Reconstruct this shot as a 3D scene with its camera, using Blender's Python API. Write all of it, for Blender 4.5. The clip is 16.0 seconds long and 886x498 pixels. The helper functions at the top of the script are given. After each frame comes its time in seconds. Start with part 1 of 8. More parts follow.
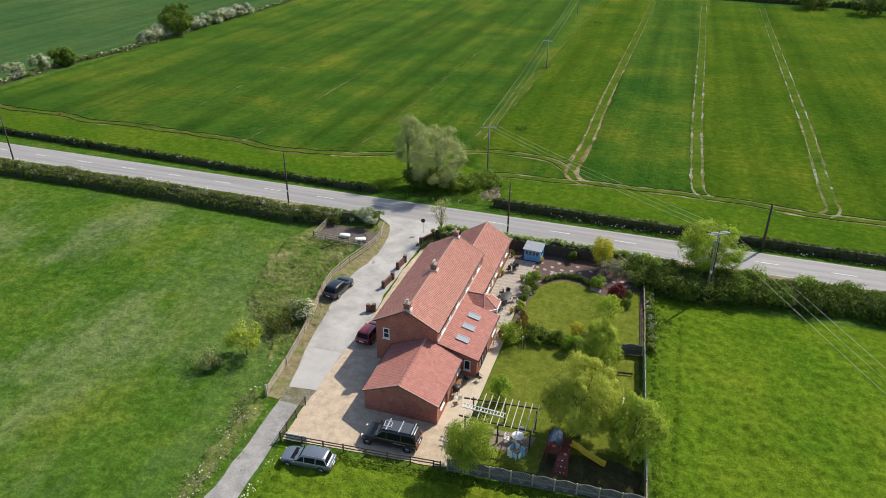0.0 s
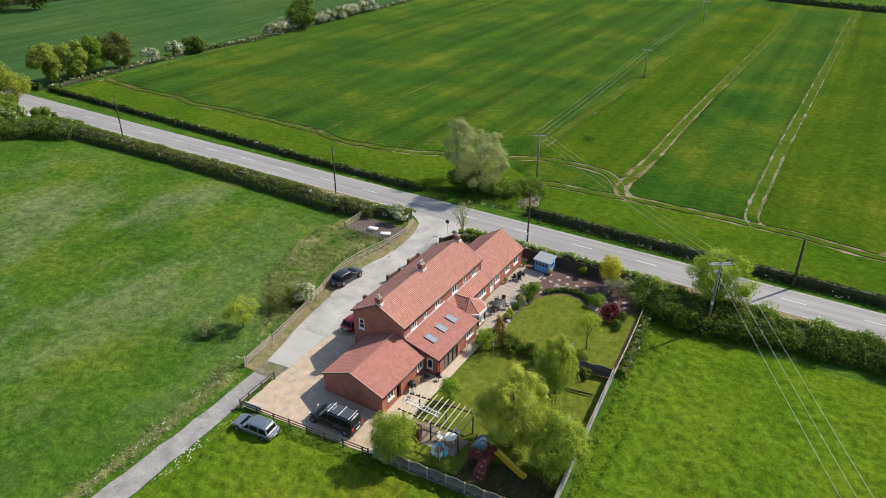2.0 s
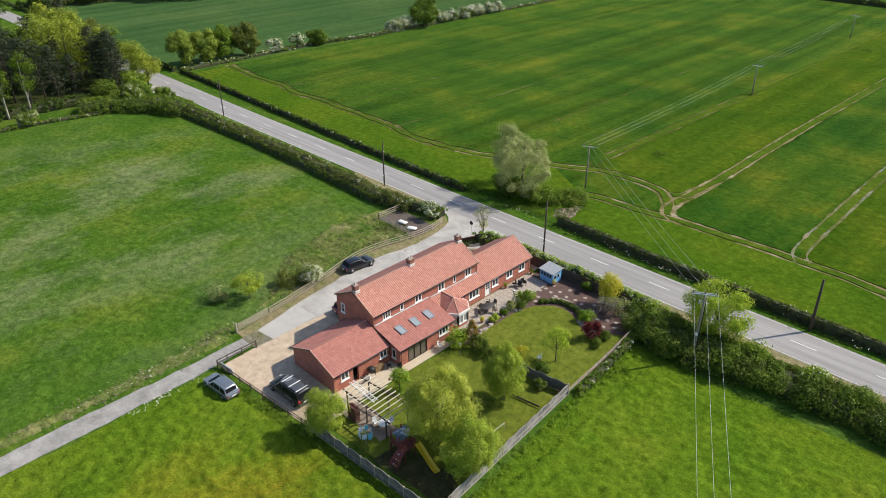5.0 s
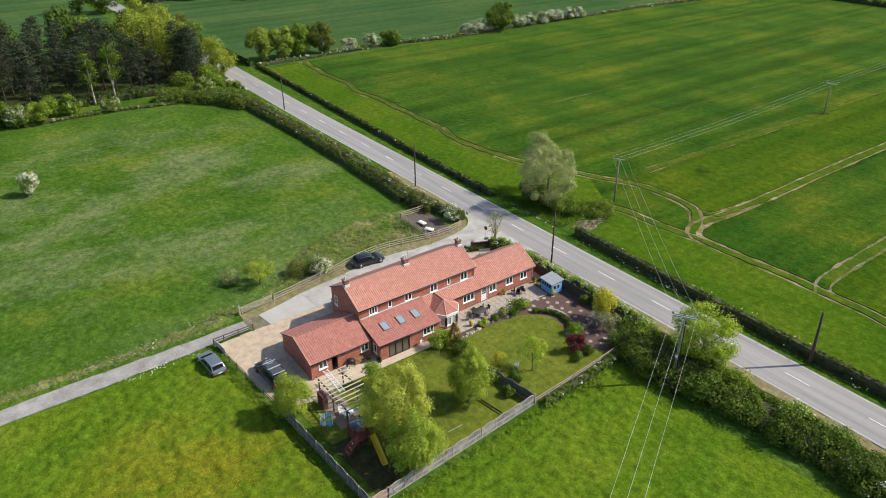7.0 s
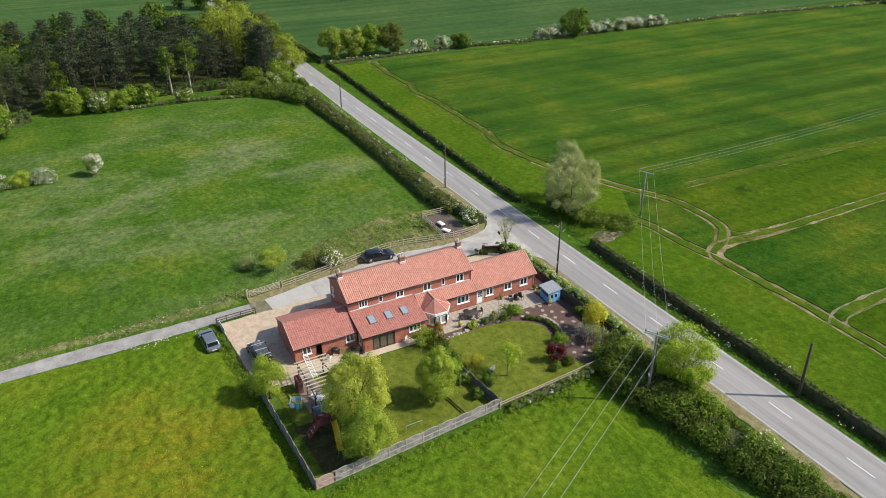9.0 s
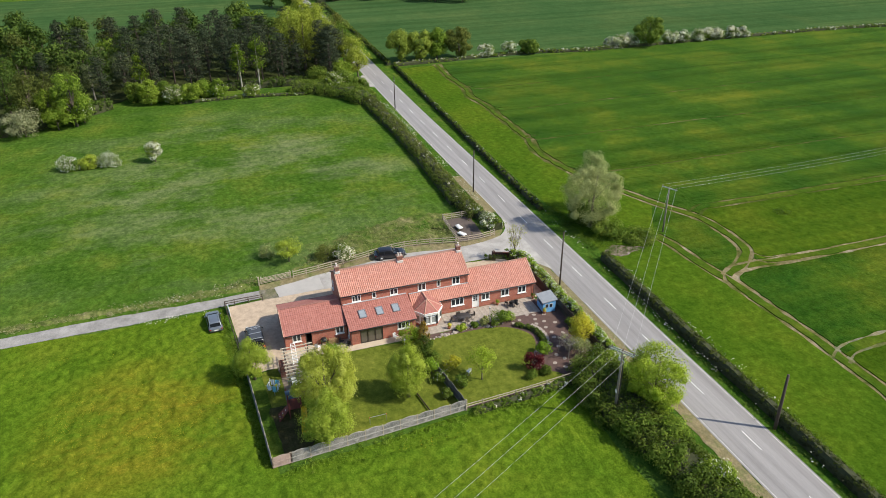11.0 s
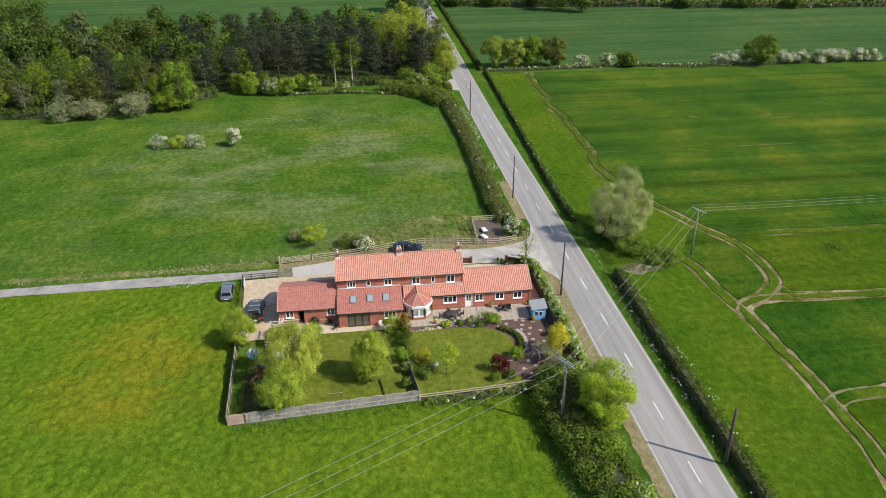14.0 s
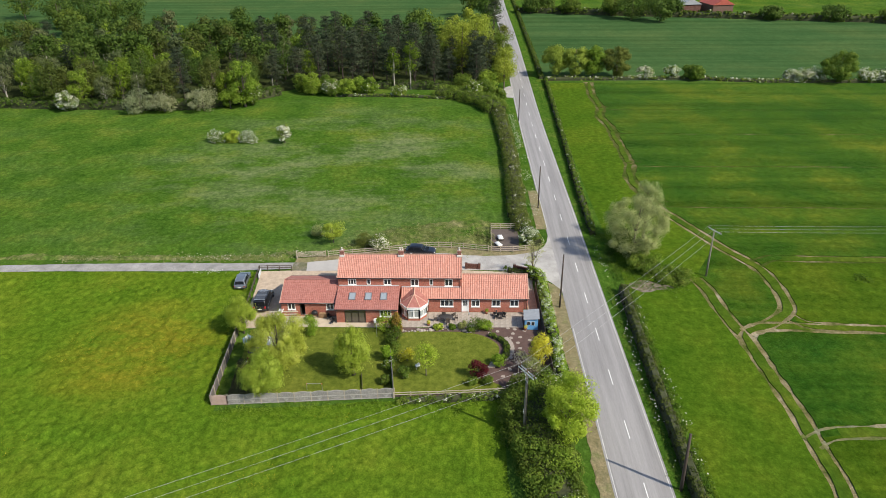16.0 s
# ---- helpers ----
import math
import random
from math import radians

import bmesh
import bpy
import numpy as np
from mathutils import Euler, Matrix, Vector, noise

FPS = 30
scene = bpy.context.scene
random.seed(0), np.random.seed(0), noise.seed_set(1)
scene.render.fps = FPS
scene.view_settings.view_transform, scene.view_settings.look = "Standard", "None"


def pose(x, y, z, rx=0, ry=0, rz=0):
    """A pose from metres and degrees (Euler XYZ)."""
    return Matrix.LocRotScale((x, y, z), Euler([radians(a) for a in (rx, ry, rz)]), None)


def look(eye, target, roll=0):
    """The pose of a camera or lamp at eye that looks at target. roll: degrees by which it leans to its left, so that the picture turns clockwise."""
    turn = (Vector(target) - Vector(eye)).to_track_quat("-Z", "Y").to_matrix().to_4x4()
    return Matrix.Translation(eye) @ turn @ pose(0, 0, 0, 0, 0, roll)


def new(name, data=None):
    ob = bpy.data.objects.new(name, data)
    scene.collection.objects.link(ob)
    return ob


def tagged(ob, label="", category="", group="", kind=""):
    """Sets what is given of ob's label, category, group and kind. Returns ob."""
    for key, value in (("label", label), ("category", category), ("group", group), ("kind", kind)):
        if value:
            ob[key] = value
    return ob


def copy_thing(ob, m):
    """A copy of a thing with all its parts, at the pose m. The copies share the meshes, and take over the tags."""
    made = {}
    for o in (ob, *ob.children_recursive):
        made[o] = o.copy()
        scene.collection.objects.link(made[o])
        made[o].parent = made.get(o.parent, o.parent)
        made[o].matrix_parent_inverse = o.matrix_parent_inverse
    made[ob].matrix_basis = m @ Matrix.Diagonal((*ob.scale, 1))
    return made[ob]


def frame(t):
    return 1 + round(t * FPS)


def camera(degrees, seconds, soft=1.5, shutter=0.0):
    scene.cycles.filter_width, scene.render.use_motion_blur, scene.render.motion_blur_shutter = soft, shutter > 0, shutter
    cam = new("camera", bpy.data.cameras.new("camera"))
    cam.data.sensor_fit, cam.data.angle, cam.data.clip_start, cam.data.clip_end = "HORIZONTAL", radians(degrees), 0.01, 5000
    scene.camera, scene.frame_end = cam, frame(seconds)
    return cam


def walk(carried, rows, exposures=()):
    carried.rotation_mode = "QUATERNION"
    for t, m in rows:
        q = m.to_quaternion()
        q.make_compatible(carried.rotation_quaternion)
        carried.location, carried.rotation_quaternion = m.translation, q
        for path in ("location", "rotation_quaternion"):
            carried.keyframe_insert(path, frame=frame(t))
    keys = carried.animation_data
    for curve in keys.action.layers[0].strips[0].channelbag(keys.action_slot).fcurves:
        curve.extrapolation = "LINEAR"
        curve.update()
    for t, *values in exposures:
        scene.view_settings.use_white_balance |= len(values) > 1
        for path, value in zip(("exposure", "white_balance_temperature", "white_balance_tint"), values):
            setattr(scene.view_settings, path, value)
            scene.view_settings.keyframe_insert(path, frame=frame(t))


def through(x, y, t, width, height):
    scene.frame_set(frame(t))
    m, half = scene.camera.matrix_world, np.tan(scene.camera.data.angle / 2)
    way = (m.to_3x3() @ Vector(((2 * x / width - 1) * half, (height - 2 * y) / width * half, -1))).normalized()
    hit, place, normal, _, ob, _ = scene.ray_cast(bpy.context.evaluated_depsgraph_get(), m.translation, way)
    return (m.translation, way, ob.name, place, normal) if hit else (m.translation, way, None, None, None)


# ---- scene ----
cam = camera(64.5, 16.0, soft=0.92)
METRES, EYE, TILT, LEAN, TURN = 103.9, 45.0, 0.0, 0.0, 17.6
ROWS = [
    (0.0, 0.0, 0.0, 0.0, 0.32, -28.41, -0.59),
    (0.1, 0.0290, -0.0035, 0.0045, 2.55, -28.5, -0.53),
    (0.2, 0.0535, -0.0053, 0.0080, 4.62, -28.6, -0.48),
    (0.5, 0.0727, -0.0057, 0.0103, 6.12, -28.63, -0.43),
    (1.0, 0.1033, -0.0059, 0.0135, 8.48, -28.68, -0.35),
    (1.5, 0.134, -0.0049, 0.0165, 10.86, -28.72, -0.28),
    (2.0, 0.1648, -0.0027, 0.0198, 13.27, -28.76, -0.21),
    (2.5, 0.1951, 0.0006, 0.0225, 15.63, -28.79, -0.16),
    (3.0, 0.2251, 0.0055, 0.0253, 17.96, -28.84, -0.11),
    (3.5, 0.2548, 0.0114, 0.0269, 20.25, -28.87, -0.09),
    (4.0, 0.2844, 0.0187, 0.0286, 22.54, -28.87, -0.02),
    (6.5, 0.4235, 0.0697, 0.0419, 33.7, -28.83, 0.17),
    (7.0, 0.4503, 0.0832, 0.0446, 35.91, -28.79, 0.2),
    (7.5, 0.4765, 0.0974, 0.0473, 38.12, -28.76, 0.23),
    (8.0, 0.5021, 0.1125, 0.0502, 40.31, -28.74, 0.25),
    (8.5, 0.5272, 0.1287, 0.0519, 42.48, -28.71, 0.27),
    (9.0, 0.5518, 0.1459, 0.0535, 44.62, -28.65, 0.33),
    (11.5, 0.6651, 0.2427, 0.0649, 55.21, -28.33, 0.46),
    (12.0, 0.6855, 0.2639, 0.0646, 57.25, -28.2, 0.45),
    (12.5, 0.7052, 0.2858, 0.0637, 59.31, -28.08, 0.44),
    (13.0, 0.7237, 0.3085, 0.0634, 61.38, -27.96, 0.43),
    (13.5, 0.741, 0.332, 0.0637, 63.45, -27.85, 0.41),
    (14.0, 0.7577, 0.3561, 0.0649, 65.48, -27.76, 0.43),
    (14.5, 0.7732, 0.3809, 0.067, 67.55, -27.65, 0.44),
    (15.0, 0.7877, 0.4061, 0.0696, 69.56, -27.56, 0.43),
    (15.5, 0.8015, 0.4316, 0.0726, 71.55, -27.48, 0.43),
    (16.0, 0.8142, 0.4577, 0.0744, 73.53, -27.4, 0.45),
]
EXPOSURES = [(0.0, 0.46), (16.0, 0.46)]
walk(cam, [(t, pose(0, 0, EYE, TILT, LEAN, TURN) @ pose(METRES * x, METRES * y, METRES * z, 90 + pitch, roll, yaw)) for t, x, y, z, yaw, pitch, roll in ROWS], EXPOSURES)

# ---- world and sun ----
SUN_EL, SUN_AZ = radians(43.5), math.atan2(0.525, 0.851)
world = bpy.data.worlds.new("world")
scene.world = world
world.use_nodes = True
wn = world.node_tree.nodes
sky = wn.new("ShaderNodeTexSky")
sky.sky_type, sky.sun_disc = "NISHITA", False
sky.sun_elevation, sky.sun_rotation = SUN_EL, SUN_AZ
world.node_tree.links.new(sky.outputs[0], wn["Background"].inputs[0])
wn["Background"].inputs[1].default_value = 0.12
sun = new("sun", bpy.data.lights.new("sun", "SUN"))
sun.data.energy, sun.data.angle, sun.data.color = 3.9, radians(0.8), (1.0, 0.93, 0.80)
sun.matrix_world = look((150 * math.sin(SUN_AZ), 150 * math.cos(SUN_AZ), 150 * math.tan(SUN_EL)), (0, 0, 0))

# ---- materials ----
def nodes(name):
    m = bpy.data.materials.new(name)
    m.use_nodes = True
    return m, m.node_tree.nodes, m.node_tree.links, m.node_tree.nodes["Principled BSDF"]


def noise_node(n, l, coord, scale, detail=4.0, rough=0.6, stretch=(1, 1, 1)):
    mp = n.new("ShaderNodeMapping")
    mp.inputs["Scale"].default_value = stretch
    l.new(coord, mp.inputs[0])
    t = n.new("ShaderNodeTexNoise")
    t.inputs["Scale"].default_value, t.inputs["Detail"].default_value = scale, detail
    t.inputs["Roughness"].default_value = rough
    l.new(mp.outputs[0], t.inputs["Vector"])
    return t.outputs["Fac"]


def ramp(n, l, fac, stops):
    r = n.new("ShaderNodeValToRGB")
    while len(r.color_ramp.elements) < len(stops):
        r.color_ramp.elements.new(0.5)
    for e, (p, c) in zip(r.color_ramp.elements, stops):
        e.position, e.color = p, (*c, 1)
    l.new(fac, r.inputs[0])
    return r.outputs[0]


def mix(n, l, fac, a, b, mode="MIX"):
    x = n.new("ShaderNodeMix")
    x.data_type, x.blend_type = "RGBA", mode
    for socket, v in ((x.inputs[0], fac), (x.inputs[6], a), (x.inputs[7], b)):
        if isinstance(v, (int, float)):
            socket.default_value = v
        elif isinstance(v, tuple):
            socket.default_value = (*v, 1)
        else:
            l.new(v, socket)
    return x.outputs[2]


def bump(n, l, fac, strength, dist, shader):
    b = n.new("ShaderNodeBump")
    b.inputs["Strength"].default_value, b.inputs["Distance"].default_value = strength, dist
    l.new(fac, b.inputs["Height"])
    l.new(b.outputs[0], shader.inputs["Normal"])


def plain(name, c, rough=0.6, metal=0.0, vary=0.25, scale=3.0, grain=40.0, relief=0.15, coat=0.0, stretch=(1, 1, 1)):
    """Surface of one colour with stains and grain."""
    m, n, l, p = nodes(name)
    co = n.new("ShaderNodeTexCoord").outputs["Object"]
    a = noise_node(n, l, co, scale, 5, 0.65, stretch)
    b = noise_node(n, l, co, grain, 3, 0.6, stretch)
    lo, hi = tuple(v * (1 - vary) for v in c), tuple(min(1, v * (1 + vary)) for v in c)
    col = mix(n, l, 0.35, ramp(n, l, a, [(0.3, lo), (0.7, hi)]), ramp(n, l, b, [(0.3, lo), (0.7, hi)]))
    l.new(col, p.inputs["Base Color"])
    p.inputs["Roughness"].default_value, p.inputs["Metallic"].default_value = rough, metal
    p.inputs["Coat Weight"].default_value = coat
    if relief:
        bump(n, l, b, relief, 0.02, p)
    return m


def turf(name, stops, patch=0.05, clump=0.7, fine=3.0, stretch=(1, 1, 1), streak=0.0, relief=0.5, pale=None, pale_scale=0.03, sheen=0.0, pale_at=(-74, 46, 0), pale_run=(18, 48), rough=0.62, fine_mix=0.5, pale_lo=0.46, tint=(0.62, 0.8, 0.3), fuzz=0.45):
    """Grass or crop seen from high up: patches, clumps and fine tufts."""
    m, n, l, p = nodes(name)
    co = n.new("ShaderNodeTexCoord").outputs["Object"]
    a = noise_node(n, l, co, patch, 7, 0.66, stretch)
    b = noise_node(n, l, co, clump, 6, 0.7)
    c = noise_node(n, l, co, fine, 4, 0.7)
    base = ramp(n, l, a, stops)
    if streak:
        s = noise_node(n, l, co, 1.0, 3, 0.55, (0.22, 0.006, 1))
        base = mix(n, l, streak, base, ramp(n, l, s, [(0.34, (0.3, 0.42, 0.25)), (0.5, (0.9, 0.95, 0.9)), (0.66, (1.7, 1.35, 1.3))]), "MULTIPLY")
    if pale:
        s = noise_node(n, l, co, pale_scale, 9, 0.74, (1.0, 0.5, 1))
        d = n.new("ShaderNodeVectorMath")
        d.operation = "DISTANCE"
        d.inputs[1].default_value = pale_at
        l.new(co, d.inputs[0])
        r = n.new("ShaderNodeMapRange")
        for k, v in zip((1, 2, 3, 4), (*pale_run, 1.0, 0.12)):
            r.inputs[k].default_value = v
        l.new(d.outputs["Value"], r.inputs[0])
        amount = mix(n, l, 1.0, ramp(n, l, s, [(pale_lo, (0, 0, 0)), (pale_lo + 0.26, (0.75, 0.75, 0.75))]), r.outputs[0], "MULTIPLY")
        base = mix(n, l, amount, base, pale)
    base = mix(n, l, rough, base, ramp(n, l, b, [(0.28, (0.42, 0.5, 0.45)), (0.5, (0.95, 0.95, 0.95)), (0.72, (1.65, 1.5, 1.6))]), "MULTIPLY")
    base = mix(n, l, fine_mix, base, ramp(n, l, c, [(0.28, (0.48, 0.54, 0.5)), (0.5, (0.95, 0.95, 0.95)), (0.72, (1.55, 1.45, 1.5))]), "MULTIPLY")
    l.new(base, p.inputs["Base Color"])
    p.inputs["Roughness"].default_value, p.inputs["Specular IOR Level"].default_value = 0.9, 0.0
    p.inputs["Sheen Weight"].default_value, p.inputs["Sheen Roughness"].default_value = sheen, fuzz
    p.inputs["Sheen Tint"].default_value = (*tint, 1)
    h = mix(n, l, 0.5, b, c)
    bump(n, l, h, relief, 0.6, p)
    return m


def leafy(name, dark, mid, light, through=0.3, gloss=0.55):
    """Foliage: every leaf its own tone, some light through it."""
    m, n, l, p = nodes(name)
    g = n.new("ShaderNodeNewGeometry")
    co = n.new("ShaderNodeTexCoord").outputs["Object"]
    col = ramp(n, l, noise_node(n, l, co, 0.9, 3, 0.6), [(0.32, dark), (0.5, mid), (0.68, light)])
    col = mix(n, l, 0.22, col, ramp(n, l, g.outputs["Random Per Island"], [(0.0, (0.62, 0.68, 0.6)), (1.0, (1.32, 1.26, 1.28))]), "MULTIPLY")
    o = n.new("ShaderNodeObjectInfo")
    col = mix(n, l, 0.5, col, ramp(n, l, o.outputs["Random"], [(0.0, (0.72, 0.8, 0.7)), (1.0, (1.25, 1.12, 1.1))]), "MULTIPLY")
    l.new(col, p.inputs["Base Color"])
    p.inputs["Roughness"].default_value = gloss
    p.inputs["Specular IOR Level"].default_value = 0.08
    t = n.new("ShaderNodeBsdfTranslucent")
    l.new(col, t.inputs[0])
    x = n.new("ShaderNodeMixShader")
    x.inputs[0].default_value = through
    l.new(p.outputs[0], x.inputs[1])
    l.new(t.outputs[0], x.inputs[2])
    l.new(x.outputs[0], n["Material Output"].inputs[0])
    return m


def brickwork(name, c1, c2, mortar):
    m, n, l, p = nodes(name)
    co = n.new("ShaderNodeTexCoord").outputs["Object"]
    sep = n.new("ShaderNodeSeparateXYZ")
    l.new(co, sep.inputs[0])
    add = n.new("ShaderNodeMath")
    l.new(sep.outputs[0], add.inputs[0])
    l.new(sep.outputs[1], add.inputs[1])
    comb = n.new("ShaderNodeCombineXYZ")
    l.new(add.outputs[0], comb.inputs[0])
    l.new(sep.outputs[2], comb.inputs[1])
    bt = n.new("ShaderNodeTexBrick")
    bt.inputs["Scale"].default_value = 1.0
    bt.inputs["Brick Width"].default_value, bt.inputs["Row Height"].default_value = 0.225, 0.075
    bt.inputs["Mortar Size"].default_value = 0.006
    for k, c in (("Color1", c1), ("Color2", c2), ("Mortar", mortar)):
        bt.inputs[k].default_value = (*c, 1)
    l.new(comb.outputs[0], bt.inputs["Vector"])
    a = noise_node(n, l, co, 0.9, 6, 0.7)
    b = noise_node(n, l, co, 9.0, 3, 0.6)
    col = mix(n, l, 0.8, bt.outputs[0], ramp(n, l, a, [(0.25, (0.6, 0.6, 0.62)), (0.75, (1.25, 1.22, 1.2))]), "MULTIPLY")
    col = mix(n, l, 0.6, col, ramp(n, l, b, [(0.3, (0.65, 0.62, 0.6)), (0.7, (1.3, 1.3, 1.3))]), "MULTIPLY")
    l.new(col, p.inputs["Base Color"])
    p.inputs["Roughness"].default_value = 0.85
    bump(n, l, bt.outputs["Fac"], -0.4, 0.01, p)
    return m


def roofing(name, stops, grime):
    """Clay tile: tone from tile to tile, weathering in patches."""
    m, n, l, p = nodes(name)
    co = n.new("ShaderNodeTexCoord").outputs["Object"]
    cell = n.new("ShaderNodeTexVoronoi")
    cell.inputs["Scale"].default_value = 3.2
    l.new(co, cell.inputs["Vector"])
    sep = n.new("ShaderNodeSeparateColor")
    l.new(cell.outputs["Color"], sep.inputs[0])
    col = ramp(n, l, sep.outputs[0], stops)
    a = noise_node(n, l, co, 0.5, 6, 0.7)
    b = noise_node(n, l, co, 6.0, 5, 0.7)
    col = mix(n, l, ramp(n, l, a, [(0.45, (0, 0, 0)), (0.75, (0.4, 0.4, 0.4))]), col, grime)
    col = mix(n, l, 0.4, col, ramp(n, l, b, [(0.3, (0.65, 0.64, 0.62)), (0.7, (1.25, 1.25, 1.25))]), "MULTIPLY")
    l.new(col, p.inputs["Base Color"])
    p.inputs["Roughness"].default_value = 0.8
    bump(n, l, b, 0.2, 0.02, p)
    return m


def glassy(name, tint=(0.03, 0.035, 0.04), rough=0.05):
    m, n, l, p = nodes(name)
    p.inputs["Base Color"].default_value = (*tint, 1)
    p.inputs["Roughness"].default_value = rough
    p.inputs["Specular IOR Level"].default_value = 0.7
    return m


PASTURE = turf("pasture", [(0.32, (0.036, 0.088, 0.011)), (0.5, (0.062, 0.126, 0.015)), (0.68, (0.11, 0.155, 0.021))], 0.09, 1.0, 3.2, pale=(0.25, 0.26, 0.14), pale_scale=0.06, rough=0.8, fine_mix=0.65)
ROUGH_GROUND = turf("rough weedy ground", [(0.34, (0.06, 0.118, 0.017)), (0.5, (0.115, 0.148, 0.037)), (0.68, (0.205, 0.2, 0.088))], 0.28, 1.0, 3.0, rough=0.85, fine_mix=0.75)
MEADOW = turf("meadow", [(0.3, (0.058, 0.13, 0.009)), (0.5, (0.084, 0.157, 0.011)), (0.7, (0.122, 0.178, 0.015))], 0.09, 1.3, 5.0, rough=0.8, fine_mix=0.75, pale=(0.24, 0.185, 0.018), pale_scale=0.12, pale_at=(-7, 30, 0), pale_run=(5, 13), pale_lo=0.36)
CROP = turf("young wheat", [(0.33, (0.015, 0.059, 0.0065)), (0.5, (0.038, 0.087, 0.008)), (0.68, (0.088, 0.117, 0.0115))], 0.05, 0.9, 4.5, streak=0.62, relief=0.4, sheen=0.26, fuzz=0.28, rough=0.8, fine_mix=0.6, tint=(0.62, 0.8, 0.2))
CROP_LIGHT = turf("light yellow-green wheat", [(0.33, (0.031, 0.078, 0.006)), (0.5, (0.055, 0.101, 0.0075)), (0.68, (0.088, 0.119, 0.0105))], 0.045, 0.8, 4.5, streak=0.4, relief=0.4, sheen=0.12, fuzz=0.28, rough=0.75, fine_mix=0.55, tint=(0.62, 0.8, 0.2))
CROP_PALE = turf("thin wheat headland", [(0.3, (0.037, 0.089, 0.006)), (0.5, (0.06, 0.114, 0.008)), (0.7, (0.095, 0.134, 0.011))], 0.06, 0.9, 4.0, relief=0.3, sheen=0.04, rough=0.75, fine_mix=0.5, tint=(0.62, 0.8, 0.2))
CROP_STRIP = turf("stunted wheat", [(0.3, (0.034, 0.08, 0.007)), (0.5, (0.06, 0.104, 0.009)), (0.7, (0.096, 0.122, 0.014))], 0.1, 0.6, 2.0, relief=0.3, sheen=0.06)
# far crop: bluish haze of distance is mixed into these tones
CROP_DARK_HAZY = turf("dark wheat with distance haze", [(0.3, (0.03, 0.078, 0.024)), (0.5, (0.042, 0.09, 0.028)), (0.7, (0.064, 0.104, 0.032))], 0.03, 0.3, 1.2, streak=0.4, relief=0.2, sheen=0.06, rough=0.35, fine_mix=0.2)
LAWN = turf("mown lawn", [(0.3, (0.095, 0.125, 0.018)), (0.5, (0.118, 0.145, 0.021)), (0.7, (0.145, 0.165, 0.027))], 0.15, 1.2, 6.0, relief=0.12)
VERGE = turf("verge grass", [(0.3, (0.038, 0.1, 0.012)), (0.5, (0.06, 0.126, 0.015)), (0.7, (0.1, 0.145, 0.025))], 0.25, 1.0, 4.0)
DRY = turf("dry verge", [(0.3, (0.2, 0.17, 0.085)), (0.5, (0.25, 0.215, 0.12)), (0.7, (0.14, 0.18, 0.05))], 0.3, 1.5, 5.0)
ASPHALT = plain("asphalt", (0.268, 0.256, 0.25), 0.85, vary=0.36, scale=0.6, grain=30, relief=0.1, stretch=(0.06, 1.8, 1))
PAD = plain("pale concrete apron", (0.4, 0.38, 0.355), 0.9, vary=0.14, scale=0.5, grain=12, relief=0.1)
DRIVE = plain("worn drive tarmac", (0.37, 0.352, 0.328), 0.9, vary=0.42, scale=0.35, grain=12, relief=0.1)
LANE = plain("concrete lane", (0.275, 0.262, 0.245), 0.9, vary=0.5, scale=0.5, grain=7, relief=0.15)
GRAVEL = plain("tan gravel", (0.45, 0.353, 0.256), 0.95, vary=0.34, scale=1.1, grain=9, relief=0.5)
PAVING = plain("sandstone paving", (0.5, 0.415, 0.31), 0.85, vary=0.16, scale=1.3, grain=12)
SLABS = plain("grey-buff patio stone", (0.36, 0.31, 0.258), 0.85, vary=0.34, scale=1.1, grain=9)
STONE = plain("pale stepping stone", (0.33, 0.28, 0.24), 0.85, vary=0.25, scale=3, grain=20)
BARK = plain("brown bark mulch", (0.1, 0.06, 0.05), 0.95, vary=0.35, scale=1.5, grain=14, relief=0.6)
SOIL = turf("track soil", [(0.36, (0.08, 0.1, 0.02)), (0.47, (0.17, 0.15, 0.065)), (0.58, (0.27, 0.225, 0.13)), (0.68, (0.4, 0.35, 0.25))], 0.22, 1.0, 5.0)
WET_SOIL = turf("half-grown track", [(0.38, (0.075, 0.11, 0.02)), (0.52, (0.14, 0.14, 0.055)), (0.68, (0.28, 0.25, 0.17))], 0.12, 0.8, 4.0, relief=0.05)
wet, wl = WET_SOIL.node_tree.nodes, WET_SOIL.node_tree.links
pool = noise_node(wet, wl, wet.new("ShaderNodeTexCoord").outputs["Object"], 0.14, 4, 0.6)
wl.new(ramp(wet, wl, pool, [(0.52, (0.9, 0.9, 0.9)), (0.6, (0.16, 0.16, 0.16))]), wet["Principled BSDF"].inputs["Roughness"])
wl.new(ramp(wet, wl, pool, [(0.52, (0.0, 0.0, 0.0)), (0.6, (0.5, 0.5, 0.5))]), wet["Principled BSDF"].inputs["Specular IOR Level"])
HALF_SOIL = turf("half-bare track", [(0.4, (0.055, 0.085, 0.014)), (0.54, (0.1, 0.105, 0.03)), (0.68, (0.23, 0.195, 0.11))], 0.14, 1.0, 5.0)
WHITE_LINE = plain("road paint", (0.72, 0.72, 0.69), 0.7, vary=0.2, scale=2, grain=25)
WORN_LINE = plain("worn road paint", (0.5, 0.49, 0.47), 0.8, vary=0.45, scale=0.8, grain=9)
BRICK = brickwork("red brick", (0.45, 0.145, 0.092), (0.34, 0.1, 0.068), (0.4, 0.25, 0.19))
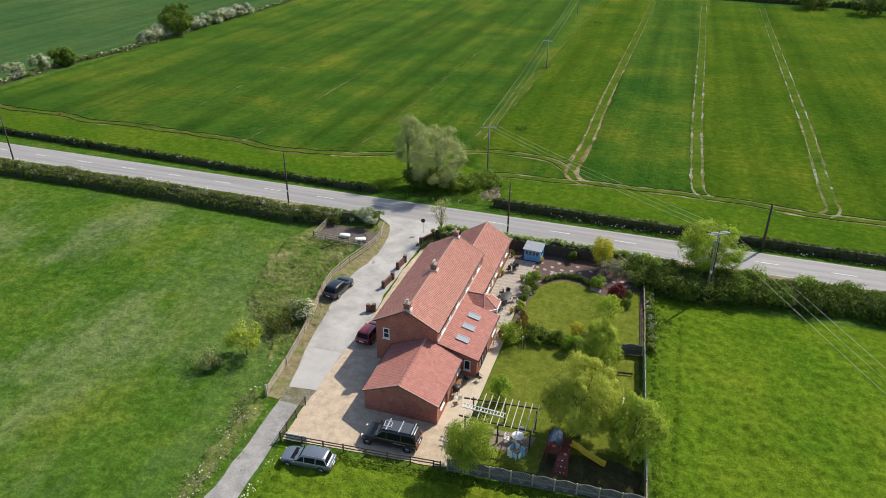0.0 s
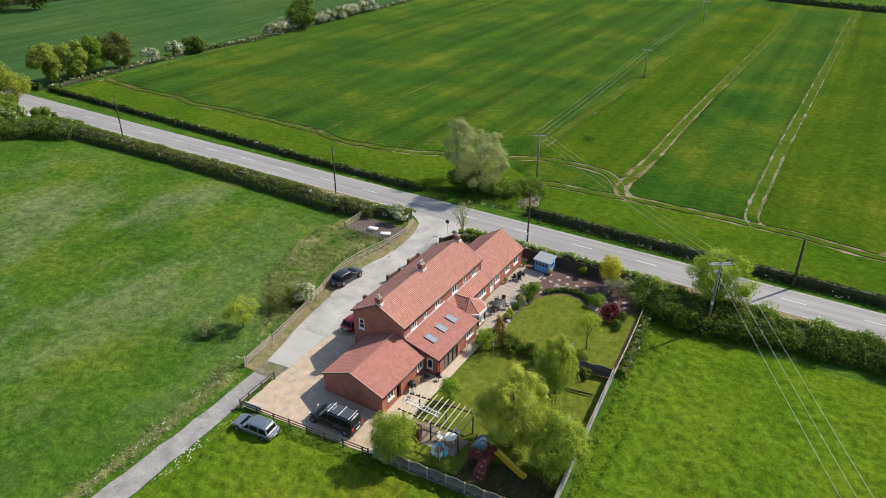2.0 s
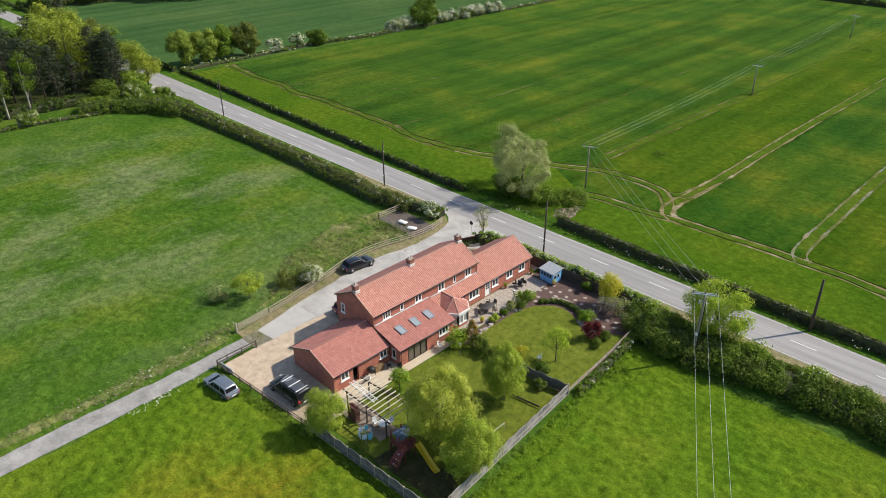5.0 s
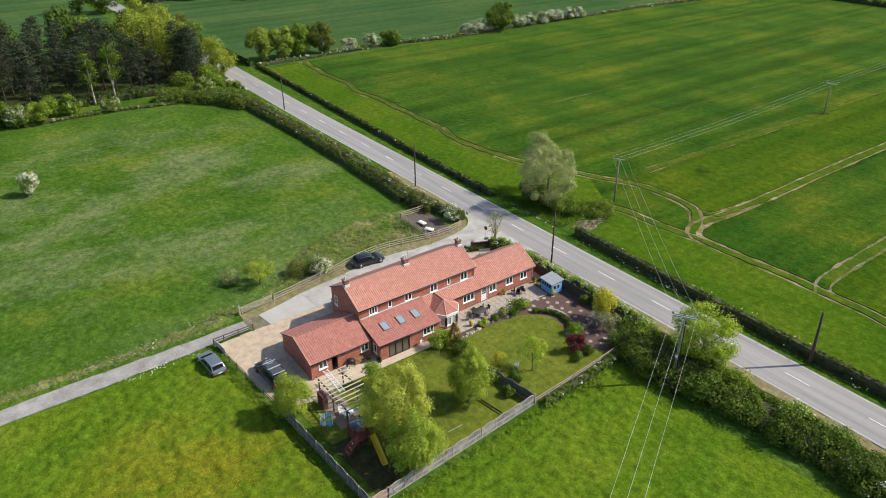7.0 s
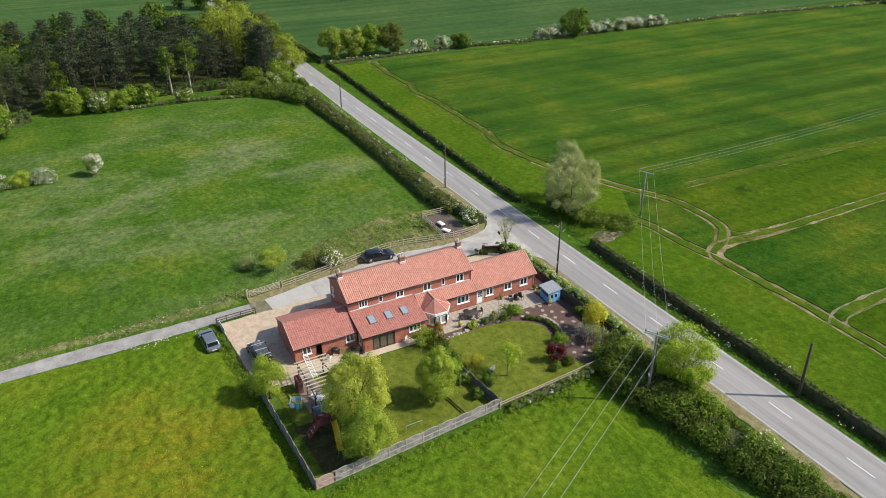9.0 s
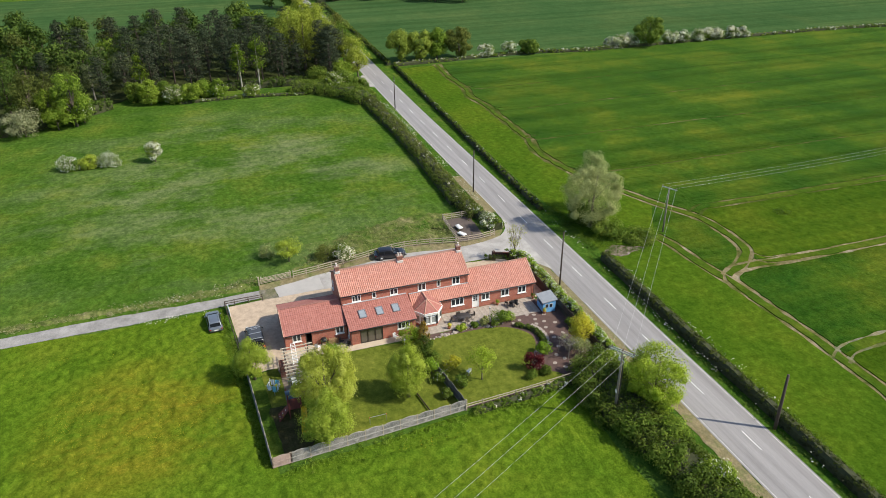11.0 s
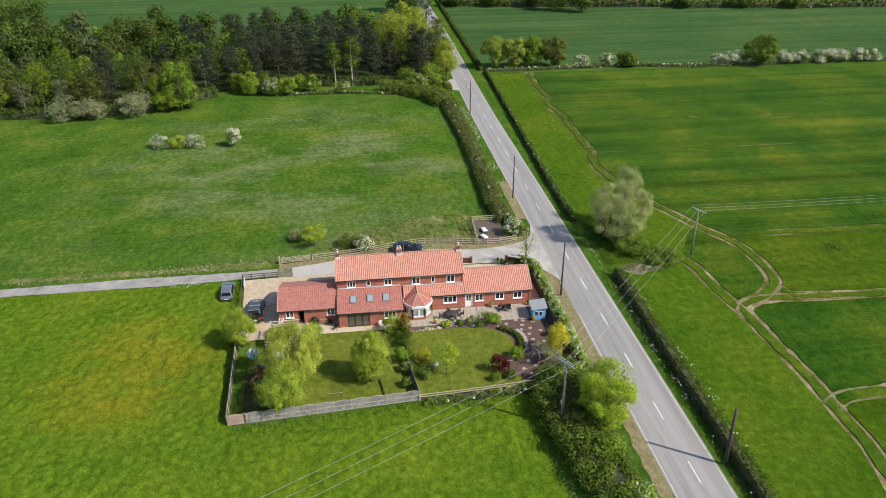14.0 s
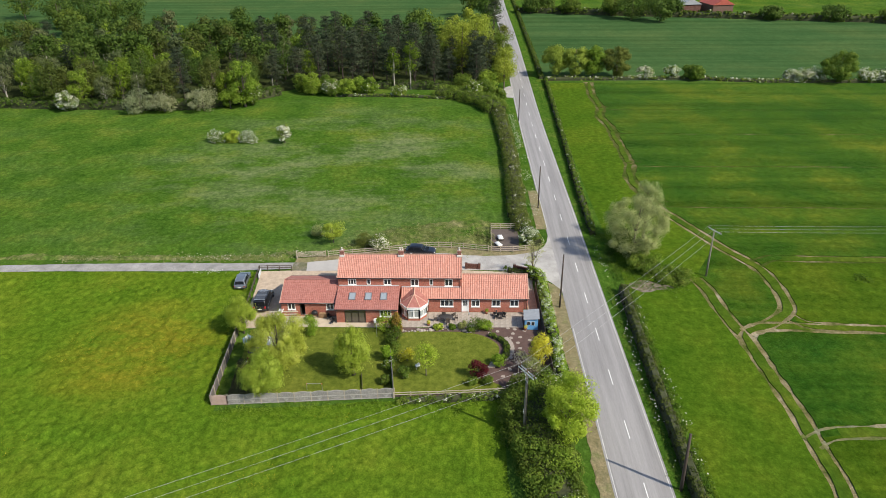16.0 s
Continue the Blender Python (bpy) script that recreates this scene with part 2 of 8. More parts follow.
CHIMNEY_BRICK = brickwork("sooty brick", (0.27, 0.105, 0.075), (0.18, 0.07, 0.052), (0.3, 0.22, 0.18))
DARK_BRICK = brickwork("dark brick", (0.14, 0.045, 0.03), (0.09, 0.035, 0.025), (0.16, 0.12, 0.1))
PANTILE = roofing("orange pantile", [(0.0, (0.46, 0.205, 0.15)), (0.5, (0.5, 0.23, 0.172)), (1.0, (0.555, 0.272, 0.21))], (0.39, 0.215, 0.17))
NEW_TILE = roofing("red interlocking tile", [(0.0, (0.33, 0.122, 0.096)), (0.5, (0.365, 0.142, 0.113)), (1.0, (0.405, 0.168, 0.136))], (0.31, 0.145, 0.12))
NEW_RIDGE = plain("muted red ridge tile", (0.42, 0.19, 0.15), 0.8, vary=0.15, scale=2, grain=12)
RIDGE = plain("ridge tile", (0.52, 0.29, 0.215), 0.8, vary=0.2, scale=2, grain=12)
UPVC = plain("white frame", (0.8, 0.8, 0.78), 0.35, vary=0.05, scale=2, grain=10, relief=0.02)
LEAD = plain("lead flashing", (0.42, 0.43, 0.45), 0.5, vary=0.15, scale=2)
GUTTER = plain("black gutter", (0.025, 0.025, 0.027), 0.4, vary=0.2)
PANE = glassy("window glass")
DOOR_GLASS = glassy("door glass", (0.1, 0.088, 0.068), 0.03)
# opaque pale tint puts the panes' bright reflections into their colour
CONSERVATORY_GLASS = glassy("conservatory glass with painted reflection", (0.3, 0.32, 0.31), 0.06)
ROOM = plain("interior", (0.2, 0.17, 0.14), 0.9)
GREY_WOOD = plain("weathered grey wood", (0.36, 0.34, 0.31), 0.85, vary=0.3, scale=1.5, grain=16, stretch=(1, 1, 0.3))
BROWN_WOOD = plain("stained brown wood", (0.072, 0.055, 0.042), 0.8, vary=0.3, scale=1.5, grain=16)
RAIL_WOOD = plain("pale rail wood", (0.40, 0.34, 0.26), 0.85, vary=0.25, scale=1.5, grain=16)
POLE_WOOD = plain("creosoted pole", (0.06, 0.043, 0.032), 0.8, vary=0.35, scale=1.2, grain=14, stretch=(1, 1, 0.2))
POLE_GREY = plain("weathered pole", (0.23, 0.2, 0.165), 0.85, vary=0.3, scale=1.2, grain=14, stretch=(1, 1, 0.2))
STEEL = plain("galvanised steel", (0.52, 0.54, 0.56), 0.4, metal=0.7, vary=0.12, scale=4)
CABLE = plain("aluminium cable", (0.5, 0.5, 0.48), 0.5, metal=0.3, vary=0.05)
TRUNK = plain("tree bark", (0.12, 0.095, 0.07), 0.9, vary=0.35, scale=3, grain=20, relief=0.6, stretch=(1, 1, 0.3))
PINE_BARK = plain("dark pine bark", (0.07, 0.052, 0.042), 0.9, vary=0.35, scale=3, grain=20, relief=0.6, stretch=(1, 1, 0.3))
SILVER_TRUNK = plain("pale birch bark", (0.36, 0.33, 0.28), 0.9, vary=0.3, scale=3, grain=20, stretch=(1, 1, 0.4))
SPRING = leafy("spring foliage", (0.24, 0.325, 0.034), (0.375, 0.47, 0.06), (0.51, 0.59, 0.108), 0.47)
FRESH = leafy("fresh green foliage", (0.16, 0.29, 0.022), (0.27, 0.41, 0.04), (0.4, 0.52, 0.075), 0.45)
MIDGREEN = leafy("broadleaf foliage", (0.085, 0.15, 0.02), (0.14, 0.215, 0.03), (0.23, 0.3, 0.05), 0.4)
HEDGE = leafy("hedge foliage", (0.054, 0.094, 0.013), (0.096, 0.15, 0.021), (0.165, 0.22, 0.038), 0.32)
OLIVE = leafy("rough hedge top", (0.1, 0.125, 0.028), (0.16, 0.188, 0.042), (0.24, 0.26, 0.07), 0.35)
PINE = leafy("pine needles", (0.028, 0.042, 0.024), (0.046, 0.062, 0.034), (0.078, 0.094, 0.05), 0.2)
LEAFGREEN = leafy("light broadleaf foliage", (0.13, 0.215, 0.022), (0.2, 0.3, 0.034), (0.29, 0.39, 0.06), 0.42)
OLDWILLOW = leafy("bronze-green willow foliage", (0.28, 0.345, 0.042), (0.425, 0.49, 0.078), (0.56, 0.61, 0.14), 0.5)
PALE_WILLOW = leafy("pale grey willow foliage", (0.29, 0.335, 0.13), (0.41, 0.45, 0.19), (0.54, 0.56, 0.27), 0.48)
GREY_WILLOW = leafy("grey sallow foliage", (0.2, 0.235, 0.115), (0.3, 0.33, 0.175), (0.4, 0.42, 0.25), 0.4)
MAPLE = leafy("yellow-green maple foliage", (0.23, 0.34, 0.028), (0.35, 0.47, 0.046), (0.48, 0.585, 0.085), 0.46)
OAK = leafy("young oak foliage", (0.22, 0.285, 0.032), (0.29, 0.355, 0.045), (0.37, 0.43, 0.07), 0.42)
RUSSET = leafy("bronze conifer foliage", (0.17, 0.13, 0.026), (0.27, 0.195, 0.04), (0.38, 0.275, 0.065), 0.35)
HEDGE_OAK = leafy("light green hedgerow oak foliage", (0.17, 0.24, 0.035), (0.25, 0.33, 0.05), (0.34, 0.42, 0.08), 0.42)
SALLOW = leafy("grey willow foliage", (0.22, 0.26, 0.09), (0.33, 0.37, 0.14), (0.44, 0.46, 0.2), 0.45)
BRONZE = leafy("bronze young foliage", (0.11, 0.135, 0.03), (0.165, 0.19, 0.04), (0.23, 0.25, 0.06), 0.4)
GOLD = leafy("golden foliage", (0.42, 0.4, 0.03), (0.58, 0.54, 0.05), (0.72, 0.68, 0.1), 0.35)
PURPLE = leafy("purple foliage", (0.055, 0.012, 0.014), (0.11, 0.02, 0.024), (0.17, 0.04, 0.045), 0.45)
WOODGREEN = leafy("woodland foliage", (0.05, 0.095, 0.018), (0.08, 0.135, 0.024), (0.125, 0.185, 0.034), 0.35)
OLIVE_LEAF = leafy("olive oak foliage", (0.06, 0.085, 0.018), (0.094, 0.124, 0.026), (0.145, 0.172, 0.038), 0.35)
BIRCH_LEAF = leafy("grey birch foliage", (0.075, 0.105, 0.04), (0.115, 0.145, 0.06), (0.17, 0.195, 0.085), 0.35)
LIME_LEAF = leafy("lime tree foliage", (0.1, 0.17, 0.015), (0.14, 0.215, 0.02), (0.21, 0.285, 0.032), 0.4)
# twig brown taken near black: the hedge's shaded face is in this colour
SHADED_TWIG = leafy("flailed hedge twigs in shade", (0.022, 0.026, 0.01), (0.036, 0.044, 0.015), (0.06, 0.07, 0.024), 0.05)
BLOSSOM = leafy("white blossom", (0.74, 0.74, 0.58), (0.82, 0.82, 0.7), (0.9, 0.9, 0.8), 0.25)
PARSLEY = leafy("cow parsley", (0.45, 0.47, 0.36), (0.62, 0.63, 0.52), (0.76, 0.76, 0.68), 0.3)
YELLOW_BLOOM = leafy("yellow flowers", (0.36, 0.3, 0.02), (0.45, 0.37, 0.025), (0.56, 0.46, 0.04), 0.1)
GRASS_TUFT = leafy("verge grass blades", (0.06, 0.125, 0.012), (0.09, 0.16, 0.017), (0.14, 0.2, 0.03), 0.2)
LUSH = leafy("lush meadow grass", (0.12, 0.22, 0.016), (0.165, 0.265, 0.024), (0.23, 0.32, 0.04), 0.3)
LONG_GRASS = leafy("long dark grass", (0.045, 0.1, 0.011), (0.07, 0.13, 0.014), (0.1, 0.158, 0.019), 0.1)
ROUGH = leafy("rough weedy grass", (0.15, 0.19, 0.055), (0.22, 0.25, 0.085), (0.31, 0.325, 0.15), 0.2)
DRY_TUFT = leafy("dry stems", (0.22, 0.23, 0.1), (0.31, 0.31, 0.15), (0.42, 0.4, 0.24), 0.2)
# hedge inside: the shade among the leaves is put into this dark colour
SHADE_CORE = plain("hedge core with inner shade", (0.045, 0.052, 0.018), 0.95, vary=0.4, scale=2, grain=10, relief=0.6)


# ---- mesh tools ----
class Geo:
    """Collects corners and faces of one mesh."""

    def __init__(self):
        self.v, self.f = [], []

    def add(self, vs, fs):
        k = len(self.v)
        self.v += [tuple(p) for p in vs]
        self.f += [tuple(i + k for i in q) for q in fs]
        return self

    def box(self, a, b, c=0.0, m=None):
        """A box between two corners, its edges cut by c, moved by m."""
        a, b = Vector(a), Vector(b)
        lo = Vector([min(p, q) for p, q in zip(a, b)])
        hi = Vector([max(p, q) for p, q in zip(a, b)])
        if c <= 0:
            vs = [Vector((x, y, z)) for x in (lo.x, hi.x) for y in (lo.y, hi.y) for z in (lo.z, hi.z)]
            fs = [(0, 1, 3, 2), (4, 6, 7, 5), (0, 4, 5, 1), (2, 3, 7, 6), (0, 2, 6, 4), (1, 5, 7, 3)]
        else:
            c = min(c, *((hi - lo) * 0.45))
            at, vs = {}, []
            for s in [(x, y, z) for x in (0, 1) for y in (0, 1) for z in (0, 1)]:
                for ax in range(3):
                    at[s, ax] = len(vs)
                    vs.append(Vector([(hi[k] if s[k] else lo[k]) + (0 if k == ax else (-c if s[k] else c)) for k in range(3)]))
            fs = []
            for ax in range(3):
                p, q = [k for k in range(3) if k != ax]

                def corner(d, i, j):
                    s = [0, 0, 0]
                    s[ax], s[p], s[q] = d, i, j
                    return tuple(s)
                for d in (0, 1):
                    fs.append([at[corner(d, i, j), ax] for i, j in ((0, 0), (1, 0), (1, 1), (0, 1))])
                for i in (0, 1):
                    for j in (0, 1):
                        fs.append([at[corner(0, i, j), p], at[corner(1, i, j), p], at[corner(1, i, j), q], at[corner(0, i, j), q]])
            for s in [(x, y, z) for x in (0, 1) for y in (0, 1) for z in (0, 1)]:
                fs.append([at[s, 0], at[s, 1], at[s, 2]])
            mid = (lo + hi) / 2
            for q in fs:
                nrm = (vs[q[1]] - vs[q[0]]).cross(vs[q[2]] - vs[q[0]])
                if nrm.dot(sum((vs[i] for i in q), Vector()) / len(q) - mid) < 0:
                    q.reverse()
        if m is not None:
            vs = [m @ p for p in vs]
        return self.add(vs, fs)

    def beam(self, p, q, w, h, c=0.0):
        """A squared bar from p to q, w wide and h high."""
        p, q = Vector(p), Vector(q)
        d = q - p
        turn = d.to_track_quat("Y", "Z").to_matrix().to_4x4()
        return self.box((-w / 2, 0, -h / 2), (w / 2, d.length, h / 2), c, Matrix.Translation(p) @ turn)

    def tube(self, path, radii, sides=8, caps=True):
        path = [Vector(p) for p in path]
        if isinstance(radii, (int, float)):
            radii = [radii] * len(path)
        k = len(self.v)
        for i, p in enumerate(path):
            d = (path[min(i + 1, len(path) - 1)] - path[max(i - 1, 0)]).normalized()
            u = d.orthogonal().normalized() if i == 0 else (u - d * u.dot(d)).normalized()
            w = d.cross(u)
            for s in range(sides):
                a = 2 * math.pi * s / sides
                self.v.append(tuple(p + (u * math.cos(a) + w * math.sin(a)) * radii[i]))
        for i in range(len(path) - 1):
            for s in range(sides):
                t = (s + 1) % sides
                self.f.append((k + i * sides + s, k + i * sides + t, k + (i + 1) * sides + t, k + (i + 1) * sides + s))
        if caps:
            self.f.append(tuple(k + s for s in reversed(range(sides))))
            self.f.append(tuple(k + (len(path) - 1) * sides + s for s in range(sides)))
        return self

    def prism(self, outline, z0, z1):
        """An outline of (x, y), anticlockwise, raised from z0 to z1."""
        n = len(outline)
        vs = [(x, y, z0) for x, y in outline] + [(x, y, z1) for x, y in outline]
        fs = [tuple(range(n, 2 * n)), tuple(reversed(range(n)))] + [(i, (i + 1) % n, n + (i + 1) % n, n + i) for i in range(n)]
        return self.add(vs, fs)

    def spin(self, profile, mid=(0, 0, 0), sides=12, m=None):
        """A turned shape from (radius, height) pairs."""
        k = len(self.v)
        for r, h in profile:
            for s in range(sides):
                a = 2 * math.pi * s / sides
                p = Vector((mid[0] + r * math.cos(a), mid[1] + r * math.sin(a), mid[2] + h))
                self.v.append(tuple(m @ p if m is not None else p))
        for i in range(len(profile) - 1):
            for s in range(sides):
                t = (s + 1) % sides
                self.f.append((k + i * sides + s, k + i * sides + t, k + (i + 1) * sides + t, k + (i + 1) * sides + s))
        self.f.append(tuple(k + s for s in reversed(range(sides))))
        self.f.append(tuple(k + (len(profile) - 1) * sides + s for s in range(sides)))
        return self

    def mesh(self, name, material, smooth=False):
        me = bpy.data.meshes.new(name)
        me.from_pydata(self.v, [], self.f)
        me.materials.append(material)
        if smooth:
            me.shade_smooth()
        me.update()
        return me


def part(name, geo, material, parent=None, label="", smooth=False):
    """One mesh object, under a thing or part where one is given."""
    ob = new(name, geo.mesh(name, material, smooth) if isinstance(geo, Geo) else geo)
    if parent is not None:
        ob.parent = parent
    return tagged(ob, label)


def thing(name, label, category, at=(0, 0, 0), rz=0.0, group=""):
    ob = new(name)
    ob.empty_display_size = 0.2
    ob.matrix_basis = pose(*at, 0, 0, rz)
    return tagged(ob, label, category, group)


def flat_mesh(name, corners, material):
    """A mesh of separate quads from an array (n, 4, 3)."""
    n = len(corners)
    me = bpy.data.meshes.new(name)
    me.vertices.add(4 * n)
    me.vertices.foreach_set("co", np.asarray(corners, dtype=np.float32).ravel())
    me.loops.add(4 * n)
    me.loops.foreach_set("vertex_index", np.arange(4 * n, dtype=np.int32))
    me.polygons.add(n)
    me.polygons.foreach_set("loop_start", np.arange(0, 4 * n, 4, dtype=np.int32))
    me.materials.append(material)
    me.update(calc_edges=True)
    return me


def leaves(points, outward, size, rng, slim=0.55, spread=0.17):
    """Leaf-shaped quads at points, roughly facing outward."""
    n = len(points)
    nrm = outward + rng.normal(0, spread, (n, 3))
    nrm /= np.linalg.norm(nrm, axis=1, keepdims=True) + 1e-9
    u = np.cross(nrm, rng.normal(0, 1, (n, 3)))
    u /= np.linalg.norm(u, axis=1, keepdims=True) + 1e-9
    w = np.cross(nrm, u)
    s = (size * rng.uniform(0.6, 1.35, n))[:, None]
    a, b = points - u * s * 0.5, points + u * s * 0.5
    c, d = points + w * s * 0.5 * slim + nrm * s * 0.12, points - w * s * 0.5 * slim + nrm * s * 0.12
    return np.stack([a, d, b, c], axis=1)


def clumps(centres, radii, per, size, rng, slim=0.55, up=0.25):
    """Leaves on the shells of many small clumps."""
    out = []
    for c, r in zip(centres, radii):
        d = rng.normal(0, 1, (per, 3))
        d /= np.linalg.norm(d, axis=1, keepdims=True)
        d[:, 2] = d[:, 2] * 0.85 + up * 0.4
        p = np.asarray(c) + d * (np.asarray(r) * rng.uniform(0.62, 1.06, per)[:, None])
        out.append(leaves(p, d + np.array([0, 0, up]), size, rng, slim))
    return np.concatenate(out)


def crown_centres(rng, n, rx, ry, rz, mid, inner=0.35):
    """Clump centres and radii: a few large lobes fill an uneven ellipsoid, each lobe set with clumps of leaves."""
    lobes = max(5, int(n / 6))
    size = np.array([rx, ry, rz])
    d = rng.normal(0, 1, (lobes * 3, 3))
    d /= np.linalg.norm(d, axis=1, keepdims=True)
    keep = [0]
    while len(keep) < lobes:
        gap = np.array([np.min(np.linalg.norm(d[keep] - q, axis=1)) for q in d])
        keep.append(int(gap.argmax()))
    d = d[keep]
    reach = 1.12 * (4.0 / lobes) ** 0.5
    cs, rads = [], []
    for q in d:
        lobe = reach * rng.uniform(0.6, 1.28)
        centre = q * max(inner, 1 - 0.72 * lobe) * rng.uniform(0.8, 1.14)
        k = max(3, int(n / lobes))
        e = rng.normal(0, 1, (k, 3)) + q * 0.9
        e /= np.linalg.norm(e, axis=1, keepdims=True)
        at = centre + e * lobe * 0.62 * rng.uniform(0.7, 1.05, (k, 1))
        cs.append(np.asarray(mid) + at * size)
        rads += [lobe * 0.5 * rng.uniform(0.8, 1.2)] * k
    return np.concatenate(cs), np.array(rads)


def trunk_geo(rng, height, r, top, limbs, sides=7):
    """Tapered trunk that leans a little, with limbs to some clump centres."""
    g = Geo()
    lean = rng.normal(0, 0.02 * height, 2)
    pts = [(lean[0] * k * k, lean[1] * k * k, top * k) for k in (0, 0.08, 0.3, 0.6, 1.0)]
    g.tube(pts, [r * 1.35, r, r * 0.85, r * 0.6, r * 0.22], sides)
    for c in limbs:
        k = min(0.85, max(0.25, (c[2] * 0.55) / top)) * rng.uniform(0.75, 1.0)
        s = Vector((lean[0] * k * k, lean[1] * k * k, top * k))
        e = Vector(c)
        m = (s + e) / 2 + Vector((0, 0, 0.06 * height * rng.uniform(-0.5, 1)))
        g.tube([s, m, e], [r * 0.42 * (1.1 - k), r * 0.26 * (1.1 - k) + 0.01, 0.012], 5, False)
    return g


def make_tree(name, label, at, height, rx, ry, rng, foliage, bark=TRUNK, clear=0.25, n=40, per=60, size=0.3, slim=0.55, trunk_r=None, limbs=9, category="tree", group="", blossom=0, inner=0.35, rz=0.0):
    """A tree: trunk with limbs, and a crown of leaf clumps (and blossom)."""
    t = thing(name, label, category, at, rz, group)
    crz = height * (1 - clear) / 2
    mid = (0, 0, height - crz)
    n, per = int(n * 1.35), max(8, int(per * 0.74))
    cs, spread = crown_centres(rng, n, rx * 0.95, ry * 0.95, crz * 0.97, mid, inner)
    rad = [np.array([rx, ry, crz]).mean() * r * np.array([1.0, 1.0, 0.85]) for r in spread]
    picks = cs[rng.permutation(len(cs))[:limbs]]
    part("trunk", trunk_geo(rng, height, trunk_r or height * 0.022, height * 0.86, picks), bark, t, smooth=True)
    crown = [clumps(cs, rad, int(per * 1.75), size * 1.12, rng, slim)]
    k = int(n * 1.1)
    d = rng.normal(0, 1, (k, 3)) + np.array([0, 0, 0.35])
    d /= np.linalg.norm(d, axis=1, keepdims=True)
    root = cs[rng.integers(0, len(cs), k)]
    reach = np.array([rx, ry, crz]).mean() * rng.uniform(0.22, 0.42, k)
    for f in (0.45, 0.6, 0.75, 0.9, 1.05):
        p = root + (d * (reach * f)[:, None]) + rng.normal(0, 0.1 * size, (k, 3))
        ok = p[:, 2] > 0.15
        crown.append(leaves(p[ok], d[ok] * 0.5 + np.array([0, 0, 0.6]), size * (1.25 - 0.5 * f), rng, slim, 0.35))
    part("crown", flat_mesh("crown", np.concatenate(crown), foliage), None, t)
    if blossom:
        on = [i for i in range(len(cs)) if rng.random() < 0.35 + 0.4 * blossom]
        part("blossom", flat_mesh("blossom", clumps([cs[i] for i in on], [rad[i] * 1.14 for i in on], int(per * 3.8 * blossom) + 1, size * 0.56, rng, 0.9, 0.5), BLOSSOM), None, t, "white may blossom")
    return t

# ---- ground, road, fields ----
def sheet(name, outline, z, material, label, category, cell=0.0, edge=0.0, seed=1):
    """A flat piece of ground: an outline of (x, y), its edges broken up, laid at height z."""
    rng = np.random.default_rng(seed)
    pts = []
    n = len(outline)
    for i in range(n):
        a, b = np.array(outline[i], float), np.array(outline[(i + 1) % n], float)
        steps = max(1, int(np.linalg.norm(b - a) / cell)) if cell else 1
        for k in range(steps):
            p = a + (b - a) * k / steps
            pts.append(tuple(p + (rng.normal(0, edge, 2) if edge else 0)))
    g = Geo()
    g.add([(x, y, z) for x, y in pts], [tuple(range(len(pts)))])
    bm = bmesh.new()
    bm.from_mesh(g.mesh("tmp", material))
    bmesh.ops.triangulate(bm, faces=bm.faces[:])
    bmesh.ops.recalc_face_normals(bm, faces=bm.faces[:])
    if sum(f.normal.z * f.calc_area() for f in bm.faces) < 0:
        bmesh.ops.reverse_faces(bm, faces=bm.faces[:])
    me = bpy.data.meshes.new(name)
    bm.to_mesh(me)
    bm.free()
    me.materials.append(material)
    return tagged(new(name, me), label, category, "", "structure")


def ribbon(name, path, half, z, material, label, category, kind="structure"):
    """A strip along a path of (x, y); half is its half width."""
    g = Geo()
    p = [Vector((x, y, 0)) for x, y in path]
    vs = []
    for i, c in enumerate(p):
        d = (p[min(i + 1, len(p) - 1)] - p[max(i - 1, 0)]).normalized()
        s = Vector((-d.y, d.x, 0)) * half
        vs += [c + s + Vector((0, 0, z)), c - s + Vector((0, 0, z))]
    g.add(vs, [(2 * i + 1, 2 * i + 3, 2 * i + 2, 2 * i) for i in range(len(p) - 1)])
    return tagged(new(name, g.mesh(name, material)), label, category, "", kind)


def curve_path(points, step=2.0):
    """A smooth path through points (Catmull-Rom)."""
    pts = [np.array(p, float) for p in points]
    pts = [2 * pts[0] - pts[1]] + pts + [2 * pts[-1] - pts[-2]]
    out = []
    for i in range(1, len(pts) - 2):
        a, b, c, d = pts[i - 1:i + 3]
        n = max(2, int(np.linalg.norm(c - b) / step))
        for k in range(n):
            t = k / n
            out.append(tuple(0.5 * (2 * b + (c - a) * t + (2 * a - 5 * b + 4 * c - d) * t * t + (3 * b - a - 3 * c + d) * t ** 3)))
    out.append(tuple(pts[-2]))
    return out


sheet("ground", [(-1500, -1500), (1500, -1500), (1500, 1500), (-1500, 1500)], 0.0, PASTURE, "rough green pasture grass with pale patches", "grass field")
sheet("ground_meadow", [(-27.6, -160), (200, -160), (200, 77), (30, 77), (14, 76), (2.6, 76), (2.6, 63), (4.6, 43), (-13, 41), (-27.6, 40)], 0.02, MEADOW, "lush bright green meadow grass beside the garden", "meadow", 3.0, 0.15)
sheet("crop_field_far", [(-146, 97), (-142, 330), (-240, 330), (-272, 97)], 0.03, CROP_DARK_HAZY, "dark green wheat field beyond the hedge", "crop field")
sheet("crop_field_west", [(-203, 82), (-320, 82), (-330, -200), (-225, -200)], 0.03, CROP_DARK_HAZY, "dark green field behind the wood", "crop field")

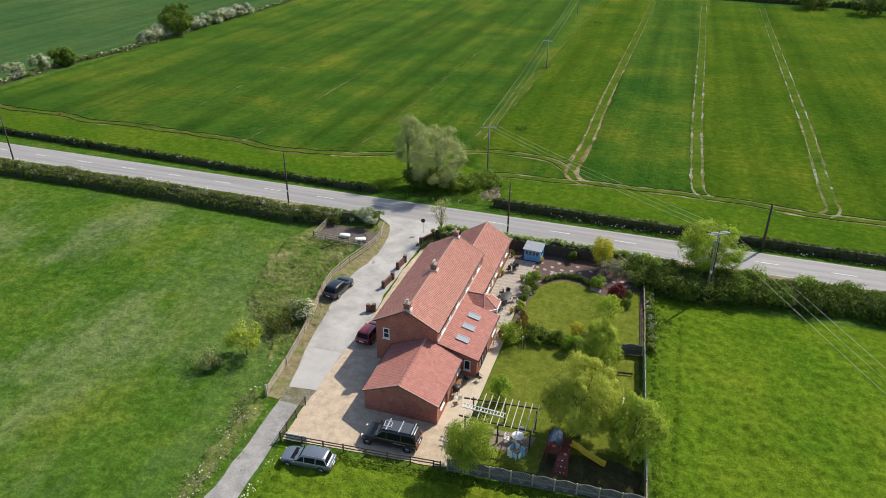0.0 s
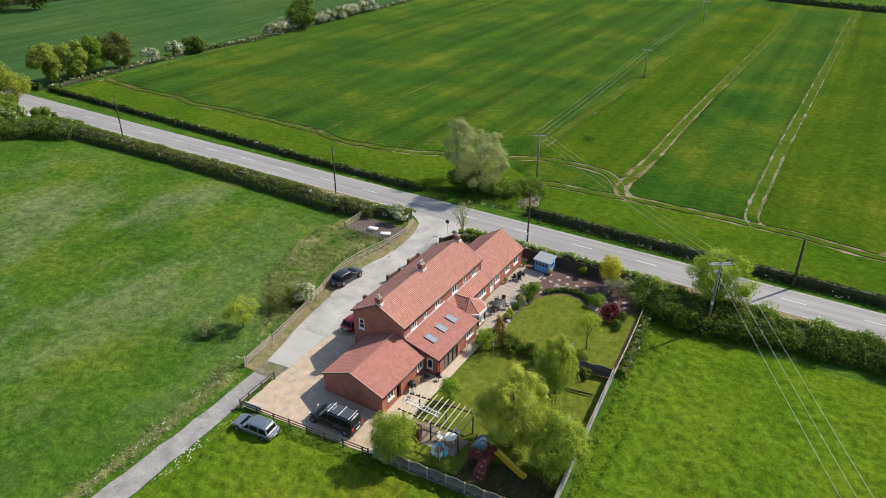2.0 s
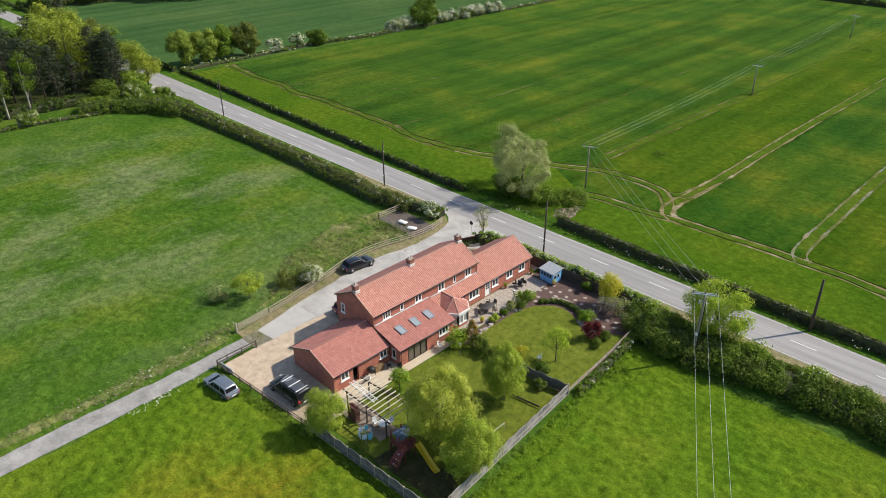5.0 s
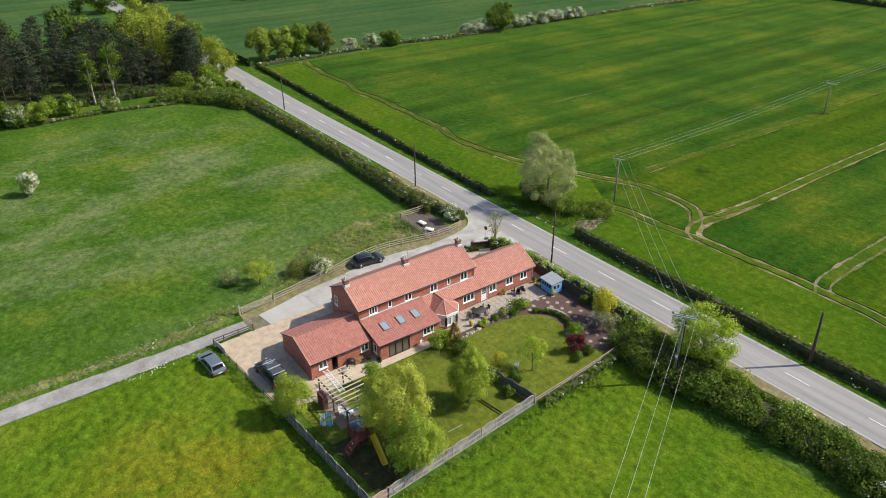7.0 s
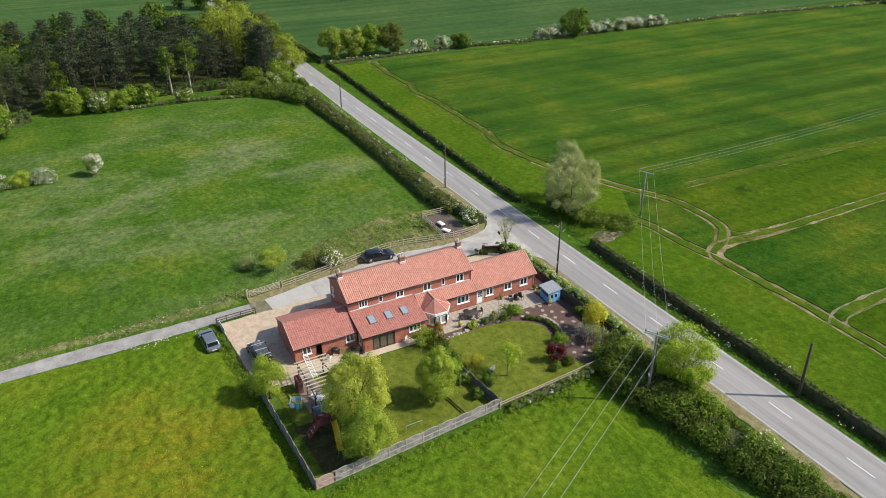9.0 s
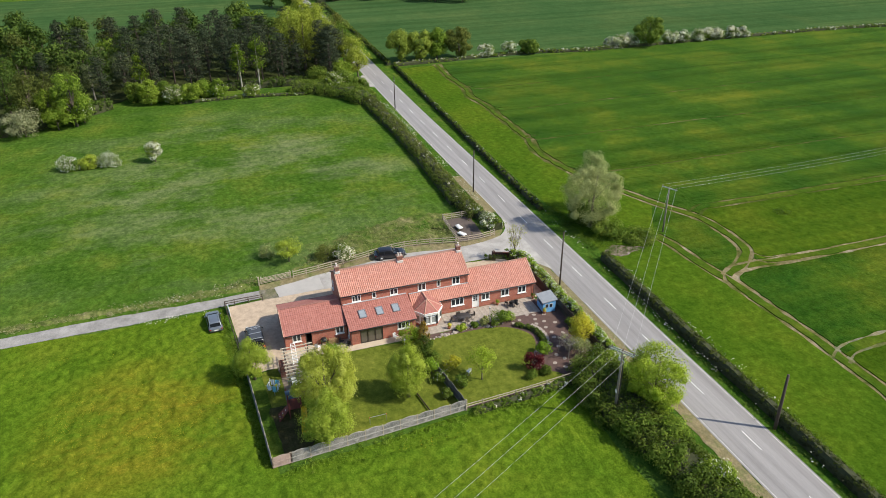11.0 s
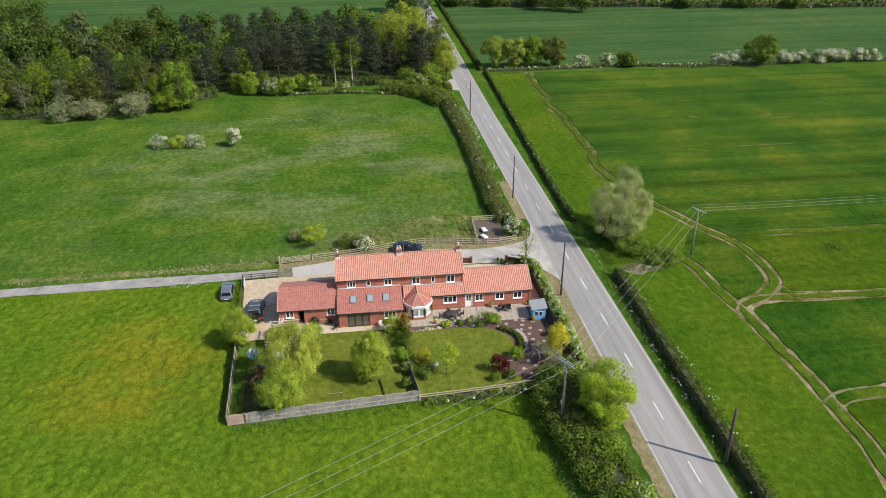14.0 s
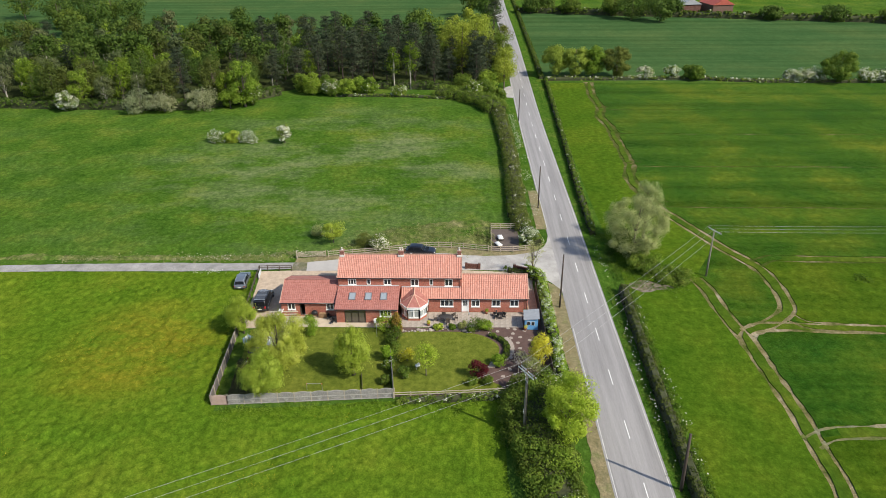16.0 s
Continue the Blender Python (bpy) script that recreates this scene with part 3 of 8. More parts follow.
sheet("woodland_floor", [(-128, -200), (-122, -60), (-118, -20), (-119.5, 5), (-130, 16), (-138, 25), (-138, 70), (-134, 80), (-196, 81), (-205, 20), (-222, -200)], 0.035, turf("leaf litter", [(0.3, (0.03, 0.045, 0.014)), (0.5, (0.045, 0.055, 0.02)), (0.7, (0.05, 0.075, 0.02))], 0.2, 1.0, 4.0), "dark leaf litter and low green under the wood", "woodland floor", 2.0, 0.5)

# road along x, bending a little far to the west
ROAD = curve_path([(300, 90.2), (60, 89.2), (20, 89.1), (-60, 89.0), (-110, 89.0), (-171, 89.9), (-221, 90.5), (-330, 91.5), (-600, 98)], 6.0)
ribbon("road", ROAD, 2.95, 0.05, ASPHALT, "grey worn asphalt country road", "road")


def offset(path, d):
    p = [np.array(q) for q in path]
    out = []
    for i, c in enumerate(p):
        t = p[min(i + 1, len(p) - 1)] - p[max(i - 1, 0)]
        t = t / np.linalg.norm(t)
        out.append(tuple(c + d * np.array([-t[1], t[0]])))
    return out


def cut(path, x0, x1):
    return [p for p in path if x0 <= p[0] <= x1]


def line_marks(name, path, dash, gap, half, label):
    """Painted dashes along a path, one mesh a line."""
    g = Geo()
    d0 = 0.0
    fine = []
    for a, b in zip(path, path[1:]):
        a, b = np.array(a), np.array(b)
        n = max(1, int(np.linalg.norm(b - a) / 0.5))
        fine += [a + (b - a) * k / n for k in range(n)]
    start = None
    for a, b in zip(fine, fine[1:]):
        seg = np.linalg.norm(b - a)
        on = (d0 % (dash + gap)) < dash if gap else True
        if on and start is None:
            start = a
        if start is not None and (not on or (not gap and np.linalg.norm(b - start) > 12)):
            t = (a - start) / (np.linalg.norm(a - start) + 1e-9)
            s = np.array([-t[1], t[0]]) * half
            g.add([(*(start - s), 0.056), (*(a - s), 0.056), (*(a + s), 0.056), (*(start + s), 0.056)], [(0, 1, 2, 3)])
            start = a if not gap else None
        d0 += seg
    return tagged(part(name, g, WORN_LINE), label, "road marking", "", "structure")


NEAR_ROAD = cut(ROAD, -330, 120)
CENTRE = offset(NEAR_ROAD, -0.25)
dashes = Geo()
for k in range(-35, 15):
    ends = []
    for x in (-11.1 + 9.13 * k - 1.45, -11.1 + 9.13 * k + 1.45):
        for (xa, ya), (xb, yb) in zip(CENTRE, CENTRE[1:]):
            if xb <= x <= xa:
                ends.append((x, ya + (yb - ya) * (x - xa) / (xb - xa)))
                break
    if len(ends) == 2:
        (xa, ya), (xb, yb) = ends
        dashes.add([(xa, ya - 0.05, 0.056), (xb, yb - 0.05, 0.056), (xb, yb + 0.05, 0.056), (xa, ya + 0.05, 0.056)], [(0, 1, 2, 3)])
tagged(part("road_centre_line", dashes, WHITE_LINE), "broken white centre line on the road", "road marking", "", "structure")
line_marks("road_edge_line_north", offset(NEAR_ROAD, -2.72), 6, 0, 0.045, "worn white edge line on the road")
line_marks("road_edge_line_south", cut(offset(NEAR_ROAD, 2.72), -24, 120), 6, 0, 0.045, "worn white edge line on the road")
line_marks("road_edge_line_south", cut(offset(NEAR_ROAD, 2.72), -330, -42), 6, 0, 0.045, "worn white edge line on the road")

ribbon("verge_north", cut(offset(ROAD, -3.9), -330, 300), 1.1, 0.04, VERGE, "bright green grass verge", "verge")
ribbon("verge_north_back", cut(offset(ROAD, -6.6), -140, 300), 1.3, 0.045, VERGE, "rough green bank behind the hedge", "verge")
ribbon("verge_south", cut(offset(ROAD, 4.1), -330, -60), 1.3, 0.04, VERGE, "rough green verge by the road", "verge")
ribbon("verge_south_dry", cut(offset(ROAD, 3.7), -64, -37), 0.9, 0.06, DRY, "dry yellow grass at the road edge", "verge")
sheet("verge_dry", [(-23.5, 86.1), (-24.8, 84.2), (-18, 84.3), (-8, 84.4), (2, 84.8), (34, 84.6), (34, 86.1), (2, 86.2), (-10, 86.2)], 0.042, DRY, "worn yellow-brown grass verge beside the road", "verge", 1.0, 0.12)

sheet("layby", [(-140, 86.4), (-126.5, 86.4), (-127.5, 84.6), (-130.5, 83.0), (-135.5, 83.6), (-138.5, 85.0)], 0.052, DRIVE, "pale worn tarmac field entrance beside the road", "layby", 1.0, 0.1)

# drive, lane and yard
DRIVE_E = [(-27.9, 47.5), (-28.0, 52), (-27.6, 60), (-28.2, 66), (-28.3, 75), (-27.9, 80), (-27.0, 82.6), (-24.5, 84.9), (-22.0, 86.3)]
DRIVE_W = [(-42.0, 86.3), (-38.0, 85.6), (-35.4, 84.4), (-33.9, 82), (-33.1, 78), (-33.0, 74), (-33.8, 69), (-33.8, 65), (-33.0, 60), (-32.2, 54), (-31.2, 50), (-30.7, 47.2)]
sheet("drive", curve_path(DRIVE_E, 1.5) + curve_path(DRIVE_W, 1.5), 0.06, DRIVE, "pale worn tarmac drive to the house", "drive", 1.0, 0.04)
sheet("drive_verge", [(-37.5, 85.4), (-33.4, 82.5), (-32.6, 77.6), (-32.6, 74), (-33.4, 69), (-33.4, 65), (-32.6, 60), (-31.6, 54), (-30.6, 49), (-30.0, 47.3), (-30.9, 45.2), (-32.0, 45.4), (-33.4, 51), (-34.3, 57), (-35.9, 63), (-36.6, 67), (-36.2, 71), (-35.4, 75), (-35.0, 78), (-35.6, 82)], 0.045, DRY, "dry grass strip along the drive fence", "verge", 1.0, 0.12)
sheet("lane", [(-30.6, 45.1), (-28.6, 45.3), (-28.0, 38), (-27.7, 27), (-27.6, 10), (-27.0, -10), (-26.5, -160), (-29.0, -160), (-29.1, -10), (-29.9, 10), (-30.4, 25), (-30.3, 38)], 0.05, LANE, "narrow pale concrete farm lane", "lane", 1.2, 0.05)
sheet("drive_apron", [(-30.75, 47.3), (-27.95, 47.55), (-28.05, 50), (-28.1, 53.8), (-31.5, 53.7), (-31.2, 50)], 0.066, PAD, "pale concrete apron at the end of the drive", "drive", 0.8, 0.02)
sheet("lane_join", [(-30.7, 47.25), (-30.65, 45.05), (-28.0, 45.1), (-27.9, 47.5)], 0.055, turf("grassy patched tarmac", [(0.3, (0.13, 0.14, 0.06)), (0.5, (0.19, 0.18, 0.12)), (0.7, (0.25, 0.235, 0.2))], 0.5, 1.5, 6.0), "patched tarmac grown with grass between drive and lane", "drive", 0.6, 0.04)
sheet("rough_ground", [(-36.5, 83), (-36.3, 76), (-37, 70), (-37.4, 66), (-36.2, 61), (-34.8, 56), (-35.5, 53), (-38, 55.5), (-42.5, 60), (-45, 66), (-46, 74), (-44.5, 79)], 0.02, ROUGH_GROUND, "rough weedy grass beside the drive fence", "rough grass", 1.0, 0.9)
sheet("yard", [(-27.75, 40.6), (-14.0, 41.8), (-12.2, 42.2), (-12.2, 46.2), (-14.8, 46.8), (-22.2, 46.8), (-22.4, 54.2), (-24.0, 55), (-24.0, 71.2), (-22.4, 71.2), (-22.4, 80.6), (-16, 80.7), (-16, 82.2), (-26.2, 82), (-27.8, 79.8), (-28.2, 72), (-27.7, 60), (-28.05, 52), (-27.95, 45.2)], 0.05, GRAVEL, "tan gravel yard round the garage", "gravel yard", 1.0, 0.05)

BANK = curve_path([(-23.6, 96.0), (-25.0, 97.2), (-25.3, 99.0), (-24.2, 100.6), (-23.6, 102.4), (-22.7, 102.2), (-22.6, 100.0), (-21.8, 98.6), (-22.2, 96.8)], 0.8)
sheet("ditch_bank", BANK, 0.05, turf("bare pinkish earth", [(0.38, (0.075, 0.1, 0.03)), (0.5, (0.2, 0.165, 0.12)), (0.62, (0.36, 0.3, 0.26))], 0.6, 1.6, 6.0), "bare pinkish earth bank beside the ditch", "bare earth", 0.5, 0.35)
# wheat with tramlines: the standing crop is cut out along each wheel rut
RUTS, BANDS = [], []


def tramline(points, soil_mat=SOIL, W=0.29, gauge=1.85, step=1.0, strip=True):
    c = curve_path(points, step)
    if strip:
        BANDS.append(points)
    for d in (-gauge / 2, gauge / 2):
        p = offset(c, d)
        p = [(x + 0.13 * noise.noise((x * 0.3, y * 0.3, d)), y + 0.13 * noise.noise((x * 0.3, y * 0.3, d + 9))) for x, y in p]
        RUTS.append((p, W))
        z = 0.012 + 0.003 * len(RUTS)
        ribbon("tramline", p, W + 0.25, z, soil_mat, "wheel track of bare tan soil pressed into the wheat", "tramline")


tramline([(-144, 109.9), (-136, 109.0), (-129, 108.3), (-121, 108.6), (-115, 108.4), (-111.5, 107.4), (-108, 107.0), (-103, 107.6), (-98, 107.9), (-92, 107.5), (-87, 107.6), (-79, 107.2), (-74, 107.1), (-71, 106.3), (-66, 105.6), (-60, 106.0), (-55, 106.9)], HALF_SOIL, 0.42)
tramline([(-55, 106.9), (-51, 107.7), (-47, 109.4), (-41, 111.8), (-36, 113.8), (-29.5, 117), (-24, 117.6), (-17.6, 116.8), (-14.2, 113.5), (-12.3, 110.5), (-10.5, 108.6), (-3.3, 108.6), (4, 108.9), (10, 108.7), (15, 108.6), (24, 107.3), (34, 107.6), (60, 107.5)])
tramline([(-26, 106.5), (-22.6, 107.2), (-17, 107.5), (-12, 108.0), (-9.5, 108.5), (-6, 108.6)])
tramline([(-30.5, 117.2), (-32.3, 120.0), (-32.2, 124), (-31.8, 138), (-31.2, 165), (-29.5, 240), (-28.5, 310)], HALF_SOIL, 0.26, strip=False)
FIRST = len(BANDS)
BANDS.append([(-12.6, 120), (-12.2, 165), (-10.5, 250), (-10.0, 300)])
BANDS.append([(7.4, 112), (7.3, 150), (8.2, 215), (9.0, 300)])
BANDS.append([(27.2, 112), (28.2, 150), (28.6, 185), (29.5, 270)])
BANDS.append([(-32.2, 122), (-31.2, 165), (-30.2, 190)])
WIDE = range(FIRST, len(BANDS))
tramline([(-15.5, 116.2), (-13.6, 117.5), (-12.9, 121), (-12.4, 128), (-12.2, 165), (-10.5, 250), (-9.9, 300)], SOIL, 0.23, strip=False)
for x, y in ((-115.6, 109.0), (-95.6, 108.6), (-74.0, 107.6), (-53.0, 108.2)):
    tramline([(x - 2.2, y), (x - 0.6, y + 1.6), (x, y + 4.5), (x + 0.4, y + 40), (x + 1.2, y + 120), (x + 3, 318)], HALF_SOIL, 0.22, strip=False)
tramline([(-11.5, 108.9), (-12.6, 110.6), (-13.0, 114), (-12.7, 119), (-12.5, 126)])
tramline([(9.2, 108.3), (7.9, 110.5), (7.4, 114), (7.3, 125), (7.3, 150), (8.2, 215), (9.2, 300)], WET_SOIL, 0.23, strip=False)
tramline([(25.5, 107.6), (27.2, 110.5), (27.2, 118), (28.2, 150), (28.6, 185), (29.5, 270), (30, 300)], WET_SOIL, 0.23, strip=False)
FIELD = [(-143, 96.6), (-60, 95.7), (0, 95.8), (320, 95.8), (320, 310), (60, 312), (-10, 318), (-40, 328), (-140, 330)]
HEADLAND = [(-150, 95.2), (120, 95.2), (120, 107.2), (60, 107.5), (34, 107.6), (24, 107.3), (15, 108.6), (4, 108.9), (-10.5, 108.6), (-17, 107.6), (-24, 107.0), (-28, 107.6), (-33, 110.6), (-37, 113.2), (-41, 111.8), (-47, 109.4), (-51, 107.7), (-60, 106.0), (-66, 105.6), (-71, 106.3), (-79, 107.2), (-92, 107.5), (-98, 107.9), (-108, 107.0), (-115, 108.4), (-129, 108.3), (-144, 109.9)]

BLOCK = [(-32.2, 122), (-30, 117.6), (-24, 117.9), (-17.5, 117.2), (-14.4, 116.6), (-12.8, 120), (-12.2, 165), (-10.5, 250), (-10.0, 300), (-28.8, 300), (-29.5, 240), (-31.2, 165), (-31.8, 138)]
EAST = [(7.4, 114), (8.4, 109.4), (60, 108.2), (318, 108), (318, 306), (60, 306), (9.2, 300), (8.2, 215), (7.3, 150)]


def sides(path, half):
    """The two edges of a strip whose half width changes along its path."""
    one = offset(path, 1.0)
    step = [(a[0] - b[0], a[1] - b[1]) for a, b in zip(one, path)]
    return ([(c[0] + d[0] * v, c[1] + d[1] * v) for c, d, v in zip(path, step, half)], [(c[0] - d[0] * v, c[1] - d[1] * v) for c, d, v in zip(path, step, half)])


def standing_crop(z):
    """The field's outline less the ruts, as a top sheet with sides down to the soil."""
    polys = [FIELD, HEADLAND, BLOCK, EAST]
    for k, b in enumerate(BANDS):
        p = curve_path(b, 4.0)
        wob = [(0.85 if k in WIDE else 0.95) + 0.4 * noise.noise((k * 7.0, q[1] * 0.11, 2.0)) for q in p]
        left, right = sides(p, wob)
        polys.append(right + left[::-1])
    bands = set(range(4, 4 + len(BANDS)))
    for k, (p, w) in enumerate(RUTS):
        ws = [w * np.interp(q[1], (125, 190, 260), (1.0, 0.65, 0.3)) * max(0.12, 1 + 1.0 * noise.noise((q[0] * 0.5, q[1] * 0.5, k * 3.0)) + 0.5 * noise.noise((q[0] * 0.12, q[1] * 0.12, k * 5.0))) for q in p]
        left, right = sides(p, ws)
        polys.append(right + left[::-1])
    polys.append([(-23.4 + (x + 23.4) * 1.1, 99.5 + (y - 99.5) * 1.05) for x, y in reversed(BANK[:-1])])
    pts, faces = [], []
    for q in polys:
        faces.append(list(range(len(pts), len(pts) + len(q))))
        pts += [Vector(v) for v in q]
    from mathutils import geometry
    vs, _, fs, _, _, origin = geometry.delaunay_2d_cdt(pts, [], faces, 1, 1e-4)
    rng = random.Random(3)
    high = [0.052 if v.y < 97.0 else z + rng.uniform(-0.025, 0.025) for v in vs]
    ruts = set(range(4 + len(BANDS), len(polys)))

    def sort_of(o):
        if 0 not in o or o & ruts:
            return None
        return "crop_strip" if o & bands else "crop_headland" if 1 in o else "crop_block" if 2 in o else "crop_east" if 3 in o else "crop_field"
    kind = [sort_of(set(o)) for o in origin]
    shared = {(a, b) for f, o in zip(fs, kind) if o for a, b in zip(f, list(f[1:]) + [f[0]])}
    for name, material, label in (("crop_field", CROP, "young green wheat field with drill rows"), ("crop_headland", CROP_PALE, "thin yellow-green wheat on the headland"), ("crop_block", CROP_LIGHT, "lighter yellow-green block of young wheat between two wheel tracks"), ("crop_east", CROP_LIGHT, "lighter green wheat at the open end of the field"), ("crop_strip", CROP_STRIP, "thinner yellow-green wheat along the wheel tracks")):
        keep = [f for f, o in zip(fs, kind) if o == name]
        g = Geo()
        g.v = [(v.x, v.y, h) for v, h in zip(vs, high)] + [(v.x, v.y, 0.0) for v in vs]
        n = len(vs)
        count = {}
        for f in keep:
            g.f.append(tuple(f))
            for a, b in zip(f, list(f[1:]) + [f[0]]):
                count[a, b] = 1
        for a, b in list(count):
            if (b, a) not in shared:
                g.f.append((b, a, n + a, n + b))
        tagged(part(name, g, material), label, "crop field", "", "structure")


standing_crop(0.11)


# ---- garden surfaces ----
LAWN_A = [(-12.3, 45.5), (-11.8, 43.2), (3.4, 44.4), (1.7, 63.2), (-6.2, 62.4), (-9.2, 62.2), (-11.9, 62.6), (-12.4, 56)]
LAWN_B = curve_path([(1.7, 63.5), (-4, 62.95), (-9.8, 63.0), (-11.5, 64.4), (-11.5, 68), (-11.45, 71.2), (-10.6, 74.2), (-8.5, 76.1), (-6.4, 76.0), (-4.1, 74.6), (-2.0, 73.6), (-0.3, 76.0), (0.9, 76.6)], 0.7)
sheet("garden_bed", [(-12.5, 62.6), (2.0, 63.3), (1.0, 82.2), (-15.5, 82.3), (-15.5, 78), (-12.6, 77.6), (-12.4, 70)], 0.04, BARK, "dark brown bark and soil garden bed", "garden bed", 0.8, 0.05)
# brown soil patch whose dark colour also holds the willow's shade
sheet("play_soil", [(-5.4, 43.4), (3.6, 44.2), (3.1, 46.6), (0.4, 47.2), (-2.6, 47.0), (-5.2, 46.8)], 0.053, turf("trodden earth with tree shade", [(0.3, (0.05, 0.052, 0.022)), (0.5, (0.07, 0.066, 0.03)), (0.7, (0.075, 0.09, 0.03))], 0.4, 1.2, 5.0), "bare soil under the willow, darkened in colour for the tree's shade", "bare soil", 0.8, 0.12)
sheet("lawn_south", LAWN_A, 0.045, LAWN, "mown olive-green lawn beside the house", "lawn", 0.8, 0.05)
sheet("lawn_north", LAWN_B, 0.05, LAWN, "curved mown olive-green lawn", "lawn")
sheet("path_front", [(-15.2, 46.8), (-12.5, 46.0), (-12.45, 58), (-12.4, 62.4), (-13.4, 63.2), (-18, 63.2), (-18, 54), (-15.2, 54)], 0.06, PAVING, "tan sandstone paving along the house front", "paving")
sheet("pergola_floor", [(-12.4, 45.3), (-6.6, 45.5), (-6.3, 47.9), (-12.5, 47.8)], 0.062, plain("brown paving", (0.21, 0.165, 0.125), 0.9, vary=0.25, scale=1.2), "worn brown paving under the pergola", "paving", 0.7, 0.06)

# pieces of the patio, laid one by one
def slab_floor(name, label, x0, x1, y0, y1, keep, material, size=0.75, z=0.05):
    floor = tagged(part(name, Geo().prism([(x0, y0), (x1, y0), (x1, y1), (x0, y1)], 0.0, z - 0.012), plain("patio joints", (0.29, 0.25, 0.205), 0.95)), label, "paving", "", "structure")
    me = Geo().box((-size / 2 + 0.012, -size / 2 + 0.012, -0.02), (size / 2 - 0.012, size / 2 - 0.012, 0.012), 0.008).mesh("slab", material)
    rng = random.Random(4)
    nx, ny = int((x1 - x0) / size), int((y1 - y0) / size)
    for i in range(nx):
        for j in range(ny):
            x, y = x0 + (i + 0.5) * size, y0 + (j + 0.5) * size
            if keep(x, y):
                s = new("slab", me)
                s.parent = floor
                s.matrix_basis = pose(x, y, z + rng.uniform(-0.004, 0.006), 0, 0, rng.uniform(-0.6, 0.6))
    return floor

# ---- the house ----
def wall(parent, axis, face, inward, a0, a1, z0, z1, holes=(), material=BRICK, thick=0.28, name="wall", gable=None):
    """A wall along x or y with openings through it; gable = (place, height) of its peak."""
    g = Geo()
    aa = sorted({a0, a1, *[h[0] for h in holes], *[h[1] for h in holes]})
    zz = sorted({z0, z1, *[h[2] for h in holes], *[h[3] for h in holes]})

    def at(a, d, z):
        return (face + inward * d, a, z) if axis == "y" else (a, face + inward * d, z)
    solid = {}
    for i in range(len(aa) - 1):
        for j in range(len(zz) - 1):
            ma, mz = (aa[i] + aa[i + 1]) / 2, (zz[j] + zz[j + 1]) / 2
            solid[i, j] = not any(h[0] < ma < h[1] and h[2] < mz < h[3] for h in holes)
    for (i, j), s in solid.items():
        if not s:
            continue
        p, q, r, t = aa[i], aa[i + 1], zz[j], zz[j + 1]
        g.add([at(p, 0, r), at(q, 0, r), at(q, 0, t), at(p, 0, t)], [(0, 1, 2, 3)])
        g.add([at(p, thick, r), at(q, thick, r), at(q, thick, t), at(p, thick, t)], [(3, 2, 1, 0)])
        for di, dj, e in ((-1, 0, (p, r, p, t)), (1, 0, (q, r, q, t)), (0, -1, (p, r, q, r)), (0, 1, (p, t, q, t))):
            if not solid.get((i + di, j + dj), False):
                g.add([at(e[0], 0, e[1]), at(e[2], 0, e[3]), at(e[2], thick, e[3]), at(e[0], thick, e[1])], [(0, 1, 2, 3)])
    if gable:
        ga, gz = gable
        g.add([at(a0, 0, z1), at(a1, 0, z1), at(ga, 0, gz), at(a0, thick, z1), at(a1, thick, z1), at(ga, thick, gz)],
              [(0, 1, 2), (5, 4, 3), (1, 4, 5, 2), (3, 0, 2, 5)])
    me = g.mesh(name, material)
    bm = bmesh.new()
    bm.from_mesh(me)
    bmesh.ops.remove_doubles(bm, verts=bm.verts[:], dist=0.001)
    bmesh.ops.recalc_face_normals(bm, faces=bm.faces[:])
    bm.to_mesh(me)
    bm.free()
    return part(name, me, None, parent)


def window(parent, axis, face, outward, a0, a1, z0, z1, lights=2, frame_mat=UPVC, transom=0, sill=True, name="window", glass=PANE):
    """A framed window set into a wall, with panes of its own and a sill."""
    def box(g, a, b, d0, d1, r, t, c=0.008):
        p0, p1 = face + outward * d0, face + outward * d1
        if axis == "y":
            g.box((p0, a, r), (p1, b, t), c)
        else:
            g.box((a, p0, r), (b, p1, t), c)
    w = 0.09
    f = Geo()
    for d in (-0.12, 0.03):
        q = face + outward * d
        for e in (0, w):
            for a, z in ((a0 + e, z0 + e), (a1 - e, z0 + e), (a1 - e, z1 - e), (a0 + e, z1 - e)):
                f.v.append((q, a, z) if axis == "y" else (a, q, z))
    for i in range(4):
        j = (i + 1) % 4
        f.f += [(8 + i, 8 + j, 12 + j, 12 + i), (j, i, 4 + i, 4 + j), (i, j, 8 + j, 8 + i), (4 + j, 4 + i, 12 + i, 12 + j)]
    ob = part(name, f, frame_mat, parent)
    step = (a1 - a0) / lights
    for k in range(1, lights):
        m = a0 + step * k
        f = Geo()
        box(f, m - 0.05, m + 0.05, -0.11, 0.025, z0 + w, z1 - w)
        part("glazing_bar", f, frame_mat, ob)
    for k in range(transom):
        m = z0 + (z1 - z0) * (k + 1) / (transom + 1)
        f = Geo()
        box(f, a0 + w, a1 - w, -0.09, 0.012, m - 0.022, m + 0.022)
        part("glazing_bar", f, frame_mat, ob)
    for k in range(lights):
        g = Geo()
        box(g, a0 + step * k + 0.04, a0 + step * (k + 1) - 0.04, -0.07, -0.045, z0 + 0.04, z1 - 0.04, 0)
        part("pane", g, glass, ob)
    if sill:
        g = Geo()
        box(g, a0 - 0.07, a1 + 0.07, -0.02, 0.12, z0 - 0.09, z0 - 0.004, 0.015)
        part("sill", g, UPVC, ob)
    return ob


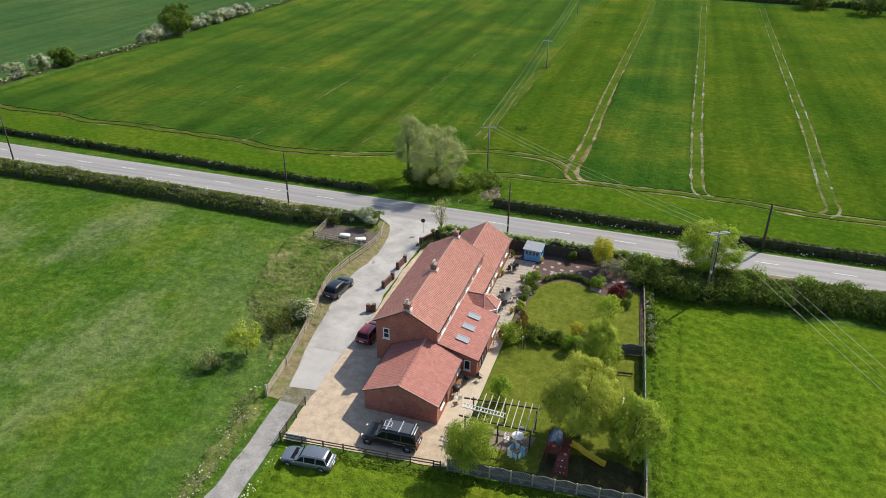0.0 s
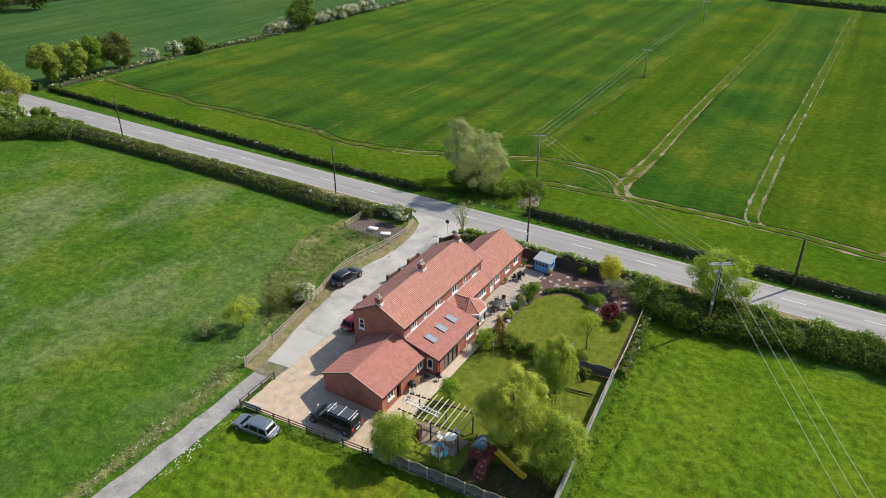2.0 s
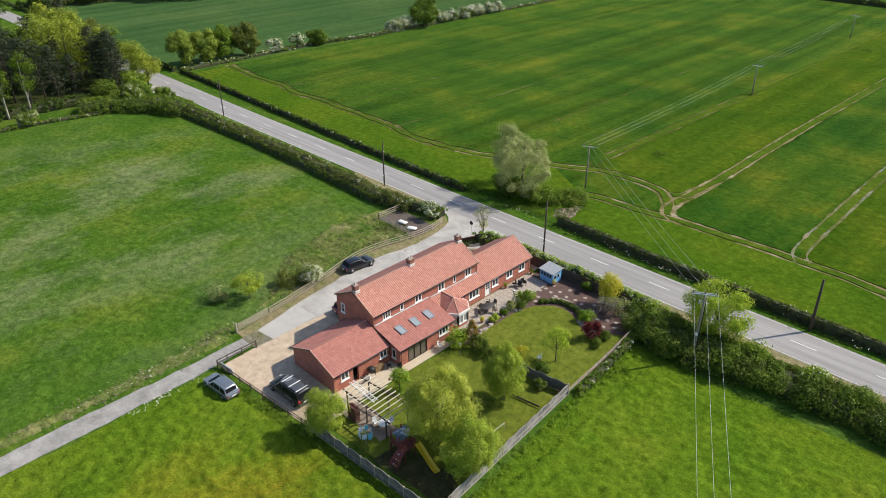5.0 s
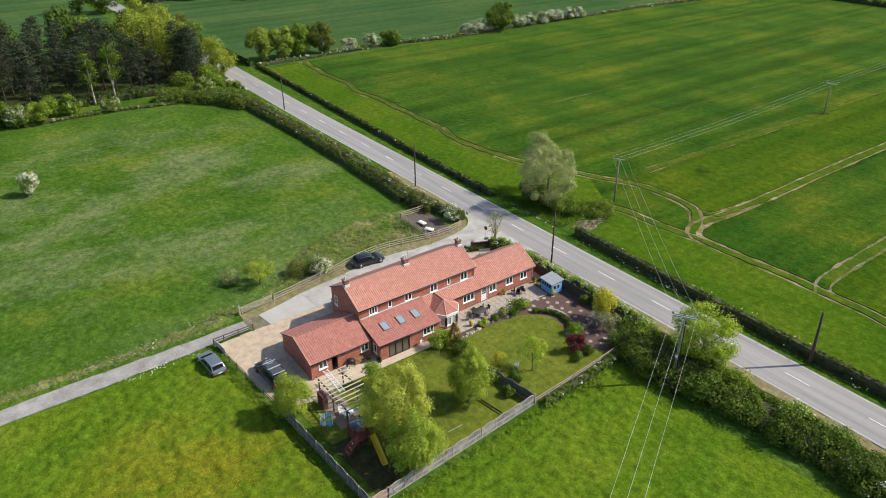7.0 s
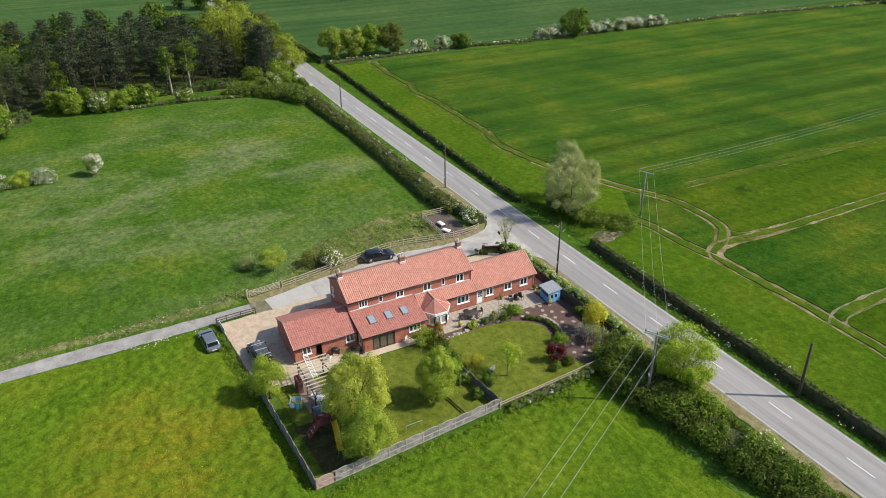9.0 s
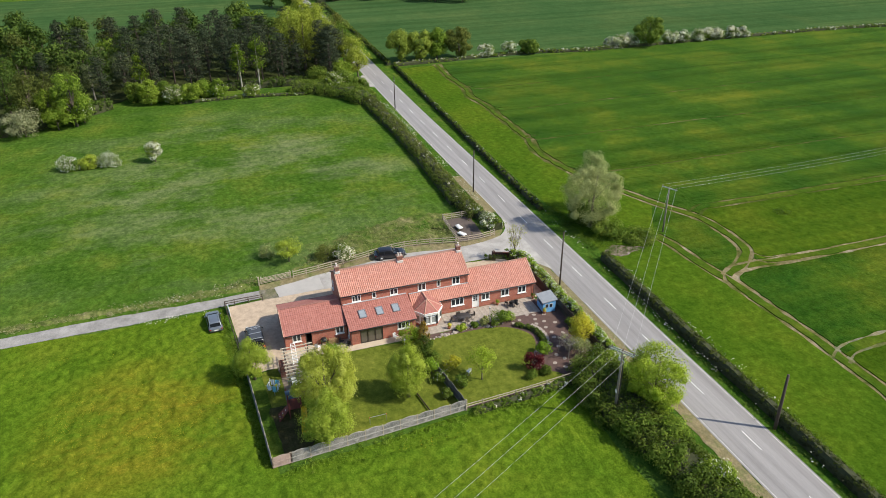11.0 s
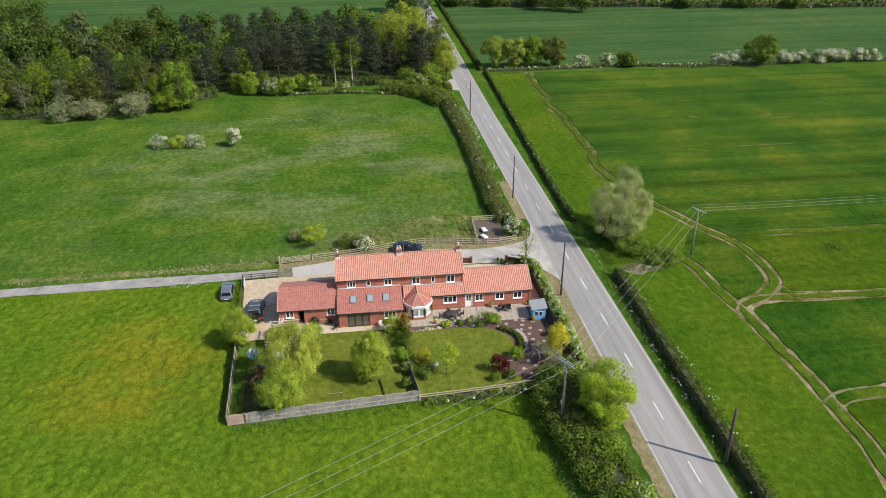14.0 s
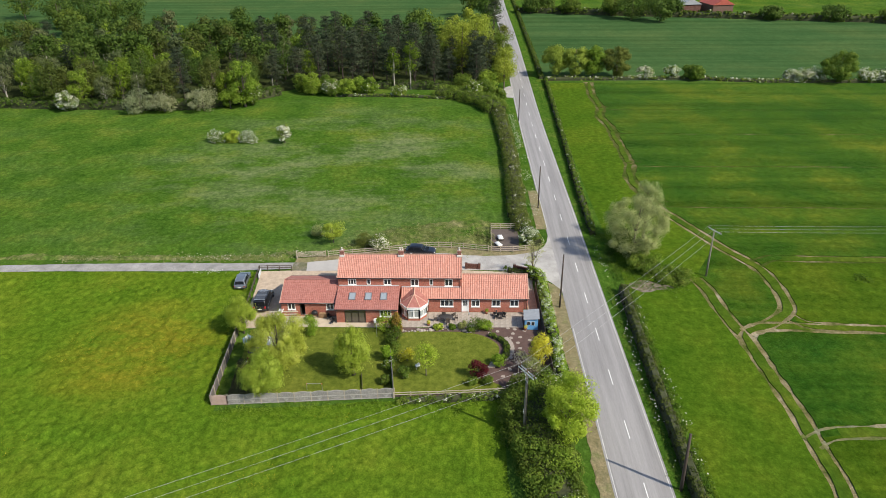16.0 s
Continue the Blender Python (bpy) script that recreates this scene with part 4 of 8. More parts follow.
def tiles(parent, origin, u, v, wave, course, amp, material, name="roof_slope", lip=0.03, thick=0.1):
    """A slope of pantiles: waves across, stepped courses up the slope."""
    origin, u, v = Vector(origin), Vector(u), Vector(v)
    nrm = u.cross(v).normalized()
    if nrm.z < 0:
        nrm = -nrm
    nu, nv = max(1, round(u.length / wave)) * 5, max(1, round(v.length / course))
    rng = random.Random(int(abs(origin.x * 31 + origin.y * 7) * 10))
    shape = (0.0, 0.75, 1.0, 0.62, 0.12)
    sag = [rng.uniform(-0.012, 0.012) for _ in range(8)]
    b = Geo()
    c = [origin, origin + u, origin + u + v, origin + v]
    b.add([p - nrm * 0.012 for p in c] + [p - nrm * (thick + 0.012) for p in c], [(0, 1, 2, 3), (7, 6, 5, 4), (0, 4, 5, 1), (1, 5, 6, 2), (2, 6, 7, 3), (3, 7, 4, 0)])
    ob = part(name, b, BROWN_WOOD, parent)
    for j in range(nv):
        g = Geo()
        base = 0
        jig = rng.uniform(-0.006, 0.006)
        for k, h in ((j, lip), (j + 1.04, 0.0)):
            for i in range(nu + 1):
                s = i / nu
                q = s * 7
                dip = sag[int(q)] * (1 - q % 1) + sag[min(7, int(q) + 1)] * (q % 1)
                p = origin + u * s + v * min(1.0, k / nv) + nrm * (amp * shape[i % 5] + h + jig + dip * 0.6)
                g.v.append(tuple(p))
        row = nu + 1
        for i in range(nu):
            g.f.append((base + i, base + i + 1, base + row + i + 1, base + row + i))
        low = len(g.v)
        for i in range(nu + 1):
            g.v.append(tuple(origin + u * (i / nu) + v * (j / nv) - nrm * 0.02))
        for i in range(nu):
            g.f.append((low + i, low + i + 1, base + i + 1, base + i))
        part("tile_course", g, material, ob)
    return ob


def ridge_run(parent, p, q, r=0.115, name="ridge_tile", material=RIDGE):
    """Half-round ridge tiles, each a piece, laid end to end."""
    p, q = Vector(p), Vector(q)
    n = max(1, round((q - p).length / 0.45))
    length = (q - p).length / n
    g = Geo()
    ring = [(math.cos(a) * r, math.sin(a) * r * 0.9) for a in [math.pi * k / 8 for k in range(9)]]
    vs = [(x, 0.0, z) for x, z in ring] + [(x * 1.07, length, z * 1.07 + 0.004) for x, z in ring]
    g.add(vs, [(i + 1, i, 9 + i, 9 + i + 1) for i in range(8)] + [tuple(range(9, 18))])
    me = g.mesh(name, material, True)
    turn = (q - p).to_track_quat("Y", "Z").to_matrix().to_4x4()
    for k in range(n):
        ob = new(name, me)
        ob.parent = parent
        ob.matrix_basis = Matrix.Translation(p + (q - p) * (k / n) - Vector((0, 0, 0.03))) @ turn


def gutter(parent, p, q, r=0.065):
    part("gutter", Geo().tube([p, q], r, 8), GUTTER, parent, "black plastic gutter", True)


def downpipe(parent, x, y, z, dx=-0.12):
    part("downpipe", Geo().tube([(x, y, z), (x + dx, y, z - 0.25), (x + dx, y, 0.05)], 0.04, 8), GUTTER, parent, "black plastic downpipe", True)


def chimney(parent, x, y, z0, z1, w, d, pots):
    c = part("chimney", Geo().box((x - w / 2, y - d / 2, z0), (x + w / 2, y + d / 2, z1 - 0.2), 0.02), CHIMNEY_BRICK, parent)
    part("chimney_cap", Geo().box((x - w / 2 - 0.06, y - d / 2 - 0.06, z1 - 0.2), (x + w / 2 + 0.06, y + d / 2 + 0.06, z1), 0.03), CHIMNEY_BRICK, c)
    part("flashing", Geo().box((x - w / 2 - 0.05, y - d / 2 - 0.05, z0 + 0.55), (x + w / 2 + 0.14, y + d / 2 + 0.05, z0 + 0.85), 0.02), plain("pale mortar", (0.55, 0.53, 0.5), 0.9), c, "pale mortar flashing")
    for k in range(pots):
        py = y + (k - (pots - 1) / 2) * 0.32
        part("chimney_pot", Geo().spin([(0.12, 0), (0.13, 0.05), (0.1, 0.1), (0.095, 0.32), (0.12, 0.34), (0.12, 0.38), (0.07, 0.385), (0.06, 0.2)], (x, py, z1), 12), plain("pale clay", (0.6, 0.55, 0.5), 0.8), c, "buff clay chimney pot", True)


house = thing("farmhouse", "long red-brick farmhouse with orange pantile roofs", "house")
# main two-storey block
EX1_, EX0_ = -16.4, -22.7
MX0, MX1, MY0, MY1, MEAVE, MRIDGE, MRX = -24.3, -17.75, 54.35, 71.35, 4.78, 6.62, -21.0
UP = [(55.7, 56.85, 3.55, 4.5, 3), (58.3, 58.85, 3.6, 4.5, 1), (60.65, 61.7, 3.55, 4.5, 2), (64.4, 65.5, 3.4, 4.5, 2), (67.0, 67.5, 3.5, 4.5, 1), (69.1, 70.2, 3.38, 4.5, 2)]
wall(house, "y", MX1, -1, MY0, MY1, 0, MEAVE, [u[:4] for u in UP])
for a0, a1, z0, z1, k in UP:
    window(house, "y", MX1, 1, a0, a1, z0, z1, k, sill=k > 1)
BACK = [(56.5, 57.5, 3.3, 4.4), (61, 62, 3.3, 4.4), (66, 67, 3.3, 4.4), (57, 58.2, 0.9, 2.0), (61, 61.9, 0.05, 2.05), (66, 67.2, 0.9, 2.0)]
wall(house, "y", MX0, 1, MY0, MY1, 0, MEAVE, BACK)
for a0, a1, z0, z1 in BACK:
    window(house, "y", MX0, -1, a0, a1, z0, z1, 2 if z0 > 0.5 else 1, sill=z0 > 0.5)
wall(house, "x", MY0, 1, MX0 + 0.28, MX1 - 0.28, 0, MEAVE, [(-23.55, -22.85, 2.75, 4.0)], gable=(MRX, MRIDGE - 0.1))
window(house, "x", MY0, -1, -23.55, -22.85, 2.75, 4.0, 1, transom=1)
wall(house, "x", MY1, -1, MX0 + 0.28, MX1 - 0.28, 0, MEAVE, gable=(MRX, MRIDGE - 0.1))
part("floor_slab", Geo().box((MX0 + 0.3, MY0 + 0.3, 2.5), (MX1 - 0.3, MY1 - 0.3, 2.7)), ROOM, house)
tiles(house, (MX1 + 0.22, MY0 - 0.12, MEAVE - 0.06), (0, MY1 - MY0 + 0.24, 0), (MRX - MX1 - 0.22, 0, MRIDGE - MEAVE + 0.06), 0.25, 0.31, 0.06, PANTILE)
tiles(house, (MX0 - 0.22, MY1 + 0.12, MEAVE - 0.06), (0, MY0 - MY1 - 0.24, 0), (MRX - MX0 + 0.22, 0, MRIDGE - MEAVE + 0.06), 0.25, 0.31, 0.06, PANTILE)
ridge_run(house, (MRX, MY0 - 0.12, MRIDGE + 0.03), (MRX, MY1 + 0.12, MRIDGE + 0.03))
VERGE_MORTAR = plain("verge mortar", (0.52, 0.36, 0.27), 0.9, vary=0.2, scale=3)
for vy in (MY0 - 0.13, MY1 + 0.13):
    for ex in (MX1 + 0.22, MX0 - 0.22):
        part("verge", Geo().beam((ex, vy, MEAVE - 0.01), (MRX, vy, MRIDGE + 0.05), 0.07, 0.09, 0.01), VERGE_MORTAR, house)
for ex in (EX1_ + 0.2, EX0_ - 0.2):
    part("verge", Geo().beam((ex, 80.66, 2.28), (-19.55, 80.66, 4.34), 0.07, 0.09, 0.01), VERGE_MORTAR, house)
gutter(house, (MX1 + 0.27, MY0 - 0.1, MEAVE - 0.1), (MX1 + 0.27, MY1 + 0.1, MEAVE - 0.1))
gutter(house, (MX0 - 0.27, MY0 - 0.1, MEAVE - 0.1), (MX0 - 0.27, MY1 + 0.1, MEAVE - 0.1))
for cy, k in ((54.62, 1), (62.95, 2), (71.1, 1)):
    chimney(house, MRX + 0.05, cy, MRIDGE - 0.75, 7.35, 0.62, 0.72 if k == 2 else 0.55, k)
downpipe(house, MX1 + 0.27, 71.2, MEAVE - 0.1, -0.18)
part("aerial", Geo().tube([(MRX - 0.3, 63.6, MRIDGE - 0.3), (MRX - 0.3, 63.6, 8.5)], 0.018, 6).tube([(MRX - 0.7, 63.4, 8.4), (MRX + 0.2, 63.8, 8.4)], 0.012, 6), STEEL, house, "thin television aerial on a mast")

# low range to the north and along the main front
EX1, EY1, EEAVE, ERIDGE, ERX, EX0 = -16.4, 80.55, 2.32, 4.3, -19.55, -22.7
EWIN = [(68.5, 70.3, 0.92, 2.0, 3), (72.8, 73.95, 0.92, 2.0, 2), (75.6, 76.8, 0.95, 2.0, 2), (78.1, 79.3, 0.95, 2.0, 2)]
wall(house, "y", EX1, -1, 66.2, EY1, 0, EEAVE, [w[:4] for w in EWIN] + [(71.5, 72.4, 0.05, 2.02)])
for a0, a1, z0, z1, k in EWIN:
    window(house, "y", EX1, 1, a0, a1, z0, z1, k)
wall(house, "x", EY1, -1, EX0, EX1 - 0.28, 0, EEAVE, gable=(ERX, ERIDGE - 0.1))
wall(house, "y", EX0, 1, MY1, EY1 - 0.28, 0, EEAVE, [(74, 75.2, 0.9, 2.0), (77.5, 78.4, 0.05, 2.05)])
window(house, "y", EX0, -1, 74, 75.2, 0.9, 2.0, 2)
window(house, "y", EX0, -1, 77.5, 78.4, 0.05, 2.05, 1, sill=False, transom=2)
slope = Vector((ERX - EX1 - 0.2, 0, ERIDGE - EEAVE + 0.08))
tiles(house, (EX1 + 0.2, MY1 + 0.05, EEAVE - 0.08), (0, EY1 - MY1 + 0.1, 0), slope, 0.25, 0.31, 0.06, PANTILE)
tiles(house, (EX0 - 0.2, EY1 + 0.15, EEAVE - 0.08), (0, MY1 - EY1 - 0.1, 0), (ERX - EX0 + 0.2, 0, ERIDGE - EEAVE + 0.08), 0.25, 0.31, 0.06, PANTILE)
part_run = (MX1 - EX1 - 0.2) / slope.x
tiles(house, (EX1 + 0.2, 63.1, EEAVE - 0.08), (0, MY1 + 0.02 - 63.1, 0), slope * part_run, 0.25, 0.31, 0.06, PANTILE)
part("flashing", Geo().beam((MX1 + 0.05, 63.1, 3.28), (MX1 + 0.05, MY1, 3.28), 0.1, 0.12, 0.02), LEAD, house, "pale lead flashing above the low roof")
ridge_run(house, (ERX, MY1 + 0.1, ERIDGE + 0.02), (ERX, EY1 + 0.15, ERIDGE + 0.02))
gutter(house, (EX1 + 0.25, 66.2, EEAVE - 0.12), (EX1 + 0.25, EY1 + 0.1, EEAVE - 0.12))
downpipe(house, EX1 + 0.25, 80.4, EEAVE - 0.12)
downpipe(house, EX1 + 0.25, 66.9, EEAVE - 0.12)
# part-glazed white garden door
door = part("door", Geo().box((EX1 - 0.1, 71.53, 0.06), (EX1 - 0.04, 72.37, 1.99), 0.01), UPVC, house, "white half-glazed garden door")
for i in range(2):
    for j in range(3):
        y0, z0 = 71.64 + i * 0.32, 1.05 + j * 0.29
        part("pane", Geo().box((EX1 - 0.045, y0, z0), (EX1 - 0.03, y0 + 0.27, z0 + 0.24)), PANE, door)
part("door_handle", Geo().beam((EX1 - 0.02, 72.26, 0.98), (EX1 - 0.02, 72.14, 0.98), 0.03, 0.03, 0.008), STEEL, door)
part("door_frame", Geo().box((EX1 - 0.14, 71.45, 0.05), (EX1 + 0.025, 71.53, 2.06), 0.01).box((EX1 - 0.14, 72.37, 0.05), (EX1 + 0.025, 72.45, 2.06), 0.01).box((EX1 - 0.14, 71.53, 1.99), (EX1 + 0.024, 72.37, 2.06), 0.01), UPVC, door)

# lean-to with roof windows
LX1, LY0, LY1, LEAVE, LTOP = -13.6, 54.45, 62.75, 2.3, 3.42
LW = [(60.4, 61.95, 1.05, 2.02, 3)]
wall(house, "y", LX1, -1, LY0, LY1, 0, LEAVE, [LW[0][:4], (55.65, 58.5, 0.05, 2.08)])
window(house, "y", LX1, 1, *LW[0][:4], 3)
DARK_FRAME = plain("dark brown frame", (0.035, 0.025, 0.02), 0.4)
bifold = window(house, "y", LX1, 1, 55.65, 58.5, 0.05, 2.08, 3, DARK_FRAME, sill=False, name="glazed_doors", glass=DOOR_GLASS)
tagged(bifold, "dark-framed glazed garden doors")
LSH = [(-14.95, -14.25, 0.75, 1.95)]
def lean_side(y, inward, holes):
    w = wall(house, "x", y, inward, MX1, LX1 - 0.28, 0, LEAVE, holes)
    g = Geo()
    t = inward * 0.28
    g.add([(MX1, y, LEAVE), (LX1 - 0.28, y, LEAVE), (MX1, y, LTOP - 0.06), (MX1, y + t, LEAVE), (LX1 - 0.28, y + t, LEAVE), (MX1, y + t, LTOP - 0.06)], [(0, 1, 2), (5, 4, 3), (0, 3, 4, 1), (1, 4, 5, 2), (2, 5, 3, 0)])
    part("wall_top", g, BRICK, w)
lean_side(LY0, 1, LSH)
window(house, "x", LY0, -1, *LSH[0], 1)
lean_side(LY1, -1, [])
tiles(house, (LX1 + 0.2, LY0 - 0.15, LEAVE - 0.06), (0, LY1 - LY0 + 0.3, 0), (MX1 - LX1 - 0.2, 0, LTOP - LEAVE + 0.06), 0.27, 0.3, 0.02, NEW_TILE, lip=0.022)
part("flashing", Geo().beam((MX1 + 0.06, LY0, LTOP + 0.06), (MX1 + 0.06, LY1, LTOP + 0.06), 0.16, 0.1, 0.02), LEAD, house, "pale lead flashing above the lean-to")
gutter(house, (LX1 + 0.25, LY0 - 0.12, LEAVE - 0.1), (LX1 + 0.25, LY1 + 0.12, LEAVE - 0.1))
downpipe(house, LX1 + 0.25, LY0 + 0.05, LEAVE - 0.1)
ls = Vector((MX1 - LX1 - 0.2, 0, LTOP - LEAVE + 0.06))
lt = math.atan2(ls.z, -ls.x)
for cy in (56.5, 58.7, 60.8):
    m = Matrix.Translation(Vector((LX1 + 0.2, cy, LEAVE - 0.06)) + ls * 0.53 + Vector((0, 0, 0.05))) @ Matrix.Rotation(lt, 4, "Y")
    s = part("roof_window", Geo().box((-0.68, -0.46, 0), (0.68, -0.36, 0.09), 0.01, m).box((-0.68, 0.36, 0), (0.68, 0.46, 0.09), 0.01, m).box((-0.68, -0.36, 0), (-0.56, 0.36, 0.088), 0.01, m).box((0.56, -0.36, 0), (0.68, 0.36, 0.088), 0.01, m), plain("grey aluminium", (0.22, 0.22, 0.23), 0.45, 0.3), house, "grey-framed roof window")
    # blue-grey base colour stands in for sky reflected by the pane
    part("pane", Geo().box((-0.58, -0.38, 0.03), (0.58, 0.38, 0.06), 0, m), glassy("roof glass with painted sky", (0.28, 0.315, 0.345), 0.08), s)

# hipped sun room in white frames
cons = thing("conservatory", "white-framed bay conservatory with a hipped tiled roof", "conservatory")
CE = [(-17.6, 63.05), (-15.2, 63.05), (-13.95, 64.05), (-13.95, 65.85), (-15.2, 66.85), (-17.6, 66.85)]
CI = [(-17.6, 63.25), (-15.3, 63.25), (-14.15, 64.15), (-14.15, 65.75), (-15.3, 66.65), (-17.6, 66.65)]
part("plinth", Geo().prism(CI, 0, 0.42), BRICK, cons)
part("floor_tiles", Geo().prism([(x - 0.1 * (x > -17), y) for x, y in CI], 0.42, 0.44), STONE, cons)
for (ax, ay), (bx, by) in zip(CI[:-1], CI[1:]):
    a, b = Vector((ax, ay, 0)), Vector((bx, by, 0))
    if (b - a).length < 0.5:
        continue
    n = max(1, round((b - a).length / 0.75))
    f = Geo()
    for z, h in ((0.52, 0.22), (2.05, 0.3), (1.6, 0.13)):
        f.beam(a + Vector((0, 0, z)), b + Vector((0, 0, z)), 0.15, h, 0.01)
    for k in range(n + 1):
        p = a + (b - a) * (k / n)
        f.beam(p + Vector((0, 0, 0.42)), p + Vector((0, 0, 2.2)), 0.2, 0.2, 0.012)
    fr = part("window", f, UPVC, cons, "white framed conservatory glazing")
    for k in range(n):
        p, q = a + (b - a) * ((k + 0.08) / n), a + (b - a) * ((k + 0.92) / n)
        part("pane", Geo().beam(p + Vector((0, 0, 1.32)), q + Vector((0, 0, 1.32)), 0.02, 1.5), CONSERVATORY_GLASS, fr)
apex, back = Vector((-15.75, 64.95, 3.3)), Vector((-17.8, 64.95, 3.3))
E3 = [Vector((x, y, 2.2)) for x, y in CE]
E3[0].x = E3[-1].x = -17.8
for tri in ((E3[0], E3[1], apex, back), (E3[1], E3[2], apex), (E3[2], E3[3], apex), (E3[3], E3[4], apex), (E3[4], E3[5], back, apex)):
    nn = (tri[1] - tri[0]).cross(tri[2] - tri[0]).normalized()
    g = Geo()
    k = len(tri)
    g.add([p for p in tri] + [p - nn * 0.08 for p in tri], [tuple(range(k)), tuple(reversed(range(k, 2 * k)))] + [(i, k + i, k + (i + 1) % k, (i + 1) % k) for i in range(k)])
    r = part("roof_slope", g, NEW_TILE, cons)
    # courses of tile edges standing proud
    run = (tri[1] - tri[0]).normalized()
    tops = (tri[2] + tri[3]) / 2 if k == 4 else tri[2]
    for c in range(1, 6):
        s = c / 6
        p0, p1 = tri[0].lerp(tri[-1] if k == 4 else tri[2], s), tri[1].lerp(tri[2], s)
        if (p1 - p0).length > 0.15:
            part("tile_course", Geo().beam(p0 + nn * 0.008, p1 + nn * 0.008, 0.04, 0.012), NEW_TILE, r)
for p in E3[1:5]:
    ridge_run(cons, p, apex, 0.075)
ridge_run(cons, apex, back, 0.09)
for a, b in zip(E3, E3[1:]):
    part("fascia", Geo().beam(a + Vector((0, 0, -0.17)), b + Vector((0, 0, -0.17)), 0.05, 0.34, 0.01), UPVC, cons, "white eaves board")
part("finial", Geo().spin([(0.05, 0), (0.07, 0.08), (0.03, 0.14), (0.05, 0.2), (0.01, 0.32)], tuple(apex), 8), RIDGE, cons, "", True)
part("gutter", Geo().tube([(p.x, p.y, 2.17) for p in E3], 0.055, 8), UPVC, cons, "white gutter", True)

# garage
gar = thing("garage", "low red-brick garage with a reddish tiled gable roof", "garage")
GX0, GX1, GY0, GY1, GEAVE, GRIDGE, GRX = -22.35, -15.2, 46.7, 54.3, 2.3, 3.75, -18.9
GH = [(47.6, 48.65, 1.08, 2.08), (49.2, 49.95, 0.05, 2.1), (52.9, 53.95, 1.1, 2.08)]
wall(gar, "y", GX1, -1, GY0, GY1, 0, GEAVE, GH)
window(gar, "y", GX1, 1, *GH[0], 2)
window(gar, "y", GX1, 1, *GH[2], 2)
wall(gar, "y", GX0, 1, GY0, GY1, 0, GEAVE, [(50.5, 53.2, 0.05, 2.1)])
part("garage_door", Geo().box((GX0 + 0.08, 50.5, 0.05), (GX0 + 0.14, 53.2, 2.1), 0.01), plain("brown door", (0.12, 0.06, 0.035), 0.5), gar, "brown up-and-over door")
wall(gar, "x", GY0, 1, GX0 + 0.28, GX1 - 0.28, 0, GEAVE, gable=(GRX, GRIDGE - 0.08))
wall(gar, "x", GY1 - 0.0, -1, GX0 + 0.28, GX1 - 0.28, 0, GEAVE, gable=(GRX, GRIDGE - 0.08))
tiles(gar, (GX1 + 0.2, GY0 - 0.12, GEAVE - 0.07), (0, GY1 - GY0 + 0.1, 0), (GRX - GX1 - 0.2, 0, GRIDGE - GEAVE + 0.07), 0.27, 0.3, 0.02, NEW_TILE, lip=0.022)
tiles(gar, (GX0 - 0.2, GY1 - 0.02, GEAVE - 0.07), (0, GY0 - GY1 - 0.1, 0), (GRX - GX0 + 0.2, 0, GRIDGE - GEAVE + 0.07), 0.27, 0.3, 0.02, NEW_TILE, lip=0.022)
for ex in (GX1 + 0.2, GX0 - 0.2):
    part("verge", Geo().beam((ex, GY0 - 0.13, GEAVE - 0.04), (GRX, GY0 - 0.13, GRIDGE + 0.03), 0.06, 0.08, 0.01), VERGE_MORTAR, gar)
ridge_run(gar, (GRX, GY0 - 0.12, GRIDGE + 0.02), (GRX, GY1, GRIDGE + 0.02), material=NEW_RIDGE)
gutter(gar, (GX1 + 0.25, GY0 - 0.1, GEAVE - 0.1), (GX1 + 0.25, GY1, GEAVE - 0.1))
gutter(gar, (GX0 - 0.25, GY0 - 0.1, GEAVE - 0.1), (GX0 - 0.25, GY1, GEAVE - 0.1))
part("floor_slab", Geo().box((GX0 + 0.3, GY0 + 0.3, 0.01), (GX1 - 0.3, GY1 - 0.3, 0.1)), ROOM, gar)
part("door", Geo().box((GX1 - 0.75, 49.26, 0.1), (GX1 - 0.1, 49.31, 2.05), 0.008), BROWN_WOOD, gar, "dark side door standing open")

